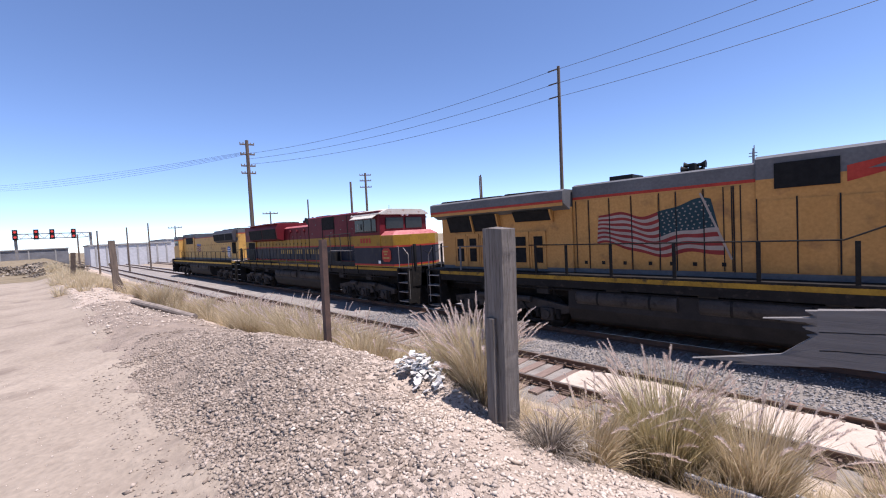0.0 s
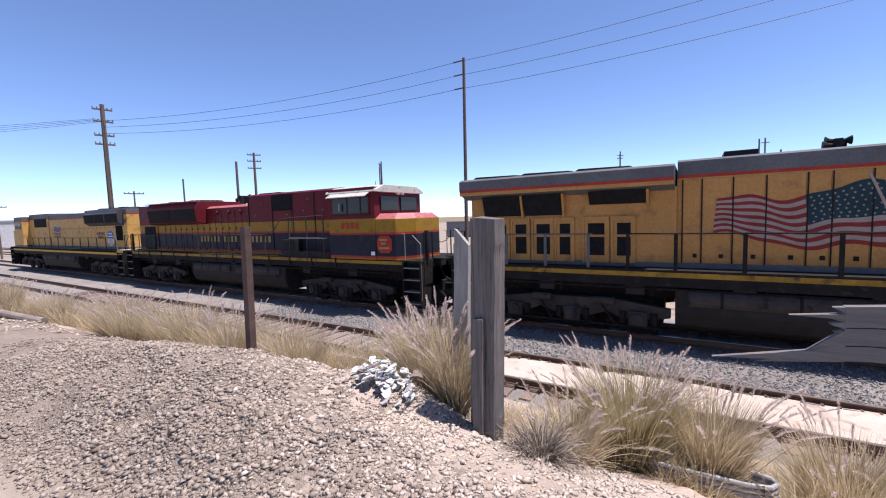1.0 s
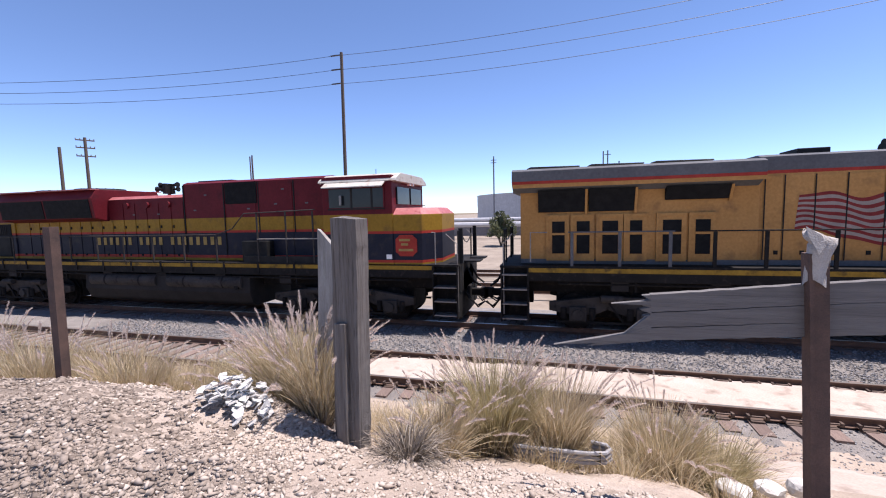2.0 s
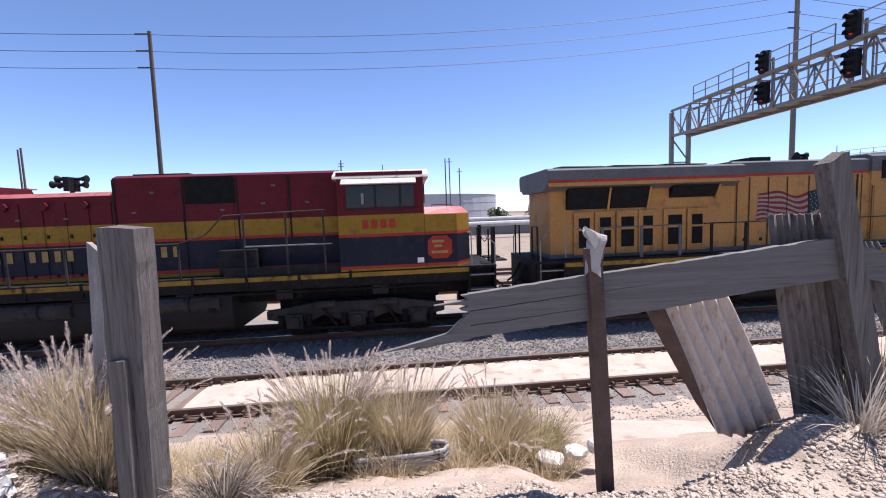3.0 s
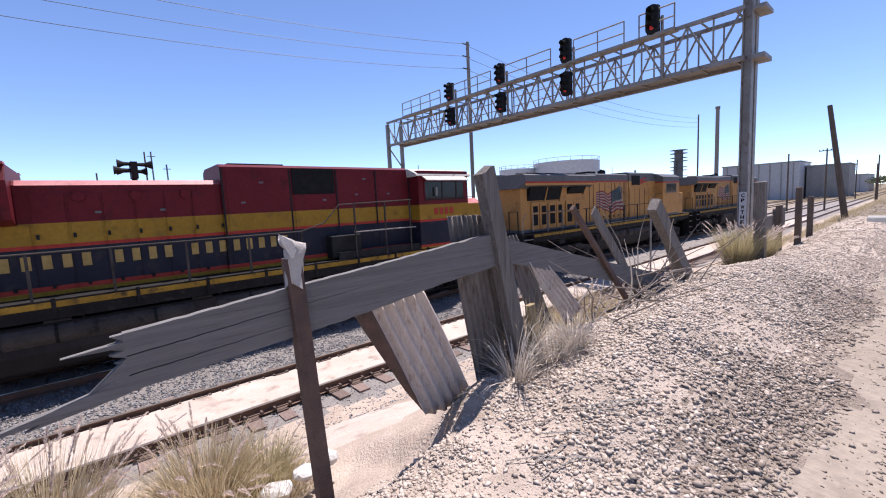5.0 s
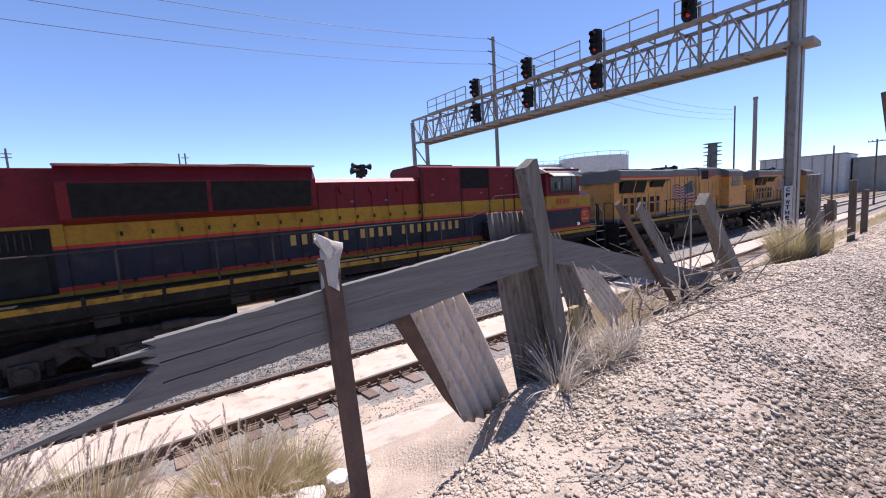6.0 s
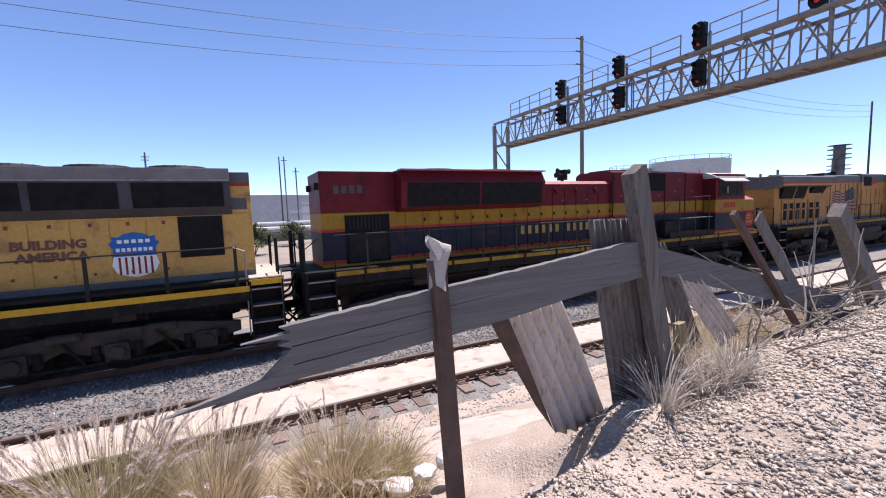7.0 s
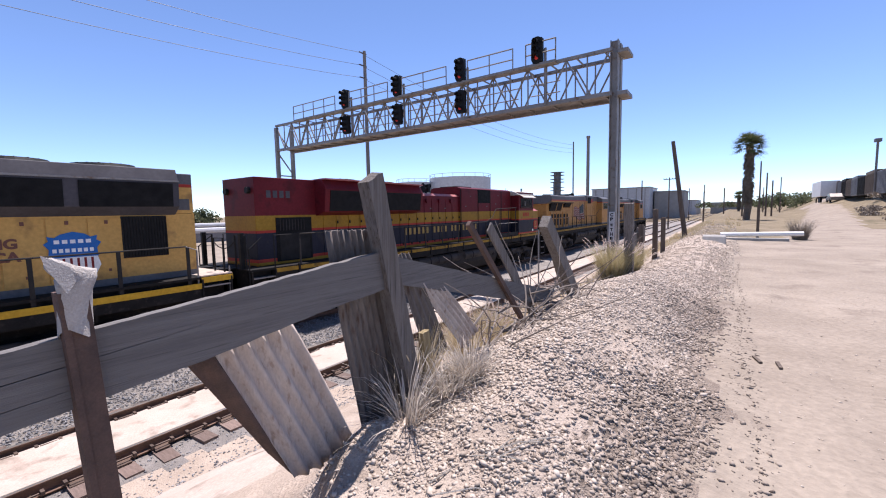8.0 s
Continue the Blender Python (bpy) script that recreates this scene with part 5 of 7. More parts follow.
def signal_bridge():
    root = empty("signal_bridge", pose(0, 0, 0), "galvanised steel signal bridge that spans the tracks", "signal bridge")
    for x in (17.72, 18.22):
        part("column", Geo().prism([(x - 0.16, -3.48), (x + 0.16, -3.48), (x + 0.16, -3.44), (x + 0.04, -3.44), (x + 0.04, -3.22), (x + 0.16, -3.22), (x + 0.16, -3.18), (x - 0.16, -3.18), (x - 0.16, -3.22), (x - 0.04, -3.22), (x - 0.04, -3.44), (x - 0.16, -3.44)], 0.6, 9.98, "z"), GALV, root)
    for x in (GX, GX2):
        part("far_column", Geo().box(x - 0.11, x + 0.11, 18.70, 18.92, -0.5, 9.45), GALV, root)
    part("column_bracing", Geo().bar((GX, 18.81, 7.8), (GX2, 18.81, 6.3), 0.07).bar((GX, 18.81, 6.2), (GX2, 18.81, 4.6), 0.07).bar((GX, 18.81, 6.2), (GX2, 18.81, 6.2), 0.08).bar((GX, 18.81, 9.3), (GX2, 18.81, 7.8), 0.07), GALV, root)
    part("bracket", Geo().box(17.5, 18.5, -3.85, -3.48, 9.45, 9.58), GALV, root)
    part("bracket", Geo().box(17.5, 18.5, -3.85, -3.48, 7.85, 8.0), GALV, root)
    for x in (GX, GX2):
        for z, w in ((7.92, 0.16), (9.58, 0.13)):
            part("chord", Geo().box(x - w / 2, x + w / 2, -3.3, 18.85, z - w / 2, z + w / 2), GALV, root)
        n = 26
        for k in range(n):
            a, b = -3.2 + k * 21.95 / n, -3.2 + (k + 1) * 21.95 / n
            part("diagonal", Geo().bar((x, a, 7.95 if k % 2 else 9.55), (x, b, 9.55 if k % 2 else 7.95), 0.06), GALV, root)
            part("upright", Geo().bar((x, b, 7.95), (x, b, 9.55), 0.05), GALV, root)
    for k in range(20):
        y = -3.0 + k * 1.11
        part("cross_brace", Geo().bar((GX, y, 7.92), (GX2, y, 7.92), 0.06), GALV, root)
        part("cross_brace", Geo().bar((GX, y, 9.58), (GX2, y, 9.58), 0.05), GALV, root)
    walk_way = part("catwalk", Geo().box(16.95, 17.4, -1.2, 16.2, 9.46, 9.56).box(17.5, 18.5, -3.2, 18.6, 7.97, 8.03), GALV, root, "steel grating catwalk")
    for a, b in ((-1.2, 0.1), (0.7, 3.0), (4.2, 7.0), (8.0, 11.0), (12.2, 16.2)):
        g = Geo()
        for z in (9.95, 10.4):
            g.tube([(16.98, a, z), (16.98, b, z)], 0.028, 6)
        n = max(2, int((b - a) / 1.0) + 1)
        for k in range(n):
            y = a + (b - a) * k / (n - 1)
            g.tube([(16.98, y, 9.5), (16.98, y, 10.4)], 0.028, 6)
        part("railing", g, GALV, walk_way)
        g = Geo()
        for z in (8.4, 8.85):
            g.tube([(17.55, a, z), (17.55, b, z)], 0.025, 6)
        part("inner_railing", g, GALV, walk_way)
    sign = part("sign_panel", Geo().box(17.50, 17.53, -3.47, -3.25, 2.12, 3.32), TANK_WHITE, root, "white upright sign with black letters")
    for k, ch in enumerate("CPWTHE"):
        cu = lettering(sign, ch, 0, 0, 0.13, 0, BLACK, 0.11)
        cu.matrix_basis = Matrix.Translation((17.495, -3.305, 3.14 - 0.18 * k - (0.06 if k > 1 else 0))) @ pose(0, 0, 0, 90, 0, -90)
    return root


def signal_head(root, y, z, lit):
    g = Geo()
    prof = [(y + 0.25 * math.cos(a), z + (0.30 if math.sin(a) > 0 else -0.30) + 0.25 * math.sin(a)) for a in (math.tau * k / 20 for k in range(20))]
    head = part("signal_head", g.prism(prof, 16.92, 16.97, "x").box(16.97, 17.2, y - 0.2, y + 0.2, z - 0.5, z + 0.5), BLACK, root, "black signal head with a rounded backboard")
    for k, dz in enumerate((0.30, 0.0, -0.30)):
        hood = Geo()
        pts = [(math.cos(a) * 0.105, math.sin(a) * 0.105) for a in (math.pi * (-0.15 + 1.3 * i / 10) for i in range(11))]
        hood.add([(16.92, y + a, z + dz + b) for a, b in pts] + [(16.62, y + a, z + dz + b) for a, b in pts], [(i, i + 1, 12 + i, 11 + i) for i in range(10)])
        part("lens_hood", hood, BLACK, head)
        part("lens", Geo().tube([(16.93, y, z + dz), (16.90, y, z + dz)], 0.085, 12), RED_LENS if (lit and k == 2) else BLACK, head)


def signals():
    for y, low in ((-0.41, False), (3.41, True), (7.35, True), (11.35, True)):
        root = empty("railway_signal", pose(0, 0, 0), "black colour-light signal with red aspect on the bridge", "railway signal", "signals on the bridge")
        part("mast", Geo().tube([(17.26, y - 0.25, 7.9), (17.26, y - 0.25, 10.2)], 0.06, 8).bar((17.26, y - 0.25, 10.1), (17.1, y, 10.1), 0.07).bar((17.26, y - 0.25, 8.7), (17.1, y, 8.7), 0.07), GALV, root)
        signal_head(root, y, 10.07, True)
        if low:
            signal_head(root, y, 8.62, True)


signal_bridge()
signals()

# ---------------------------------------------------------------- poles and wires


def wood_pole(x, y, z0, z1, r, material, label, arms=(), lean=(0, 0), name="utility_pole"):
    root = empty(name, pose(x, y, 0), label, "utility pole")
    part("shaft", Geo().tube([(lean[0] * k / 6, lean[1] * k / 6, z0 + (z1 - z0) * k / 6) for k in range(7)], r, 10, r2=r * 0.7), material, root)
    for z, dx, dy in arms:
        part("crossarm", Geo().bar((-dx, -dy, z), (dx, dy, z), 0.10, 0.12), material, root)
        for k in (-0.95, -0.5, 0.5, 0.95):
            part("insulator", Geo().tube([(dx * k, dy * k, z + 0.05), (dx * k, dy * k, z + 0.2)], 0.05, 6), GALV, root)
    return root


def wires(name, a, b, sag, label, r=0.014):
    pts = []
    for k in range(17):
        t = k / 16
        p = Vector(a).lerp(Vector(b), t)
        p.z -= sag * 4 * t * (1 - t)
        pts.append(p)
    tagged(part(name, Geo().tube(pts, r, 5), WIRE), label, "wire", "overhead wires")


wood_pole(-14.42, 17.6, -0.5, 14.05, 0.14, POLE_WOOD, "tall slim dark wooden utility pole", lean=(0.15, 0))
wood_pole(23.15, 15.8, -0.5, 15.6, 0.17, GREY_POLE, "tall grey utility pole behind the signal bridge")
for zz in (13.9, 13.0, 12.1):
    for px, py in ((-14.5, 17.6), (23.15, 15.8)):
        tagged(part("wire_bracket", Geo().bar((px - 0.55, py, zz + (1.5 if px > 0 else 0)), (px + 0.2, py, zz + (1.5 if px > 0 else 0)), 0.07), POLE_WOOD), "short wooden wire bracket on a pole", "bracket")
for k in range(3):
    z = 13.85 - 0.9 * k
    wires("wire", (-14.7, 17.5, z), (22.7, 15.7, z + 1.5), 0.9, "thin dark overhead wire between poles")
    wires("wire", (-14.7, 17.5, z), (-41.5, 6.9, 11.9 - 0.5 * k), 0.7, "thin dark overhead wire running west")
    wires("wire", (23.4, 15.9, z + 1.5), (66.3, 13.6, 13.6 - 0.6 * k), 1.2, "thin dark overhead wire running east")
wood_pole(-41.5, 7.0, -0.5, 13.2, 0.22, POLE_WOOD, "dark wooden pole with four crossarms", arms=((12.8, 0.15, 0.62), (11.85, 0.15, 0.62), (10.75, 0.15, 0.62), (10.05, 0.15, 0.62)))
for k in range(4):
    wires("wire", (-41.5, 6.5 + 0.3 * k, 12.0), (-130, -26 + 3 * k, 17.0), 1.0, "faint thin overhead wire far off")
wood_pole(-50.8, 24.1, -0.5, 11.2, 0.2, POLE_WOOD, "plain dark pole behind the train")
wood_pole(-49.7, 25.9, -0.5, 12.4, 0.2, POLE_WOOD, "dark pole with three crossarms behind the train", arms=((12.1, 0.4, 0.7), (11.3, 0.4, 0.7), (10.4, 0.4, 0.7)))
for x, y, z in ((-53.8, 19.0, 8.9), (-38.6, 38.1, 11.4), (-45.5, 46.0, 12.6), (-58, 61.5, 15), (1.3, 62, 9.5), (6.6, 62, 12.4), (66.3, 13.6, 14.1), (79.8, -10.7, 10.2), (79.7, -11.5, 8.4), (79.7, -12.2, 7.2), (79.8, -8.6, 7.4), (79.7, -3.5, 5.9), (78.8, 5.6, 8.2), (-79.9, -1.6, 6.3), (-79.5, 1.9, 6.7), (-79.2, 4.6, 7.3), (-80, -3.8, 5.9)):
    wood_pole(x, y, -0.5, z, 0.13, POLE_WOOD, "distant dark utility pole")
for x, y, z in ((-55.7, 14.5, 7.4), (-78.5, 8.1, 6.7), (79.3, 1.5, 8.5)):
    wood_pole(x, y, -0.5, z, 0.12, POLE_WOOD, "distant pole with a crossarm", arms=((z - 0.3, 0.3, 0.9),))
wood_pole(29.7, -5.05, 1.0, 7.55, 0.15, POLE_WOOD, "dark leaning wooden pole beside the track", lean=(0.0, 0.9))
for x, y, z in ((9.5, 81.6, 15.0), (11.6, 81.4, 12.8), (-13.4, 81.6, 14.6), (-13.3, 81.2, 15.1)):
    root = empty("lattice_mast", pose(x, y, 0), "distant thin steel mast", "mast")
    part("mast_shaft", Geo().bar((0, 0, -0.5), (0, 0, z), 0.22), STEEL_FAR, root)
    part("mast_head", Geo().bar((-0.6, 0, z - 0.8), (0.6, 0, z - 0.8), 0.12), STEEL_FAR, root)

# ---------------------------------------------------------------- distance


def storage_tank(x, y, r, h, material, label, dome=0.06, rail=False):
    root = empty("storage_tank", pose(x, y, -0.5), label, "storage tank")
    part("shell", Geo().tube([(0, 0, 0), (0, 0, h)], r, 48), material, root, smooth=False)
    part("tank_roof", Geo().tube([(0, 0, h), (0, 0, h + r * dome)], r * 1.005, 48, r2=r * 0.12), material, root)
    for k in range(1, 4):
        part("shell_seam", Geo().tube([(0, 0, h * k / 4 - 0.04), (0, 0, h * k / 4 + 0.04)], r * 1.002, 48), TANK_GREY, root)
    if rail:
        g = Geo()
        pts = [(math.cos(a) * r, math.sin(a) * r, h + 1.0) for a in (math.tau * k / 36 for k in range(37))]
        g.tube(pts, 0.06, 5)
        for p in pts[::2]:
            g.tube([(p[0], p[1], h), p], 0.05, 5)
        part("roof_railing", g, GALV, root)
    return root


storage_tank(109.5, 62.5, 9.5, 14.2, TANK_WHITE, "large white storage tank with a roof railing", rail=True)
storage_tank(100.5, 73.5, 5.5, 13.0, TANK_WHITE, "smaller white storage tank beside the large one", rail=True)
storage_tank(2, 122, 26, 8.6, TANK_GREY, "broad grey storage tank behind the yard", dome=0.05)
g = Geo().box(-40, 60, 58, 58.3, -0.5, 2.4)
tagged(part("yard_fence", g, STEEL_FAR), "long dark screened fence behind the yard", "fence")
tagged(part("pipe_rack", Geo().tube([(-30, 50, 1.6), (40, 50, 1.6)], 0.35, 8).tube([(-30, 51, 2.3), (40, 51, 2.3)], 0.25, 8), TANK_GREY), "long grey pipes behind the yard", "pipes")


def block(name, x0, x1, y0, y1, z1, material, label, ribs=6):
    root = empty(name, pose((x0 + x1) / 2, (y0 + y1) / 2, -0.5), label, "building")
    hx, hy = (x1 - x0) / 2, (y1 - y0) / 2
    part("wall", Geo().box(-hx, hx, -hy, hy, 0, z1 + 0.5), material, root)
    part("roof", Geo().box(-hx - 0.2, hx + 0.2, -hy - 0.2, hy + 0.2, z1 + 0.5, z1 + 0.8), CONCRETE, root)
    for k in range(ribs):
        yy = -hy + 2 * hy * (k + 0.5) / ribs
        part("rib", Geo().box(-hx - 0.12, -hx, yy - 0.15, yy + 0.15, 0, z1 + 0.4), CONCRETE, root)
        part("rib", Geo().box(hx, hx + 0.12, yy - 0.15, yy + 0.15, 0, z1 + 0.4), CONCRETE, root)
    return root


block("plant_building", 160, 178, 16.5, 36, 10.6, TANK_GREY, "plain grey plant building far off", 7)
block("plant_building", 168, 184, 6.6, 16.0, 9.2, CONCRETE, "plain pale plant building far off", 4)
block("warehouse", -135, -118, 0, 15, 4.4, TANK_GREY, "long pale grey warehouse beyond the yard", 8)
block("warehouse", -150, -128, 16, 60, 5.2, TANK_GREY, "long grey warehouse beyond the yard", 10)
# process tower and chimney of the plant
root = empty("process_tower", pose(150.5, 46, -0.5), "dark steel process tower with platforms", "tower")
part("vessel", Geo().tube([(0, 0, 0), (0, 0, 17.5)], 1.3, 16), STEEL_FAR, root)
for z in (8, 11, 14, 16.5):
    part("platform", Geo().tube([(0, 0, z), (0, 0, z + 0.15)], 2.6, 12).tube([(0, 0, z + 1.1), (0, 0, z + 1.2)], 2.6, 12), STEEL_FAR, root)
part("pipe", Geo().tube([(2.2, 0, 0), (2.2, 0, 16)], 0.25, 6).tube([(-2.0, 0.5, 0), (-2.0, 0.5, 14)], 0.35, 6), STEEL_FAR, root)
root = empty("chimney", pose(86.2, 16.9, -0.5), "tall slim pale chimney", "chimney")
part("shaft", Geo().tube([(0, 0, 0), (0, 0, 18.2)], 0.36, 14, r2=0.30), GREY_POLE, root)
part("cap", Geo().tube([(0, 0, 18.2), (0, 0, 18.6)], 0.38, 14), GREY_POLE, root)
for x, y, h in ((140, 60, 11), (143, 57, 12), (147, 52, 9)):
    root = empty("vent_stack", pose(x, y, -0.5), "distant thin vent stack", "stack")
    part("pipe", Geo().tube([(0, 0, 0), (0, 0, h)], 0.35, 8), STEEL_FAR, root)


def far_bridge():
    root = empty("signal_bridge", pose(-150, 0, 0), "distant signal bridge with red lights", "signal bridge")
    for y in (-12, 2.5):
        part("column", Geo().box(-0.3, 0.3, y - 0.3, y + 0.3, 0, 8.6), GALV, root)
    part("truss", Geo().box(-0.5, 0.5, -12.3, 2.8, 7.2, 7.4).box(-0.5, 0.5, -12.3, 2.8, 8.4, 8.6), GALV, root)
    g = Geo()
    for k in range(14):
        g.bar((0.5, -12 + k * 1.05, 7.3 if k % 2 else 8.5), (0.5, -10.95 + k * 1.05, 8.5 if k % 2 else 7.3), 0.12)
    part("diagonal", g, GALV, root)
    for y in (-12, -8.2, -5.2, -1.0):
        h = part("signal_head", Geo().box(0.8, 1.0, y - 0.5, y + 0.5, 7.0, 9.6), BLACK, root)
        part("lens", Geo().tube([(1.0, y, 9.0), (1.1, y, 9.0)], 0.3, 10).tube([(1.0, y, 7.7), (1.1, y, 7.7)], 0.3, 10), RED_LENS, h)


far_bridge()


def palm(x, y, z0, z1):
    root = empty("palm_tree", pose(x, y, z0), "tall fan palm with a shaggy trunk", "palm")
    h = z1 - z0
    part("trunk", Geo().tube([(0.15 * math.sin(k), 0.1 * math.cos(k * 1.3), h * 0.93 * k / 9) for k in range(10)], 0.36, 12, r2=0.36), BARK, root)
    def fronds(n, lo, hi, z_lo, z_hi, ln):
        vs, fs = [], []
        for _ in range(n):
            a, e = rng.uniform(0, math.tau), rng.uniform(lo, hi)
            base = np.array([0.3 * math.cos(a), 0.3 * math.sin(a), rng.uniform(z_lo, z_hi)])
            d = np.array([math.cos(a) * math.cos(e), math.sin(a) * math.cos(e), math.sin(e)])
            side = np.array([-math.sin(a), math.cos(a), 0])
            stem = base + d * ln * 0.4
            for k in range(9):
                t = (k - 4) / 4 * 1.2
                tip = stem + (d * math.cos(t) + side * math.sin(t)) * ln * 0.6 * rng.uniform(0.8, 1.1) - np.array([0, 0, 0.18 * ln * rng.uniform(0.3, 1)])
                w = side * 0.05 * math.cos(t) - d * 0.05 * math.sin(t)
                i = len(vs)
                vs += [stem - w, stem + w, tip]
                fs.append((i, i + 1, i + 2))
            i = len(vs)
            vs += [base - side * 0.03, base + side * 0.03, stem]
            fs.append((i, i + 1, i + 2))
        return vs, fs
    v, f = fronds(120, -0.75, 1.4, h * 0.86, h * 0.95, 1.75)
    part("crown", raw_mesh("crown", v, f, [FROND]), None, root)
    v, f = fronds(190, -1.5, -1.05, h * 0.30, h * 0.88, 0.8)
    part("dead_skirt", raw_mesh("dead_skirt", v, f, [FROND_DEAD]), None, root, "brown hanging dead fronds")


palm(59.8, -8.75, 1.3, 11.3)
palm(160, -9, 1.3, 7.5)


def bush(x, y, z, r, h, n=900, material=None, label="dusty grey-green bush behind the tracks"):
    a, e, q = rng.uniform(0, math.tau, n), rng.uniform(-0.2, 1.5, n), rng.uniform(0.35, 1.0, n) ** 0.6
    wob = 0.75 + 0.25 * np.sin(a * 3 + e * 4)
    c = np.stack([np.cos(a) * np.cos(e) * r * q * wob, np.sin(a) * np.cos(e) * r * q * wob, h * 0.35 + np.sin(e) * h * 0.6 * q * wob], -1)
    d1, d2 = rng.normal(0, 1, (n, 3)), rng.normal(0, 1, (n, 3))
    s = rng.uniform(0.06, 0.16, (n, 1)) * max(r, h) * (0.6 if n < 2000 else 0.36)
    d1, d2 = d1 / np.linalg.norm(d1, axis=1, keepdims=True) * s, d2 / np.linalg.norm(d2, axis=1, keepdims=True) * s
    v = np.stack([c - d1, c + d2 * 0.6, c + d1, c - d2 * 0.6], 1).reshape(-1, 3)
    f = np.arange(4 * n).reshape(n, 4)
    root = empty("bush", pose(x, y, z), label, "bush")
    part("leaves", raw_mesh("leaves", v, f, [material or LEAF]), None, root)
    g = Geo()
    for k in range(6):
        t = k * math.tau / 6
        g.tube([(0, 0, -0.1), (math.cos(t) * r * 0.3, math.sin(t) * r * 0.3, h * 0.4), (math.cos(t) * r * 0.6, math.sin(t) * r * 0.6, h * 0.75)], 0.05, 5, r2=0.02)
    part("stem", g, POLE_WOOD, root)


for x, y, r, h in ((1.2, 37.2, 2.1, 3.6), (-6.5, 38, 1.8, 4.2), (6, 47, 2.2, 3.4), (24, 66, 3.5, 6), (30, 72, 4, 7), (17, 70, 3, 5), (38, 75, 4, 6)):
    bush(x, y, -0.5, r, h, 2600)
for x, y, r, h in ((148, -18, 4, 6), (150, -24, 4.5, 5), (140, -22, 4, 5), (170, -30, 6, 8)):
    bush(x, y, 1.5, r, h, 500)


def containers():
    rows = (("grey", STEEL_FAR), ("brown", POLE_WOOD), ("dark", GRIME))
    for k in range(8):
        nm, m = rows[k % 3]
        x, y = 58 + 6.4 * k, -20.3 - 0.50 * k
        z = float(height(x, y)) - 0.1
        root = empty("shipping_container", pose(x, y, z, 0, 0, -4.5), f"{nm} weathered shipping container on the rise", "container", "container row on the hill")
        part("box", Geo().box(-3.0, 3.0, -1.2, 1.2, 0, 2.3 + 0.25 * (k % 2)), m, root, bevel=0.03)
        for j in range(10):
            yy = -2.7 + 0.6 * j
            part("corrugation", Geo().box(yy - 0.12, yy + 0.12, 1.2, 1.24, 0.15, 2.2), m, root)


containers()
block("far_shed", 250, 290, 8, 34, 7.0, TANK_GREY, "long low grey shed on the skyline", 6)
block("far_shed", 260, 300, -14, 2, 5.5, CONCRETE, "pale low shed on the skyline", 4)
block("far_shed", 240, 262, 40, 80, 8.0, STEEL_FAR, "dark industrial hall on the skyline", 6)
for x, y, r, h in ((190, -12, 4, 5), (200, -17, 5, 6), (214, -6, 5, 4), (205, 2, 5, 4), (178, -25, 5, 6), (188, -33, 6, 7), (235, -24, 8, 8), (150, -14.5, 3, 4)):
    bush(x, y, 2.0, r, h, 700, None, "distant dusty tree clump on the skyline")
for x, y, z in ((120, -10.5, 9.0), (130, -13.6, 8.0), (112, -2.0, 8.5), (125, -16.5, 10.0), (96, -6.0, 7.0), (140, 3.0, 9.0)):
    wood_pole(x, y, -0.5, z, 0.14, POLE_WOOD, "thin dark pole far down the line")
block("low_building", -165, -158, -34, -2, 4.4, STEEL_FAR, "long low dark building far off", 6)
for x, y, r, h in ((-44, -8.5, 1.8, 1.2), (-38, -7.8, 1.2, 0.9), (-52, -10.5, 2.2, 1.4), (-60, -8, 2.5, 1.5), (-48, -6.0, 1.6, 1.2)):
    bush(x, y, 1.6, r, h * 0.6, 900, DEAD, "low dry brown scrub beside the road")
for x, y, r, h in ((52, -17.5, 1.8, 1.2), (47, -16.5, 1.3, 0.9), (58, -19.5, 2.0, 1.3), (42, -16.8, 1.2, 0.8)):
    bush(x, y, float(height(x, y)) - 0.2, r * 0.8, h * 0.7, 700, DEAD, "low dry brown scrub on the rise")


def parked_trailer():
    z = float(height(104, -21.4))
    root = empty("semi_trailer", pose(106, -21.6, z), "plain white parked box trailer", "trailer")
    part("box", Geo().box(-5, 5, -1.25, 1.25, 1.1, 3.9), WHITE, root, bevel=0.03)
    part("chassis", Geo().box(-4.8, 4.8, -0.5, 0.5, 0.8, 1.1), BLACK, root)
    for x in (-4.0, -2.8):
        for y in (-1.05, 1.05):
            part("wheel", Geo().tube([(x, y - 0.15, 0.5), (x, y + 0.15, 0.5)], 0.5, 14), BLACK, root)
    part("landing_leg", Geo().box(2.6, 2.8, -0.9, -0.7, 0, 0.9).box(2.6, 2.8, 0.7, 0.9, 0, 0.9), BLACK, root)


def parked_car():
    z = float(height(92, -21.0))
    root = empty("parked_car", pose(92, -21.0, z), "small silver parked car beside the road", "car")
    prof = [(-2.1, 0.35), (2.1, 0.35), (2.15, 0.75), (1.2, 0.9), (0.6, 1.38), (-1.0, 1.42), (-1.7, 0.95), (-2.15, 0.88)]
    part("body", Geo().prism(prof, -0.85, 0.85, "y"), GALV, root, bevel=0.05)
    part("window", Geo().prism([(-1.45, 0.97), (1.02, 0.95), (0.55, 1.32), (-0.95, 1.35)], -0.86, 0.86, "y"), GLASS, root)
    for x in (-1.35, 1.35):
        for y in (-0.75, 0.75):
            part("wheel", Geo().tube([(x, y - 0.1, 0.33), (x, y + 0.1, 0.33)], 0.33, 14), BLACK, root)


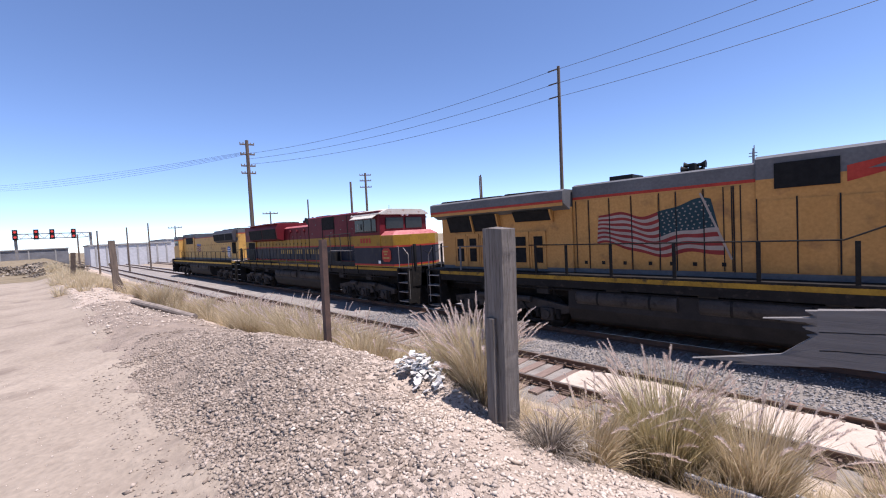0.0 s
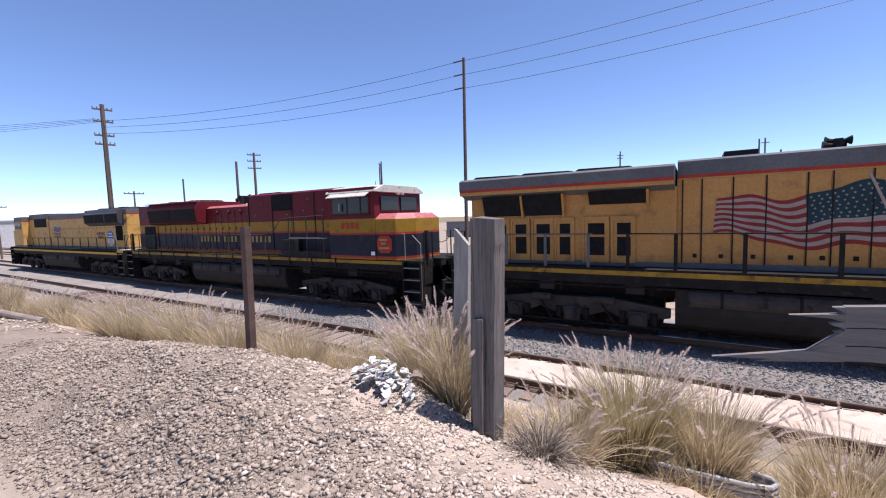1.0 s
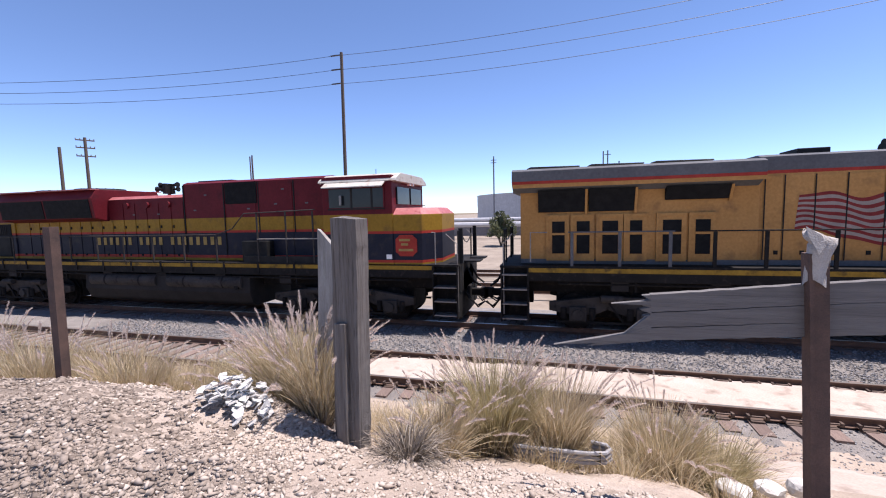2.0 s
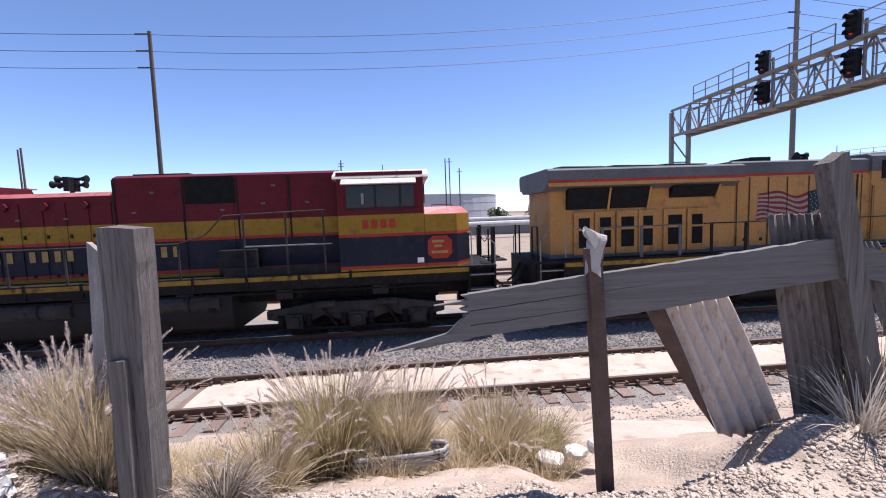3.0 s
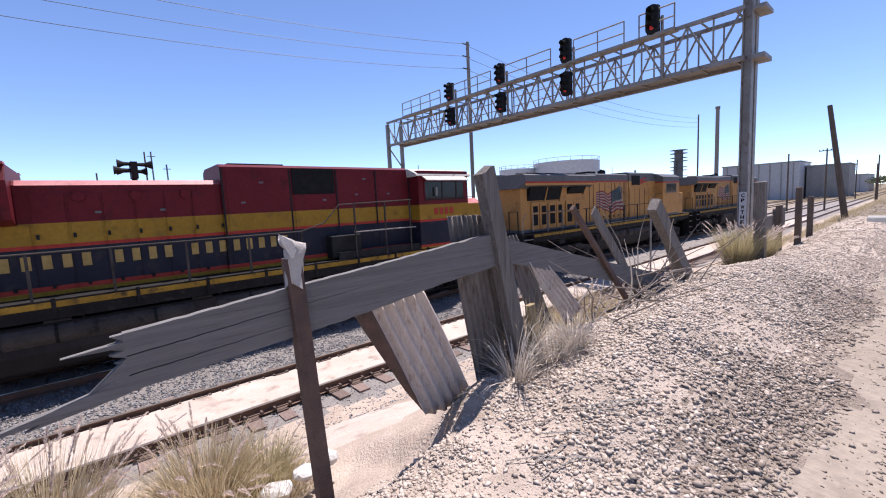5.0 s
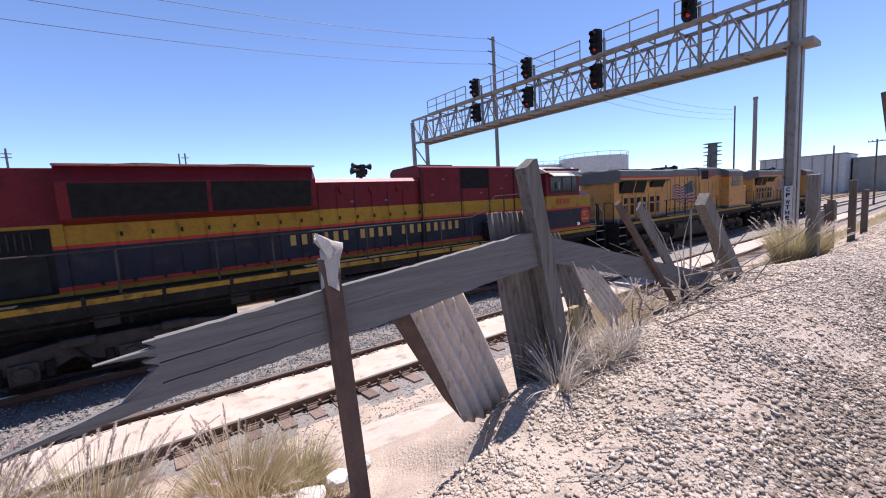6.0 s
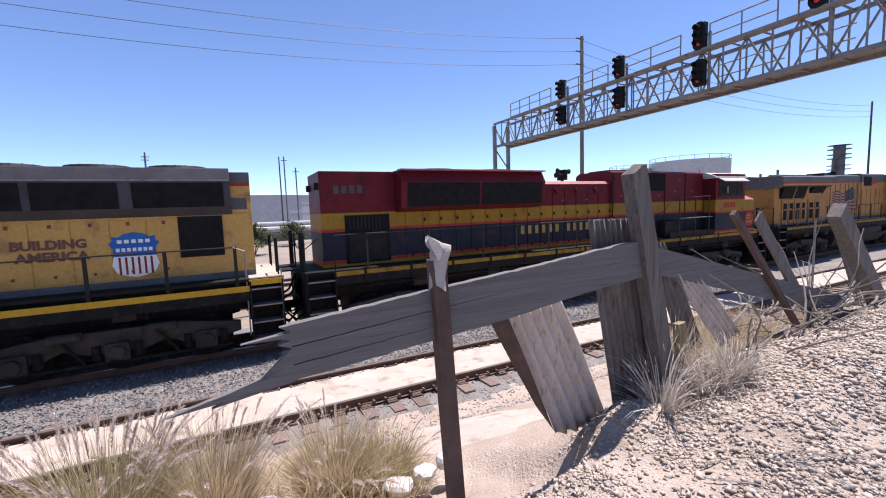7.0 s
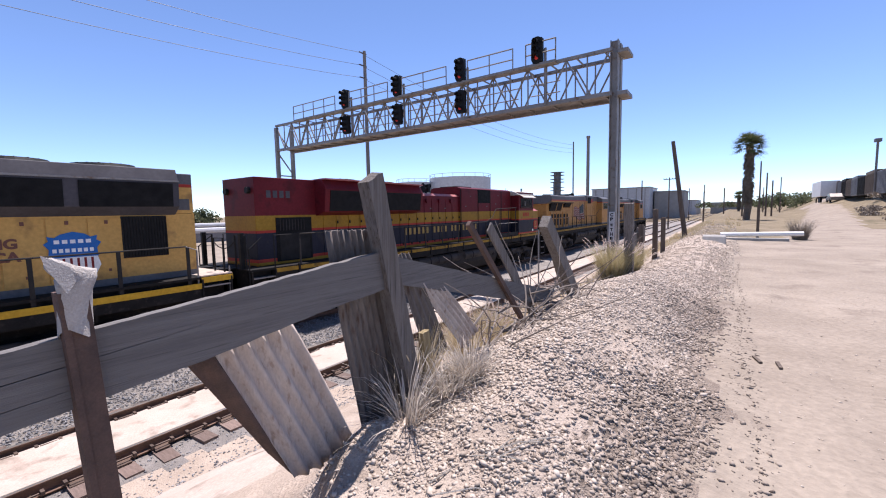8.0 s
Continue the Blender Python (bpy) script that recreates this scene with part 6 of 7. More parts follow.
parked_trailer()
parked_car()
root = empty("street_lamp", pose(60, -19.15, 4.2), "tall lamp post with a flood lamp", "street lamp")
part("post", Geo().tube([(0, 0, 0), (0, 0, 5.6)], 0.10, 8), GREY_POLE, root)
part("lamp_head", Geo().box(-0.3, 0.3, -0.25, 0.25, 5.45, 5.8), STEEL_FAR, root, bevel=0.03)

# ---------------------------------------------------------------- road end: barrier and concrete block
tagged(part("barrier_pipe", Geo().tube([(23.6, -6.9, 2.12), (23.6, -9.9, 2.2)], 0.10, 12), WHITE), "white painted pipe barrier at the road's edge", "barrier")
tagged(part("barrier_curb", Geo().box(23.2, 23.5, -9.4, -6.8, 1.85, 2.0), CONCRETE, bevel=0.03), "long concrete curb under the pipe", "curb")
tagged(part("concrete_block", Geo().prism([(19.6, 1.7), (20.6, 1.7), (20.6, 2.1), (20.2, 2.3), (19.9, 2.25)], -7.15, -6.35, "y"), CONCRETE, bevel=0.04), "broken pale concrete block beside the bank", "block")
tagged(part("gate_post", Geo().bar((26, -8.4, 1.6), (26, -8.4, 3.5), 0.12), POLE_WOOD), "dark short wooden post", "post")

# ---------------------------------------------------------------- the broken fence
FY = -5.48


def rough_bar(name, p, q, w, d, material, label, category, twist=0.0, seed=0, top_cut=0.0, group="", n=12):
    """A weathered timber: a bar in slices with uneven edges, from p to q. w across the view, d in depth."""
    r = np.random.default_rng(seed)
    p, q = Vector(p), Vector(q)
    a = (q - p).normalized()
    side = Vector((1, 0, 0)) if abs(a.x) < 0.8 else Vector((0, 0, 1))
    dep = Vector((0, 1, 0))
    side = (side - a * side.dot(a)).normalized()
    dep = (dep - a * dep.dot(a) - side * dep.dot(side)).normalized()
    vs, fs = [], []
    ring = [(-1, -1), (-0.35, -1.0), (0.35, -1.0), (1, -1), (1, 1), (-1, 1)]
    m = len(ring)
    for k in range(n + 1):
        c = p.lerp(q, k / n)
        for i, (s, t) in enumerate(ring):
            j = r.normal(0, 0.022, 2)
            cut = top_cut * s if k == n else 0.0
            vs.append(c + side * (s + j[0]) * w / 2 + dep * (t + j[1]) * d / 2 + a * (cut + (r.normal(0, 0.004) if k == n else 0)))
    for k in range(n):
        for i in range(m):
            fs.append((k * m + i, k * m + (i + 1) % m, (k + 1) * m + (i + 1) % m, (k + 1) * m + i))
    fs += [tuple(range(m))[::-1], tuple(n * m + i for i in range(m))]
    ob = part(name, Geo().add(vs, fs), material)
    return tagged(ob, label, category, group)


rough_bar("fence_post", (-2.055, FY + 0.02, 1.2), (-2.0, FY + 0.02, 3.41), 0.17, 0.165, GREY_WOOD, "thick grey weathered timber fence post", "post", seed=3, n=26)
tagged(part("batten", Geo().bar((-2.06, FY - 0.085, 1.6), (-2.035, FY - 0.085, 2.76), 0.07, 0.035, up=(0, 1, 0)), GREY_WOOD, bevel=0.004), "short grey board nailed to the fence post", "board")
rough_bar("fence_post", (-2.47, -5.10, 1.3), (-2.43, -5.02, 3.26), 0.13, 0.05, PALE_WOOD, "bleached splintered board post standing behind the thick post", "post", seed=5, top_cut=-0.06)
stake = empty("steel_stake", pose(0, 0, 0), "rusty brown angle-iron fence stake", "stake")
part("web", Geo().bar((-4.66, -5.5, 1.5), (-4.56, -5.53, 3.39), 0.075, 0.012, up=(0, 1, 0)), RUST, stake)
part("flange", Geo().bar((-4.63, -5.47, 1.5), (-4.53, -5.50, 3.39), 0.012, 0.06, up=(0, 1, 0)), RUST, stake)


def rag_stake():
    stake = empty("steel_stake", pose(0, 0, 0), "rusty stake standing at the broken fence plank", "stake")
    part("web", Geo().bar((0.528, FY - 0.05, 1.2), (0.425, FY - 0.05, 3.20), 0.08, 0.02, up=(0, 1, 0)), RUST, stake)
    part("flange", Geo().bar((0.498, FY - 0.03, 1.2), (0.395, FY - 0.03, 3.20), 0.02, 0.07, up=(0, 1, 0)), RUST, stake)
    g = Geo()
    ring = 12
    levels = [(3.06, 0.046, 0.430), (3.12, 0.044, 0.428), (3.18, 0.046, 0.43), (3.225, 0.054, 0.438), (3.25, 0.048, 0.448), (3.275, 0.030, 0.408), (3.30, 0.012, 0.378)]
    vs = []
    for j, (z, r, cx) in enumerate(levels):
        for k in range(ring):
            a = math.tau * k / ring
            rr = r * (1 + 0.16 * math.sin(3 * a + j))
            vs.append((cx + rr * math.cos(a), FY - 0.04 + 0.75 * rr * math.sin(a), z + 0.02 * math.sin(2 * a + j * 0.7)))
    fs = [(j * ring + k, j * ring + (k + 1) % ring, (j + 1) * ring + (k + 1) % ring, (j + 1) * ring + k) for j in range(len(levels) - 1) for k in range(ring)] + [tuple((len(levels) - 1) * ring + k for k in range(ring))]
    g.add(vs, fs)
    g.add([(0.418, FY - 0.09, 3.285), (0.348, FY - 0.10, 3.33), (0.358, FY - 0.10, 3.29), (0.403, FY - 0.105, 3.20), (0.428, FY - 0.10, 3.24)], [(0, 1, 2, 3, 4)])
    tagged(part("rag", g, RAG, smooth=True), "pale cloth rag tied over the top of the stake", "rag")


rag_stake()


def splintered_plank():
    """Long plank that rises to the leaning post; its west end is torn into splinters. One slab in slices."""
    g = Geo()
    r = np.random.default_rng(11)

    def top(x):
        return 2.976 + 0.097 * (x + 0.307) + 0.002 * math.sin(x * 5)

    xs = np.linspace(-0.27, 1.98, 50)
    low = [top(x) - 0.247 - 0.006 * math.sin(x * 3) + r.normal(0, 0.002) for x in xs]
    up = [top(x) + r.normal(0, 0.0015) for x in xs]
    # slab in four boards' worth of height so that cracks can be cut between them
    cuts = [0.0, 0.27, 0.60, 1.0]
    # the checks run in from the torn end and close along the plank
    for k in range(3):
        open_to = (0.0, 0.55, 0.95)

        def crack(x, j):
            return 0.022 * max(0.0, 1 - (x + 0.27) / (open_to[j] + 0.27)) ** 0.7 if 0 < j < 3 else 0.0

        pts_lo = [(x, l + (u - l) * (cuts[k] + max(0.0, crack(x, k)))) for x, l, u in zip(xs, low, up)]
        pts_hi = [(x, l + (u - l) * cuts[k + 1]) for x, l, u in zip(xs, low, up)]
        n = len(xs)
        vs = [(x, FY - 0.02, z) for x, z in pts_lo + pts_hi] + [(x, FY + 0.028, z) for x, z in pts_lo + pts_hi]
        fs = []
        for i in range(n - 1):
            fs += [(i, i + 1, n + i + 1, n + i), (2 * n + i, 3 * n + i, 3 * n + i + 1, 2 * n + i + 1), (i, 2 * n + i, 2 * n + i + 1, i + 1), (n + i, n + i + 1, 3 * n + i + 1, 3 * n + i)]
        fs += [(0, n, 3 * n, 2 * n), (n - 1, 3 * n - 1, 4 * n - 1, 2 * n - 1)]
        g.add(vs, fs)
    # torn splinters: long tapering slivers at the broken end
    def sliver(x0, z_a, z_b, x_tip, z_tip, d=0.02):
        g.add([(x0, FY - d, z_a), (x0, FY - d, z_b), (x_tip, FY - d * 0.3, z_tip), (x0, FY + d, z_a), (x0, FY + d, z_b), (x_tip, FY + d * 0.3, z_tip + 0.004)], [(0, 1, 2), (5, 4, 3), (0, 2, 5, 3), (1, 4, 5, 2), (0, 3, 4, 1)])
    zt = top(-0.27)
    sliver(-0.265, zt - 0.245, zt - 0.16, -0.58, zt - 0.295)
    sliver(-0.265, zt - 0.245, zt - 0.185, -0.757, zt - 0.298)
    sliver(-0.265, zt - 0.20, zt - 0.10, -0.45, zt - 0.265)
    sliver(-0.265, zt - 0.10, zt - 0.065, -0.32, zt - 0.08)
    sliver(-0.265, zt - 0.055, zt - 0.03, -0.46, zt - 0.055)
    sliver(-0.265, zt - 0.03, zt, -0.31, zt - 0.006)
    for k in range(7):
        z = zt - 0.02 - 0.028 * k
        sliver(-0.267, z - 0.02, z, -0.28 - 0.035 * r.uniform(), z - 0.012, 0.018)
    tagged(part("fence_plank", g, PLANK_WOOD), "long weathered grey fence plank with a splintered broken end", "plank")


splintered_plank()
rough_bar("fence_post", (2.30, FY - 0.01, 1.72), (1.865, FY - 0.01, 3.66), 0.135, 0.095, GREY_WOOD, "leaning grey timber post that holds the planks", "post", seed=8, top_cut=0.02, n=20)
rough_bar("stub_post", (2.42, FY - 0.03, 1.80), (2.33, FY - 0.03, 2.58), 0.075, 0.05, STUB_WOOD, "short yellowish stub board beside the leaning post", "board", seed=9)
rough_bar("fence_plank", (2.0, FY + 0.11, 3.08), (5.05, FY + 0.06, 2.33), 0.19, 0.045, PLANK_WOOD, "grey fence plank sloping down into the brush", "plank", seed=10, n=20)
rough_bar("leaning_pole", (4.22, FY + 0.03, 2.2), (3.07, FY + 0.03, 3.34), 0.05, 0.04, RUST, "thin brown pole leaning in the brush", "pole", seed=12)
rough_bar("leaning_board", (4.62, -5.40, 2.2), (3.53, -5.40, 3.29), 0.11, 0.022, GREY_WOOD, "pale leaning board in the brush", "board", seed=13)
rough_bar("fence_post", (6.12, FY + 0.03, 2.1), (4.85, FY + 0.03, 3.30), 0.18, 0.11, GREY_WOOD, "thick grey post leaning hard to one side", "post", seed=14, n=18)
rough_bar("leaning_board", (6.6, -5.1, 2.1), (5.95, -5.1, 2.98), 0.12, 0.03, GREY_WOOD, "short grey board leaning behind the thick post", "board", seed=15)
rough_bar("fence_post", (10.0, -5.45, 1.6), (9.85, -5.45, 3.55), 0.20, 0.18, GREY_WOOD, "upright dark grey timber post beside the grass", "post", seed=16, n=16)
for x, y, z, w in ((13.6, -5.1, 2.95, 0.14), (14.9, -5.3, 3.4, 0.15), (16.8, -5.3, 3.1, 0.14), (12.6, -4.9, 2.8, 0.12)):
    rough_bar("fence_post", (x, y, 1.4), (x - 0.05, y, z), w, 0.14, POLE_WOOD, "far dark timber post of the old fence", "post", seed=int(x * 10))
for x0, x1, z in ((12.6, 13.6, 2.7), (13.6, 14.9, 2.85)):
    tagged(part("fence_plank", Geo().box(x0, x1, -5.0, -4.95, z - 0.5, z), GREY_WOOD), "dark boards between far fence posts", "plank")
tagged(part("marker_rod", Geo().tube([(9.0, -3.7, 0.9), (9.0, -3.7, 3.0)], 0.02, 6), GALV), "thin marker rod by the track", "rod")
rough_bar("fence_post", (-20.0, -5.85, 1.3), (-20.2, -5.9, 3.75), 0.20, 0.2, POLE_WOOD, "dark leaning fence post far along the bank", "post", seed=20)
rough_bar("brace_post", (-20.1, -5.5, 1.4), (-20.1, -6.0, 2.9), 0.12, 0.12, POLE_WOOD, "dark brace against the far fence post", "post", seed=21)
rough_bar("fence_post", (-30.0, -6.7, 1.5), (-29.7, -6.6, 3.35), 0.22, 0.2, POLE_WOOD, "dark fence post farther along the bank", "post", seed=22)
tagged(part("fallen_log", Geo().tube([(-13.2, -6.25, 2.05), (-12.0, -5.9, 1.95), (-10.6, -5.5, 1.80)], 0.07, 10), BRANCH), "pale fallen pole lying along the bank", "log")


def corrugated(name, corners, waves, depth, label, curl=0.0, material=ZINC):
    """A corrugated sheet between four corners: top west, top east, bottom east, bottom west."""
    tw, te, be, bw = [Vector(c) for c in corners]
    nrm = (te - tw).cross(bw - tw).normalized()
    nu, nv = waves * 8, 14
    vs, fs = [], []
    r = np.random.default_rng(waves + 3)
    for off in (0.0, 0.004):
        for j in range(nv + 1):
            v = j / nv
            for i in range(nu + 1):
                u = i / nu
                p = tw.lerp(te, u).lerp(bw.lerp(be, u), v)
                c = depth * math.sin(u * waves * math.tau) + off
                if curl:
                    c += curl * max(0.0, 0.22 - u) ** 1.5 * 10 * (0.5 + v)
                edge = (r.normal(0, 0.006) if j in (0, nv) else 0.0)
                vs.append(p + nrm * c + (bw - tw).normalized() * edge + nrm * 0.01 * math.sin(v * 5 + u * 3))
    m = (nu + 1) * (nv + 1)
    for j in range(nv):
        for i in range(nu):
            k = j * (nu + 1) + i
            fs += [(k, k + 1, k + nu + 2, k + nu + 1), (m + k + nu + 1, m + k + nu + 2, m + k + 1, m + k)]
    for i in range(nu):
        for k in (i, nv * (nu + 1) + i):
            fs.append((k, m + k, m + k + 1, k + 1))
    for j in range(nv):
        for k in (j * (nu + 1), j * (nu + 1) + nu):
            fs.append((k, k + nu + 1, m + k + nu + 1, m + k))
    return tagged(part(name, Geo().add(vs, fs), material, smooth=True), label, "metal sheet", "corrugated sheets of the fence")


corrugated("corrugated_sheet", [(0.90, -5.42, 2.85), (1.33, -5.38, 2.89), (1.85, -5.33, 1.88), (1.36, -5.30, 1.93)], 5, 0.017, "bent corrugated iron sheet, coloured pale as if lit, hanging below the plank")
# same iron as the sheet; the dark brown stands for the fold's shade
corrugated("corrugated_sheet", [(0.81, -5.40, 2.79), (0.90, -5.418, 2.845), (1.36, -5.302, 1.94), (1.22, -5.27, 2.15)], 1, 0.006, "folded edge of the bent iron sheet, its shade painted dark", 0.0, RUST)
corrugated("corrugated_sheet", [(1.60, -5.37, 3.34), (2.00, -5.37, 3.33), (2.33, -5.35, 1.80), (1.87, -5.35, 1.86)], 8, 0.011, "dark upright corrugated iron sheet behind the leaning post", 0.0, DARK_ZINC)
# stands in shade, which its darker iron colour carries
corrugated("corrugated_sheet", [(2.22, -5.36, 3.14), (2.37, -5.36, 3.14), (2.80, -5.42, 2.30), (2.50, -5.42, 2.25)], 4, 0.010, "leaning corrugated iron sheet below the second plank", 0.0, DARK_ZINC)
corrugated("corrugated_sheet", [(2.45, -5.40, 2.90), (2.70, -5.38, 2.90), (3.22, -5.46, 2.36), (2.90, -5.47, 2.28)], 5, 0.013, "pale leaning corrugated iron sheet in the brush")

# ---------------------------------------------------------------- plants


def blades(n, spread, h_lo, h_hi, lean, width, droop, seed, base_r=None, plume=0.0, flat=0.0):
    """Blades of a tussock as tapering curved strips, and plumes on some of them."""
    r = np.random.default_rng(seed)
    a = r.uniform(0, math.tau, n)
    rad = np.sqrt(r.uniform(0, 1, n)) * (base_r if base_r else spread * 0.3)
    ln = r.uniform(h_lo, h_hi, n)
    ang = np.abs(r.normal(0, lean, n)) + 0.35 * rad / max(spread, 0.01)
    a2 = a + r.normal(0, 0.5, n)
    k = 5
    t = np.linspace(0, 1, k)
    ang_t = ang[:, None] + droop * r.uniform(0.2, 1.6, n)[:, None] * t[None] ** 2
    step = ln[:, None] / (k - 1)
    dx = np.cumsum(np.sin(ang_t) * step, 1)
    dz = np.cumsum(np.cos(ang_t) * step, 1)
    dx, dz = dx - dx[:, :1], (dz - dz[:, :1]) * (1 - flat)
    px = rad[:, None] * np.cos(a)[:, None] + dx * np.cos(a2)[:, None]
    py = rad[:, None] * np.sin(a)[:, None] + dx * np.sin(a2)[:, None]
    b = r.uniform(0, math.tau, n)
    w = width * r.uniform(0.6, 1.3, n)[:, None] * (1.0 - 0.85 * t[None])
    ox, oy = np.cos(b)[:, None] * w, np.sin(b)[:, None] * w
    v = np.stack([np.stack([px - ox, py - oy, dz], -1), np.stack([px + ox, py + oy, dz], -1)], 2)
    idx = np.arange(n)[:, None] * (2 * k) + 2 * np.arange(k - 1)[None]
    f = np.stack([idx, idx + 1, idx + 3, idx + 2], -1).reshape(-1, 4)
    v = v.reshape(-1, 3)
    pl = None
    if plume:
        pick = np.nonzero((r.uniform(0, 1, n) < plume * 1.3) & (ln > h_lo + 0.55 * (h_hi - h_lo)))[0]
        vs, fs = [], []
        for i in pick:
            tip = np.array([px[i, -1], py[i, -1], dz[i, -1]])
            d = np.array([px[i, -1] - px[i, -2], py[i, -1] - py[i, -2], dz[i, -1] - dz[i, -2]])
            d = d / (np.linalg.norm(d) + 1e-9)
            L = r.uniform(0.14, 0.27)
            side = np.cross(d, [0.3, 0.9, 0.1])
            side /= np.linalg.norm(side) + 1e-9
            other = np.cross(d, side)
            for q in range(110):
                u = r.uniform(-0.15, 1)
                c = tip + d * L * u + np.array([0, 0, -0.05 * u * u])
                th = r.uniform(0, math.tau)
                o = side * math.cos(th) + other * math.sin(th)
                e = c + (o * 0.55 + d * 0.9) * 0.032 * (1.15 - abs(u - 0.4))
                p = np.cross(o, d) * 0.0028
                j = len(vs)
                vs += [c - p, c + p, e]
                fs.append((j, j + 1, j + 2))
        pl = (vs, fs)
    return v, f, pl


def tussock(x, y, h, spread, n, label, seed, material=GRASS, plume=0.10, lean=0.17, droop=0.42, z=None):
    root = empty("grass_clump", pose(x, y, (float(height(x, y)) - 0.03) if z is None else z), label, "grass")
    v, f, pl = blades(n, spread, h * 0.45, h, lean, 0.0046, droop, seed, plume=plume * 0.45)
    tagged(part("blade_tuft", raw_mesh("blade_tuft", v, f, [material]), None, root), kind="stuff")
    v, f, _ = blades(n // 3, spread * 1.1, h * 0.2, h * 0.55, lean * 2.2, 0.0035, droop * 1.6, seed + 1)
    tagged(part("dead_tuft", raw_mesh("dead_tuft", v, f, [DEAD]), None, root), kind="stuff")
    if pl and pl[0]:
        tagged(part("plume_tuft", raw_mesh("plume_tuft", pl[0], pl[1], [PLUME]), None, root, "pinkish feathery seed plumes"), kind="stuff")
    return root


tussock(-2.72, -5.04, 0.95, 0.40, 3300, "tall dry fountain grass clump with feathery plumes", 31, GRASS, 0.11)
tussock(-3.02, -4.90, 0.95, 0.40, 1700, "tall dry fountain grass clump with feathery plumes", 32, GRASS_GREEN, 0.11)
tussock(-1.28, -4.35, 0.98, 0.55, 2850, "dry yellow-green grass clump beside the plastic trim", 33, GRASS_GREEN, 0.12)
tussock(-0.72, -4.2, 0.92, 0.45, 1800, "dry yellow-green grass clump beside the plastic trim", 34, GRASS, 0.12)
tussock(0.15, -4.0, 0.72, 0.6, 2250, "low spreading grey-brown grass clump", 35, GRASS, 0.06, lean=0.42)
tussock(0.55, -4.05, 0.60, 0.5, 1500, "low spreading green-tinged grass clump", 36, GRASS_GREEN, 0.03, lean=0.45)
tussock(-1.6, -4.95, 0.55, 0.35, 1050, "small dry grass tuft behind the post", 37, GRASS, 0.05, lean=0.4)
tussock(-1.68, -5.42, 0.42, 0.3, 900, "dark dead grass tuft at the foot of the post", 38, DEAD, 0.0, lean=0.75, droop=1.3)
tussock(-1.5, -4.4, 0.6, 0.35, 1050, "small dry grass tuft in the sand", 39, GRASS, 0.06)
tussock(2.0, -5.62, 0.62, 0.30, 190, "spiky yellow-grey dead grass at the foot of the leaning post", 40, STRAW, 0.0, lean=0.7, droop=0.8)
tussock(2.40, -5.68, 0.42, 0.40, 520, "bleached dead grass heap at the foot of the leaning post", 41, STRAW, 0.0, lean=1.15, droop=0.7)
tussock(2.58, -5.74, 0.36, 0.36, 700, "flattened bleached dead grass on the gravel", 51, STRAW, 0.0, lean=1.15, droop=0.7)
tussock(2.40, -5.4, 0.7, 0.2, 220, "yellow dry grass by the leaning post", 42, GRASS, 0.0)
tussock(4.2, -4.8, 0.8, 0.6, 1950, "dry yellow grass behind the brush", 43, GRASS, 0.05)
tussock(5.1, -4.7, 0.8, 0.6, 1950, "dry yellow grass behind the brush", 44, GRASS, 0.05)
tussock(9.8, -5.15, 1.05, 0.55, 2400, "large green-yellow grass clump beside an upright post", 45, GRASS_GREEN, 0.10)
tussock(10.8, -5.3, 0.9, 0.5, 1700, "large green-yellow grass clump beside an upright post", 46, GRASS_GREEN, 0.10)
tussock(7.6, -4.3, 0.6, 0.5, 1050, "dry grass tuft on the bank", 47, GRASS, 0.05)
tussock(-2.40, -5.27, 0.78, 0.22, 1100, "upright dry grass clump before the bleached board", 50, GRASS, 0.10)
tussock(-4.4, -4.3, 0.75, 0.6, 1800, "dry straw-coloured grass on the bank", 48, GRASS, 0.05)
tussock(24.8, -9.9, 1.1, 0.8, 1050, "dark dry bush at the barrier's end", 49, DEAD, 0.0)
for k in range(24):
    x, y = -4.9 - 0.5 * k + rng.normal(0, 0.2), -4.75 + rng.normal(0, 0.28) - (0.35 if k > 16 else 0)
    tussock(x, y, 0.66 + 0.26 * rng.uniform(), 0.6, 1100, "dry straw-coloured grass clump along the bank", 60 + k, GRASS, 0.05)


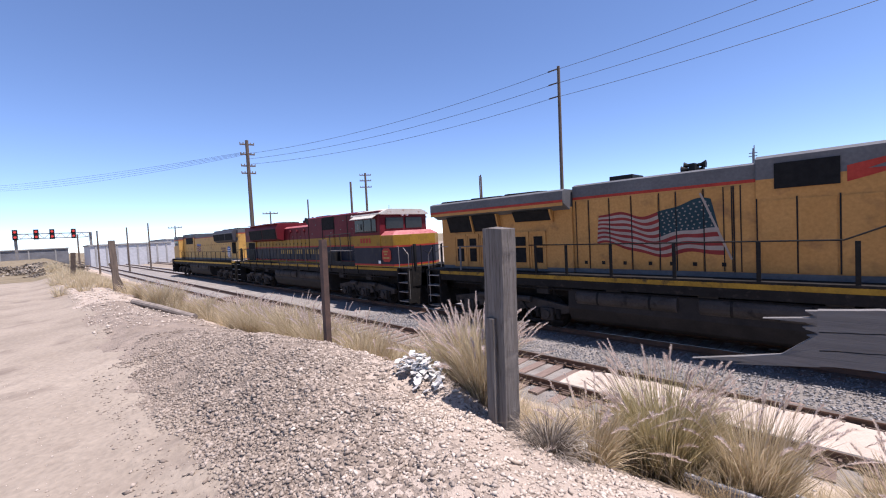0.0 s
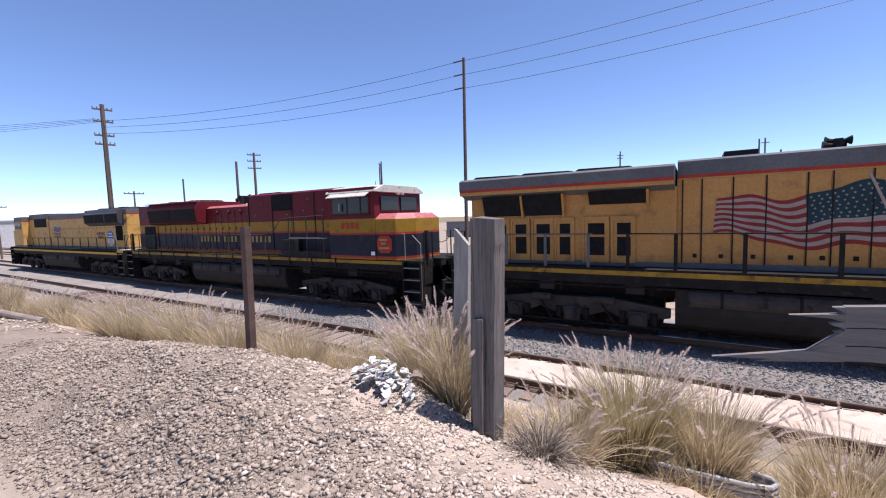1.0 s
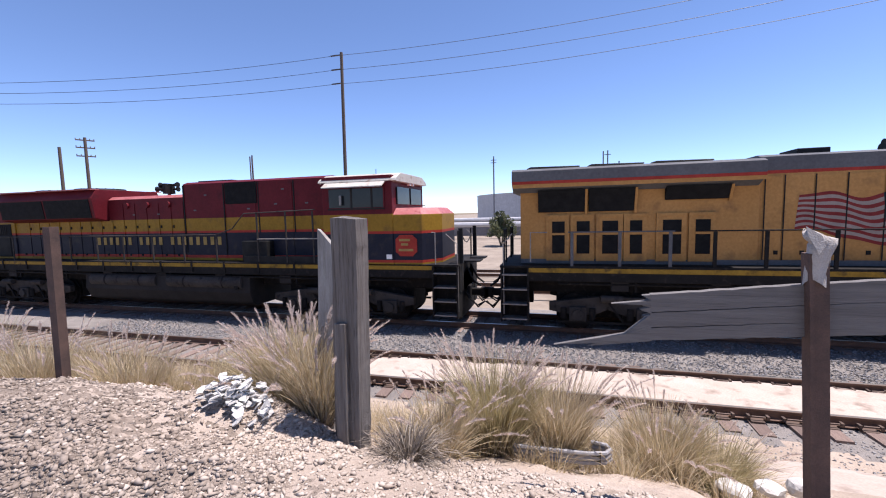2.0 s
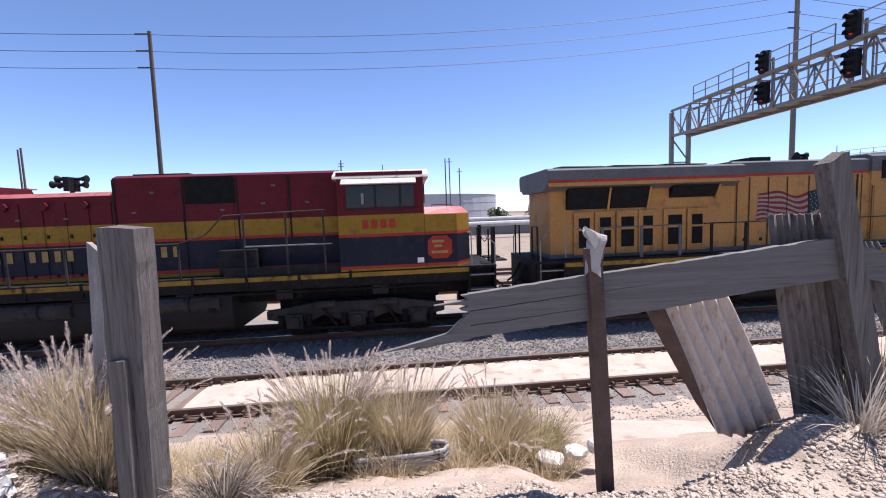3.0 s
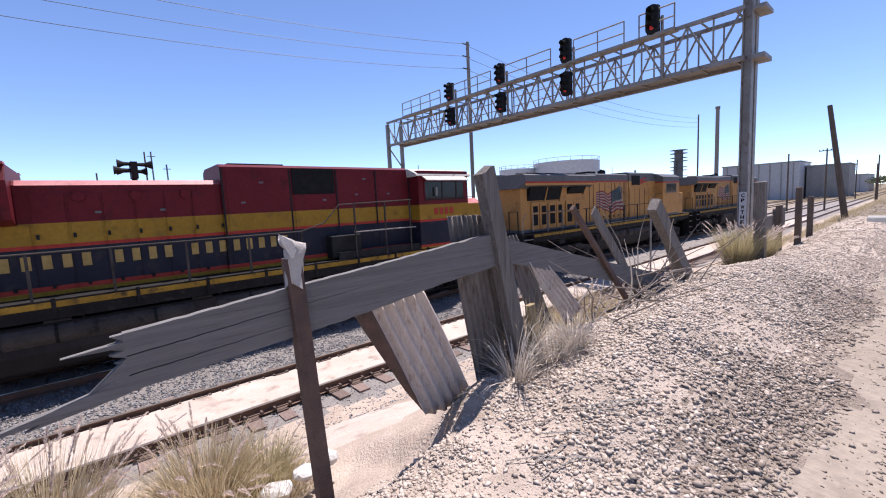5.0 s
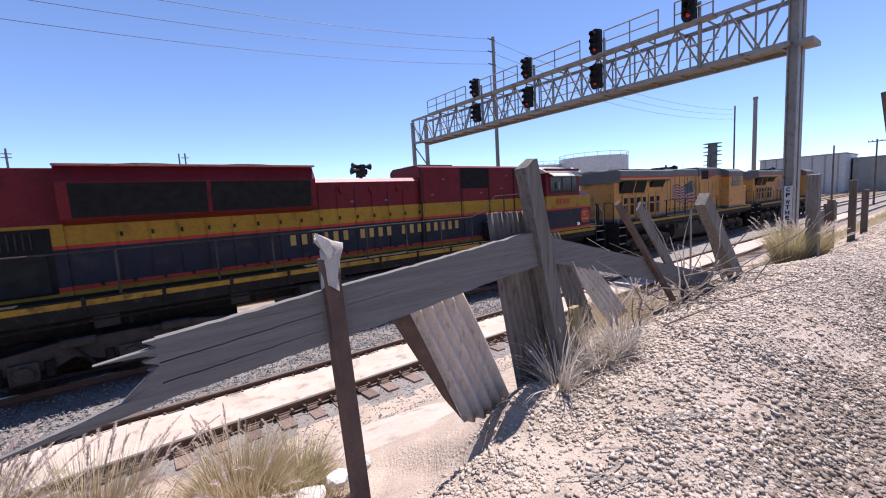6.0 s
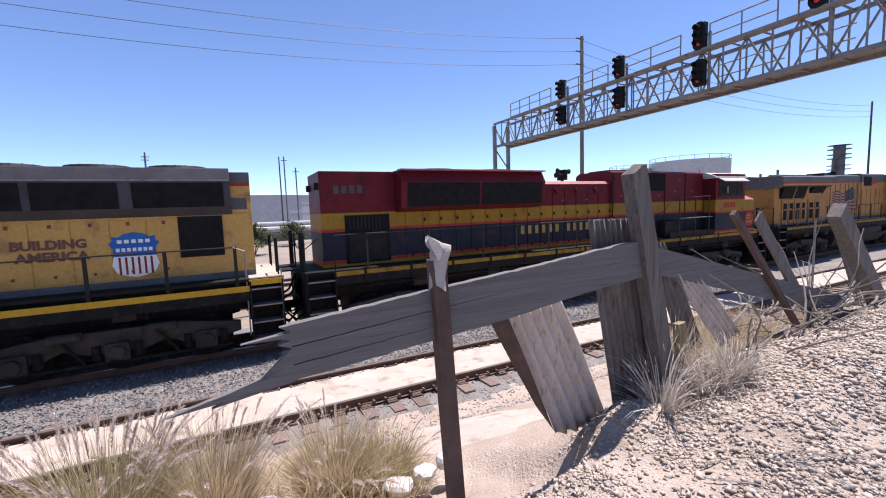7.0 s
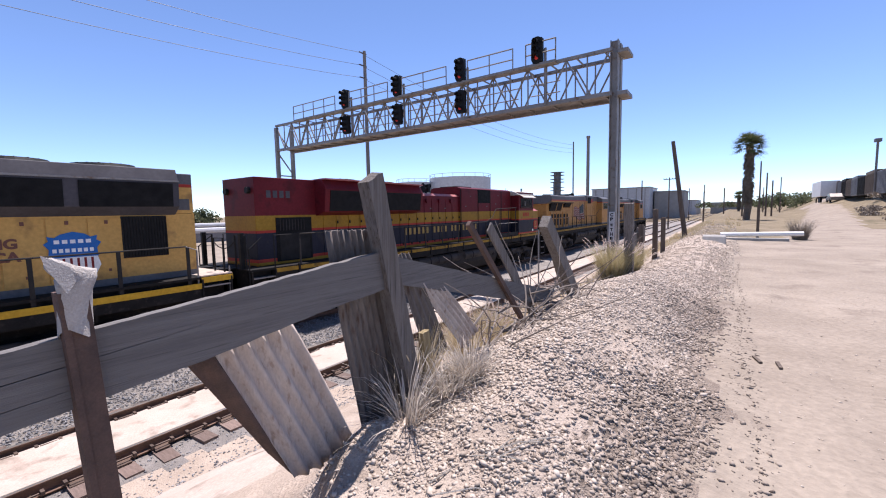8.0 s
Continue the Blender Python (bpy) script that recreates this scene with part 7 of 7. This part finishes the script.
def grass_band():
    """Dry grass that covers the bank to the west, beyond counting."""
    vs, fs, count = [], [], 0
    for k in range(330):
        x = -4.3 - 36 * rng.uniform() ** 1.6
        y = rng.uniform(-5.1, -2.2) - (0.6 if x < -12 else 0)
        v, f, _ = blades(150, 0.45, 0.25, 0.70, 0.4, 0.0042, 0.6, 200 + k)
        v = v + np.array([x, y, float(height(x, y)) - 0.02])
        vs.append(v)
        fs.append(f + count)
        count += len(v)
    for k in range(160):
        x, y = rng.uniform(-60, -17), rng.uniform(-7.6, -4.5)
        v, f, _ = blades(120, 0.5, 0.25, 0.65, 0.5, 0.006, 0.6, 400 + k)
        v = v + np.array([x, y, float(height(x, y)) - 0.02])
        vs.append(v)
        fs.append(f + count)
        count += len(v)
    for k in range(150):
        x, y = rng.uniform(7, 60), rng.uniform(-4.6, -2.0)
        if k % 3 == 0:
            x, y = rng.uniform(25, 60), rng.uniform(-8.2, -3.0)
        v, f, _ = blades(70, 0.4, 0.15, 0.5, 0.5, 0.006, 0.6, 500 + k)
        v = v + np.array([x, y, float(height(x, y)) - 0.02])
        vs.append(v)
        fs.append(f + count)
        count += len(v)
    for k in range(230):
        x, y = rng.uniform(-4.4, 0.9), -4.7 + 3.2 * rng.uniform() ** 1.3
        v, f, _ = blades(60, 0.3, 0.12, 0.44, 0.5, 0.0035, 0.6, 600 + k)
        v = v + np.array([x, y, float(height(x, y)) - 0.02])
        vs.append(v)
        fs.append(f + count)
        count += len(v)
    tagged(new("dry_grass", raw_mesh("dry_grass", np.concatenate(vs), np.concatenate(fs), [GRASS])), "dry straw-coloured grass along the bank", "grass", kind="stuff")


grass_band()


def brush_pile():
    for k in range(90):
        x0 = rng.uniform(2.9, 5.6)
        p = Vector((x0, -5.52 + rng.normal(0, 0.14), 2.12 + rng.uniform(0, 0.30)))
        d = Vector((rng.normal(0.35, 0.9), rng.normal(0, 0.35), rng.uniform(-0.05, 0.45))).normalized()
        pts = [p]
        ln = rng.uniform(0.4, 1.3)
        for _ in range(5):
            d = (d + Vector(rng.normal(0, 0.16, 3)) + Vector((0, 0, -0.10))).normalized()
            q = pts[-1] + d * ln / 5
            q.z = max(q.z, float(height(q.x, q.y)) + 0.01)
            pts.append(q)
        tagged(part("dead_branch", Geo().tube(pts, rng.uniform(0.006, 0.017), 5, r2=0.003), BRANCH), "bare grey dead branch in the brush below the fence", "branch", "brush along the fence")


brush_pile()

# ---------------------------------------------------------------- litter
def lump(name, x, y, z, r, material, label, seed, squash=0.6):
    rr = np.random.default_rng(seed)
    bm = bmesh.new()
    bmesh.ops.create_icosphere(bm, subdivisions=2, radius=r)
    for v in bm.verts:
        k = 1 + 0.28 * noise.noise(v.co * (2.2 / r) + Vector((seed, 0, 0)))
        v.co = Vector((v.co.x * k, v.co.y * k, v.co.z * k * squash))
    me = bpy.data.meshes.new(name)
    bm.to_mesh(me)
    bm.free()
    me.materials.append(material)
    ob = new(name, me)
    ob.matrix_basis = pose(x, y, z, rr.uniform(-15, 15), rr.uniform(-15, 15), rr.uniform(0, 360))
    return tagged(ob, label, "rubble")


for k in range(120):
    x, y = -2.80 + rng.normal(0, 0.13), -5.60 + rng.normal(0, 0.07)
    lift = 0.10 * math.exp(-((x + 2.86) / 0.22) ** 2)
    ob = tagged(part("plaster_shard", Geo().prism([(math.cos(a) * r, math.sin(a) * r) for a, r in ((math.tau * i / 6, rng.uniform(0.018, 0.046)) for i in range(6))], 0, 0.008, "z"), WHITE_JUNK), "white broken plaster shard in a small heap", "rubble", "heap of white shards")
    ob.matrix_basis = pose(x, y, float(height(x, y)) + lift * rng.uniform(0.2, 1.0) + 0.015, rng.normal(6, 24), rng.normal(0, 24), rng.uniform(0, 360))
lump("white_rock", 0.56, -4.40, 1.28, 0.12, WHITE_JUNK, "white lump lying by the grass", 1, 0.55)
lump("white_rock", 0.78, -4.42, 1.34, 0.10, WHITE_JUNK, "white lump lying by the grass", 2, 0.5)
lump("white_rock", 0.98, -4.40, 1.36, 0.09, WHITE_JUNK, "small pointed white lump lying by the grass", 3, 0.8)
lump("pale_rock", -1.62, -5.05, 1.72, 0.05, WHITE_JUNK, "small pale stone by the post", 4, 0.8)
lump("pale_rock", -1.78, -4.3, 1.30, 0.07, WHITE_JUNK, "small pale stone in the grass", 5, 0.8)


def plastic_trim():
    root = empty("plastic_trim", pose(-0.70, -4.52, 1.42, 0, 0, 2), "curved ribbed grey plastic edging lying by the grass", "edging")
    for k in range(3):
        z = 0.038 * k
        pts = [(-0.38, 0, z), (-0.1, -0.01, z), (0.2, -0.01, z), (0.34, 0.02, z), (0.385, 0.08, z), (0.36, 0.14, z), (0.25, 0.17, z)]
        part("rib", Geo().tube(pts, 0.018, 8), PLASTIC, root)
    part("wall", Geo().prism([(-0.38, -0.006), (0.3, -0.006), (0.3, 0.012), (-0.38, 0.012)], -0.01, 0.09, "z"), BLACK, root)


plastic_trim()
for k in range(10):
    x, y = rng.uniform(1.2, 1.9), rng.uniform(-6.4, -6.1)
    a = rng.normal(-0.6, 0.25)
    z = float(height(x, y)) + 0.02
    tagged(part("straw", Geo().tube([(x, y, z), (x + 0.2 * math.cos(a), y + 0.2 * math.sin(a), z + 0.03), (x + 0.38 * math.cos(a), y + 0.38 * math.sin(a), z)], 0.004, 4), PALE_WOOD), "dry straw stalk lying on the gravel", "straw", "straw on the gravel")
for x, y, a in ((5.1, -7.6, 0.3), (5.0, -7.75, 0.1), (-5.6, -8.5, 1.0)):
    tagged(part("stick", Geo().bar((x, y, float(height(x, y)) + 0.012), (x + 0.18 * math.cos(a), y + 0.18 * math.sin(a), float(height(x, y)) + 0.014), 0.03, 0.02), POLE_WOOD), "small dark stick on the road", "stick")

# ---------------------------------------------------------------- loose stones


def greyish(a, b):
    """Where the bank is grey crushed stone rather than pale sandy gravel: its foot by the road, and the west end."""
    west = a + 0.5 * np.sin(b * 2.2) + 0.2 * np.sin(b * 6.1 + a * 3) + 1.3 * (b + 6.4) + rng.normal(0, 0.9, len(a)) < -2.6
    return west | (b + 6.85 + 0.12 * np.sin(a * 1.7) + rng.normal(0, 0.22, len(a)) < 0)


def bare(a, b):
    """Patches of trodden soil between the stones."""
    return clods(a + 3, b + 11, 0.55) + 0.6 * clods(a, b, 0.2) > 0.42


def bank_density(a, b):
    edge = b + 0.05 * np.sin(a * 2.3) + 0.03 * np.sin(a * 7.1)
    d = smoothstep(-7.30, -7.12, edge) * (1 - 0.7 * smoothstep(-5.75, -5.25, b)) * np.where(bare(a, b), 0.22, 1.0)
    return rng.uniform(0, 1, len(a)) < np.maximum(d, 0.04)


x, y = scatter(200000, -7, 8, -7.6, -5.2, bank_density)
size = 0.0055 + 0.0225 * rng.uniform(0, 1, len(x)) ** 3.2
g = greyish(x, y)
stones("bank_gravel", x[~g], y[~g], size[~g], GRAVEL, "loose pale crushed stone covering the bank", 0.40)
stones("bank_gravel", x[g], y[g], size[g] * 1.1, GREY_GRAVEL, "loose grey-brown crushed stone covering the bank", 0.40)
x, y = scatter(11000, -8, 10, -7.2, -5.3, lambda a, b: rng.uniform(0, 1, len(a)) < 0.35 + 0.65 * (np.sin(a * 2.1 + 1.5 * np.sin(b * 3)) * np.sin(b * 4.3 + a) > 0.1))
size = 0.010 + 0.023 * rng.uniform(0, 1, len(x)) ** 2.8
g = greyish(x, y)
stones("bank_clods", x[~g], y[~g], size[~g], GRAVEL, "larger pale clods and stones on the bank", 0.25)
stones("bank_clods", x[g], y[g], size[g], GREY_GRAVEL, "larger grey clods and stones on the bank", 0.25)
x = rng.uniform(-6, 14, 900)
y = -7.47 + 0.04 * np.sin(x * 1.3) + rng.normal(0, 0.025, len(x))
stones("rut_clods", x, y, 0.006 + 0.012 * rng.uniform(0, 1, len(x)) ** 2, GREY_GRAVEL, "line of small clods along the wheel rut")
x, y = scatter(14000, 8, 16, -7.4, -5.2)
stones("bank_gravel", x, y, 0.008 + 0.018 * rng.uniform(0, 1, len(x)) ** 2, GRAVEL, "loose pale crushed stone along the bank")
x, y = scatter(8000, 16, 40, -7.6, -4.8)
stones("bank_gravel", x, y, 0.014 + 0.03 * rng.uniform(0, 1, len(x)) ** 2, GRAVEL, "loose pale crushed stone along the bank")
x, y = scatter(5000, -30, -9, -7.3, -5.2)
stones("bank_gravel", x, y, 0.014 + 0.03 * rng.uniform(0, 1, len(x)) ** 2, GRAVEL, "loose pale crushed stone along the bank")
x, y = scatter(3000, -8, 10, -10.5, -7.6)
stones("road_gravel", x, y, 0.005 + 0.010 * rng.uniform(0, 1, len(x)) ** 3, GRAVEL, "scattered small stones on the dirt road")
x, y = scatter(30000, -16, 20, 1.68, 4.3)
stones("ballast", x, y, 0.016 + 0.022 * rng.uniform(0, 1, len(x)), BALLAST, "grey crushed ballast between the tracks", base=height(x, y) + rng.uniform(0, 0.05, len(x)))
x, y = scatter(9000, -16, 20, -1.9, -0.05, lambda a, b: (rng.uniform(0, 1, len(a)) < 0.4 + 0.6 * (a > 0.6)))
stones("ballast", x, y, 0.014 + 0.018 * rng.uniform(0, 1, len(x)), BALLAST, "grey crushed ballast beside the siding")
x, y = scatter(5000, -24, 24, 4.5, 5.9)
stones("ballast", x, y, 0.02 + 0.022 * rng.uniform(0, 1, len(x)), BALLAST, "dark ballast under the train")

# ---------------------------------------------------------------- what moves


def motions():
    """The coupled engines roll east at an even pace, their wheels turning."""
    times = [0.5 * k for k in range(17)]

    def run(t):
        return SPEED * (t - 2.5) - 0.03 * max(0.0, t - 4.5) ** 2

    for ob, c, _ in TRAIN:
        walk(ob, [(t, pose(c + run(t), TRACK_Y, 0)) for t in times])
    turns = [round(k / 15, 4) * 2 for k in range(61)]
    for w, x in ENGINE_WHEELS:
        walk(w, [(t, pose(x, 0, 0.53, 0, math.degrees((run(t) - run(0)) / 0.53), 0)) for t in turns])


motions()
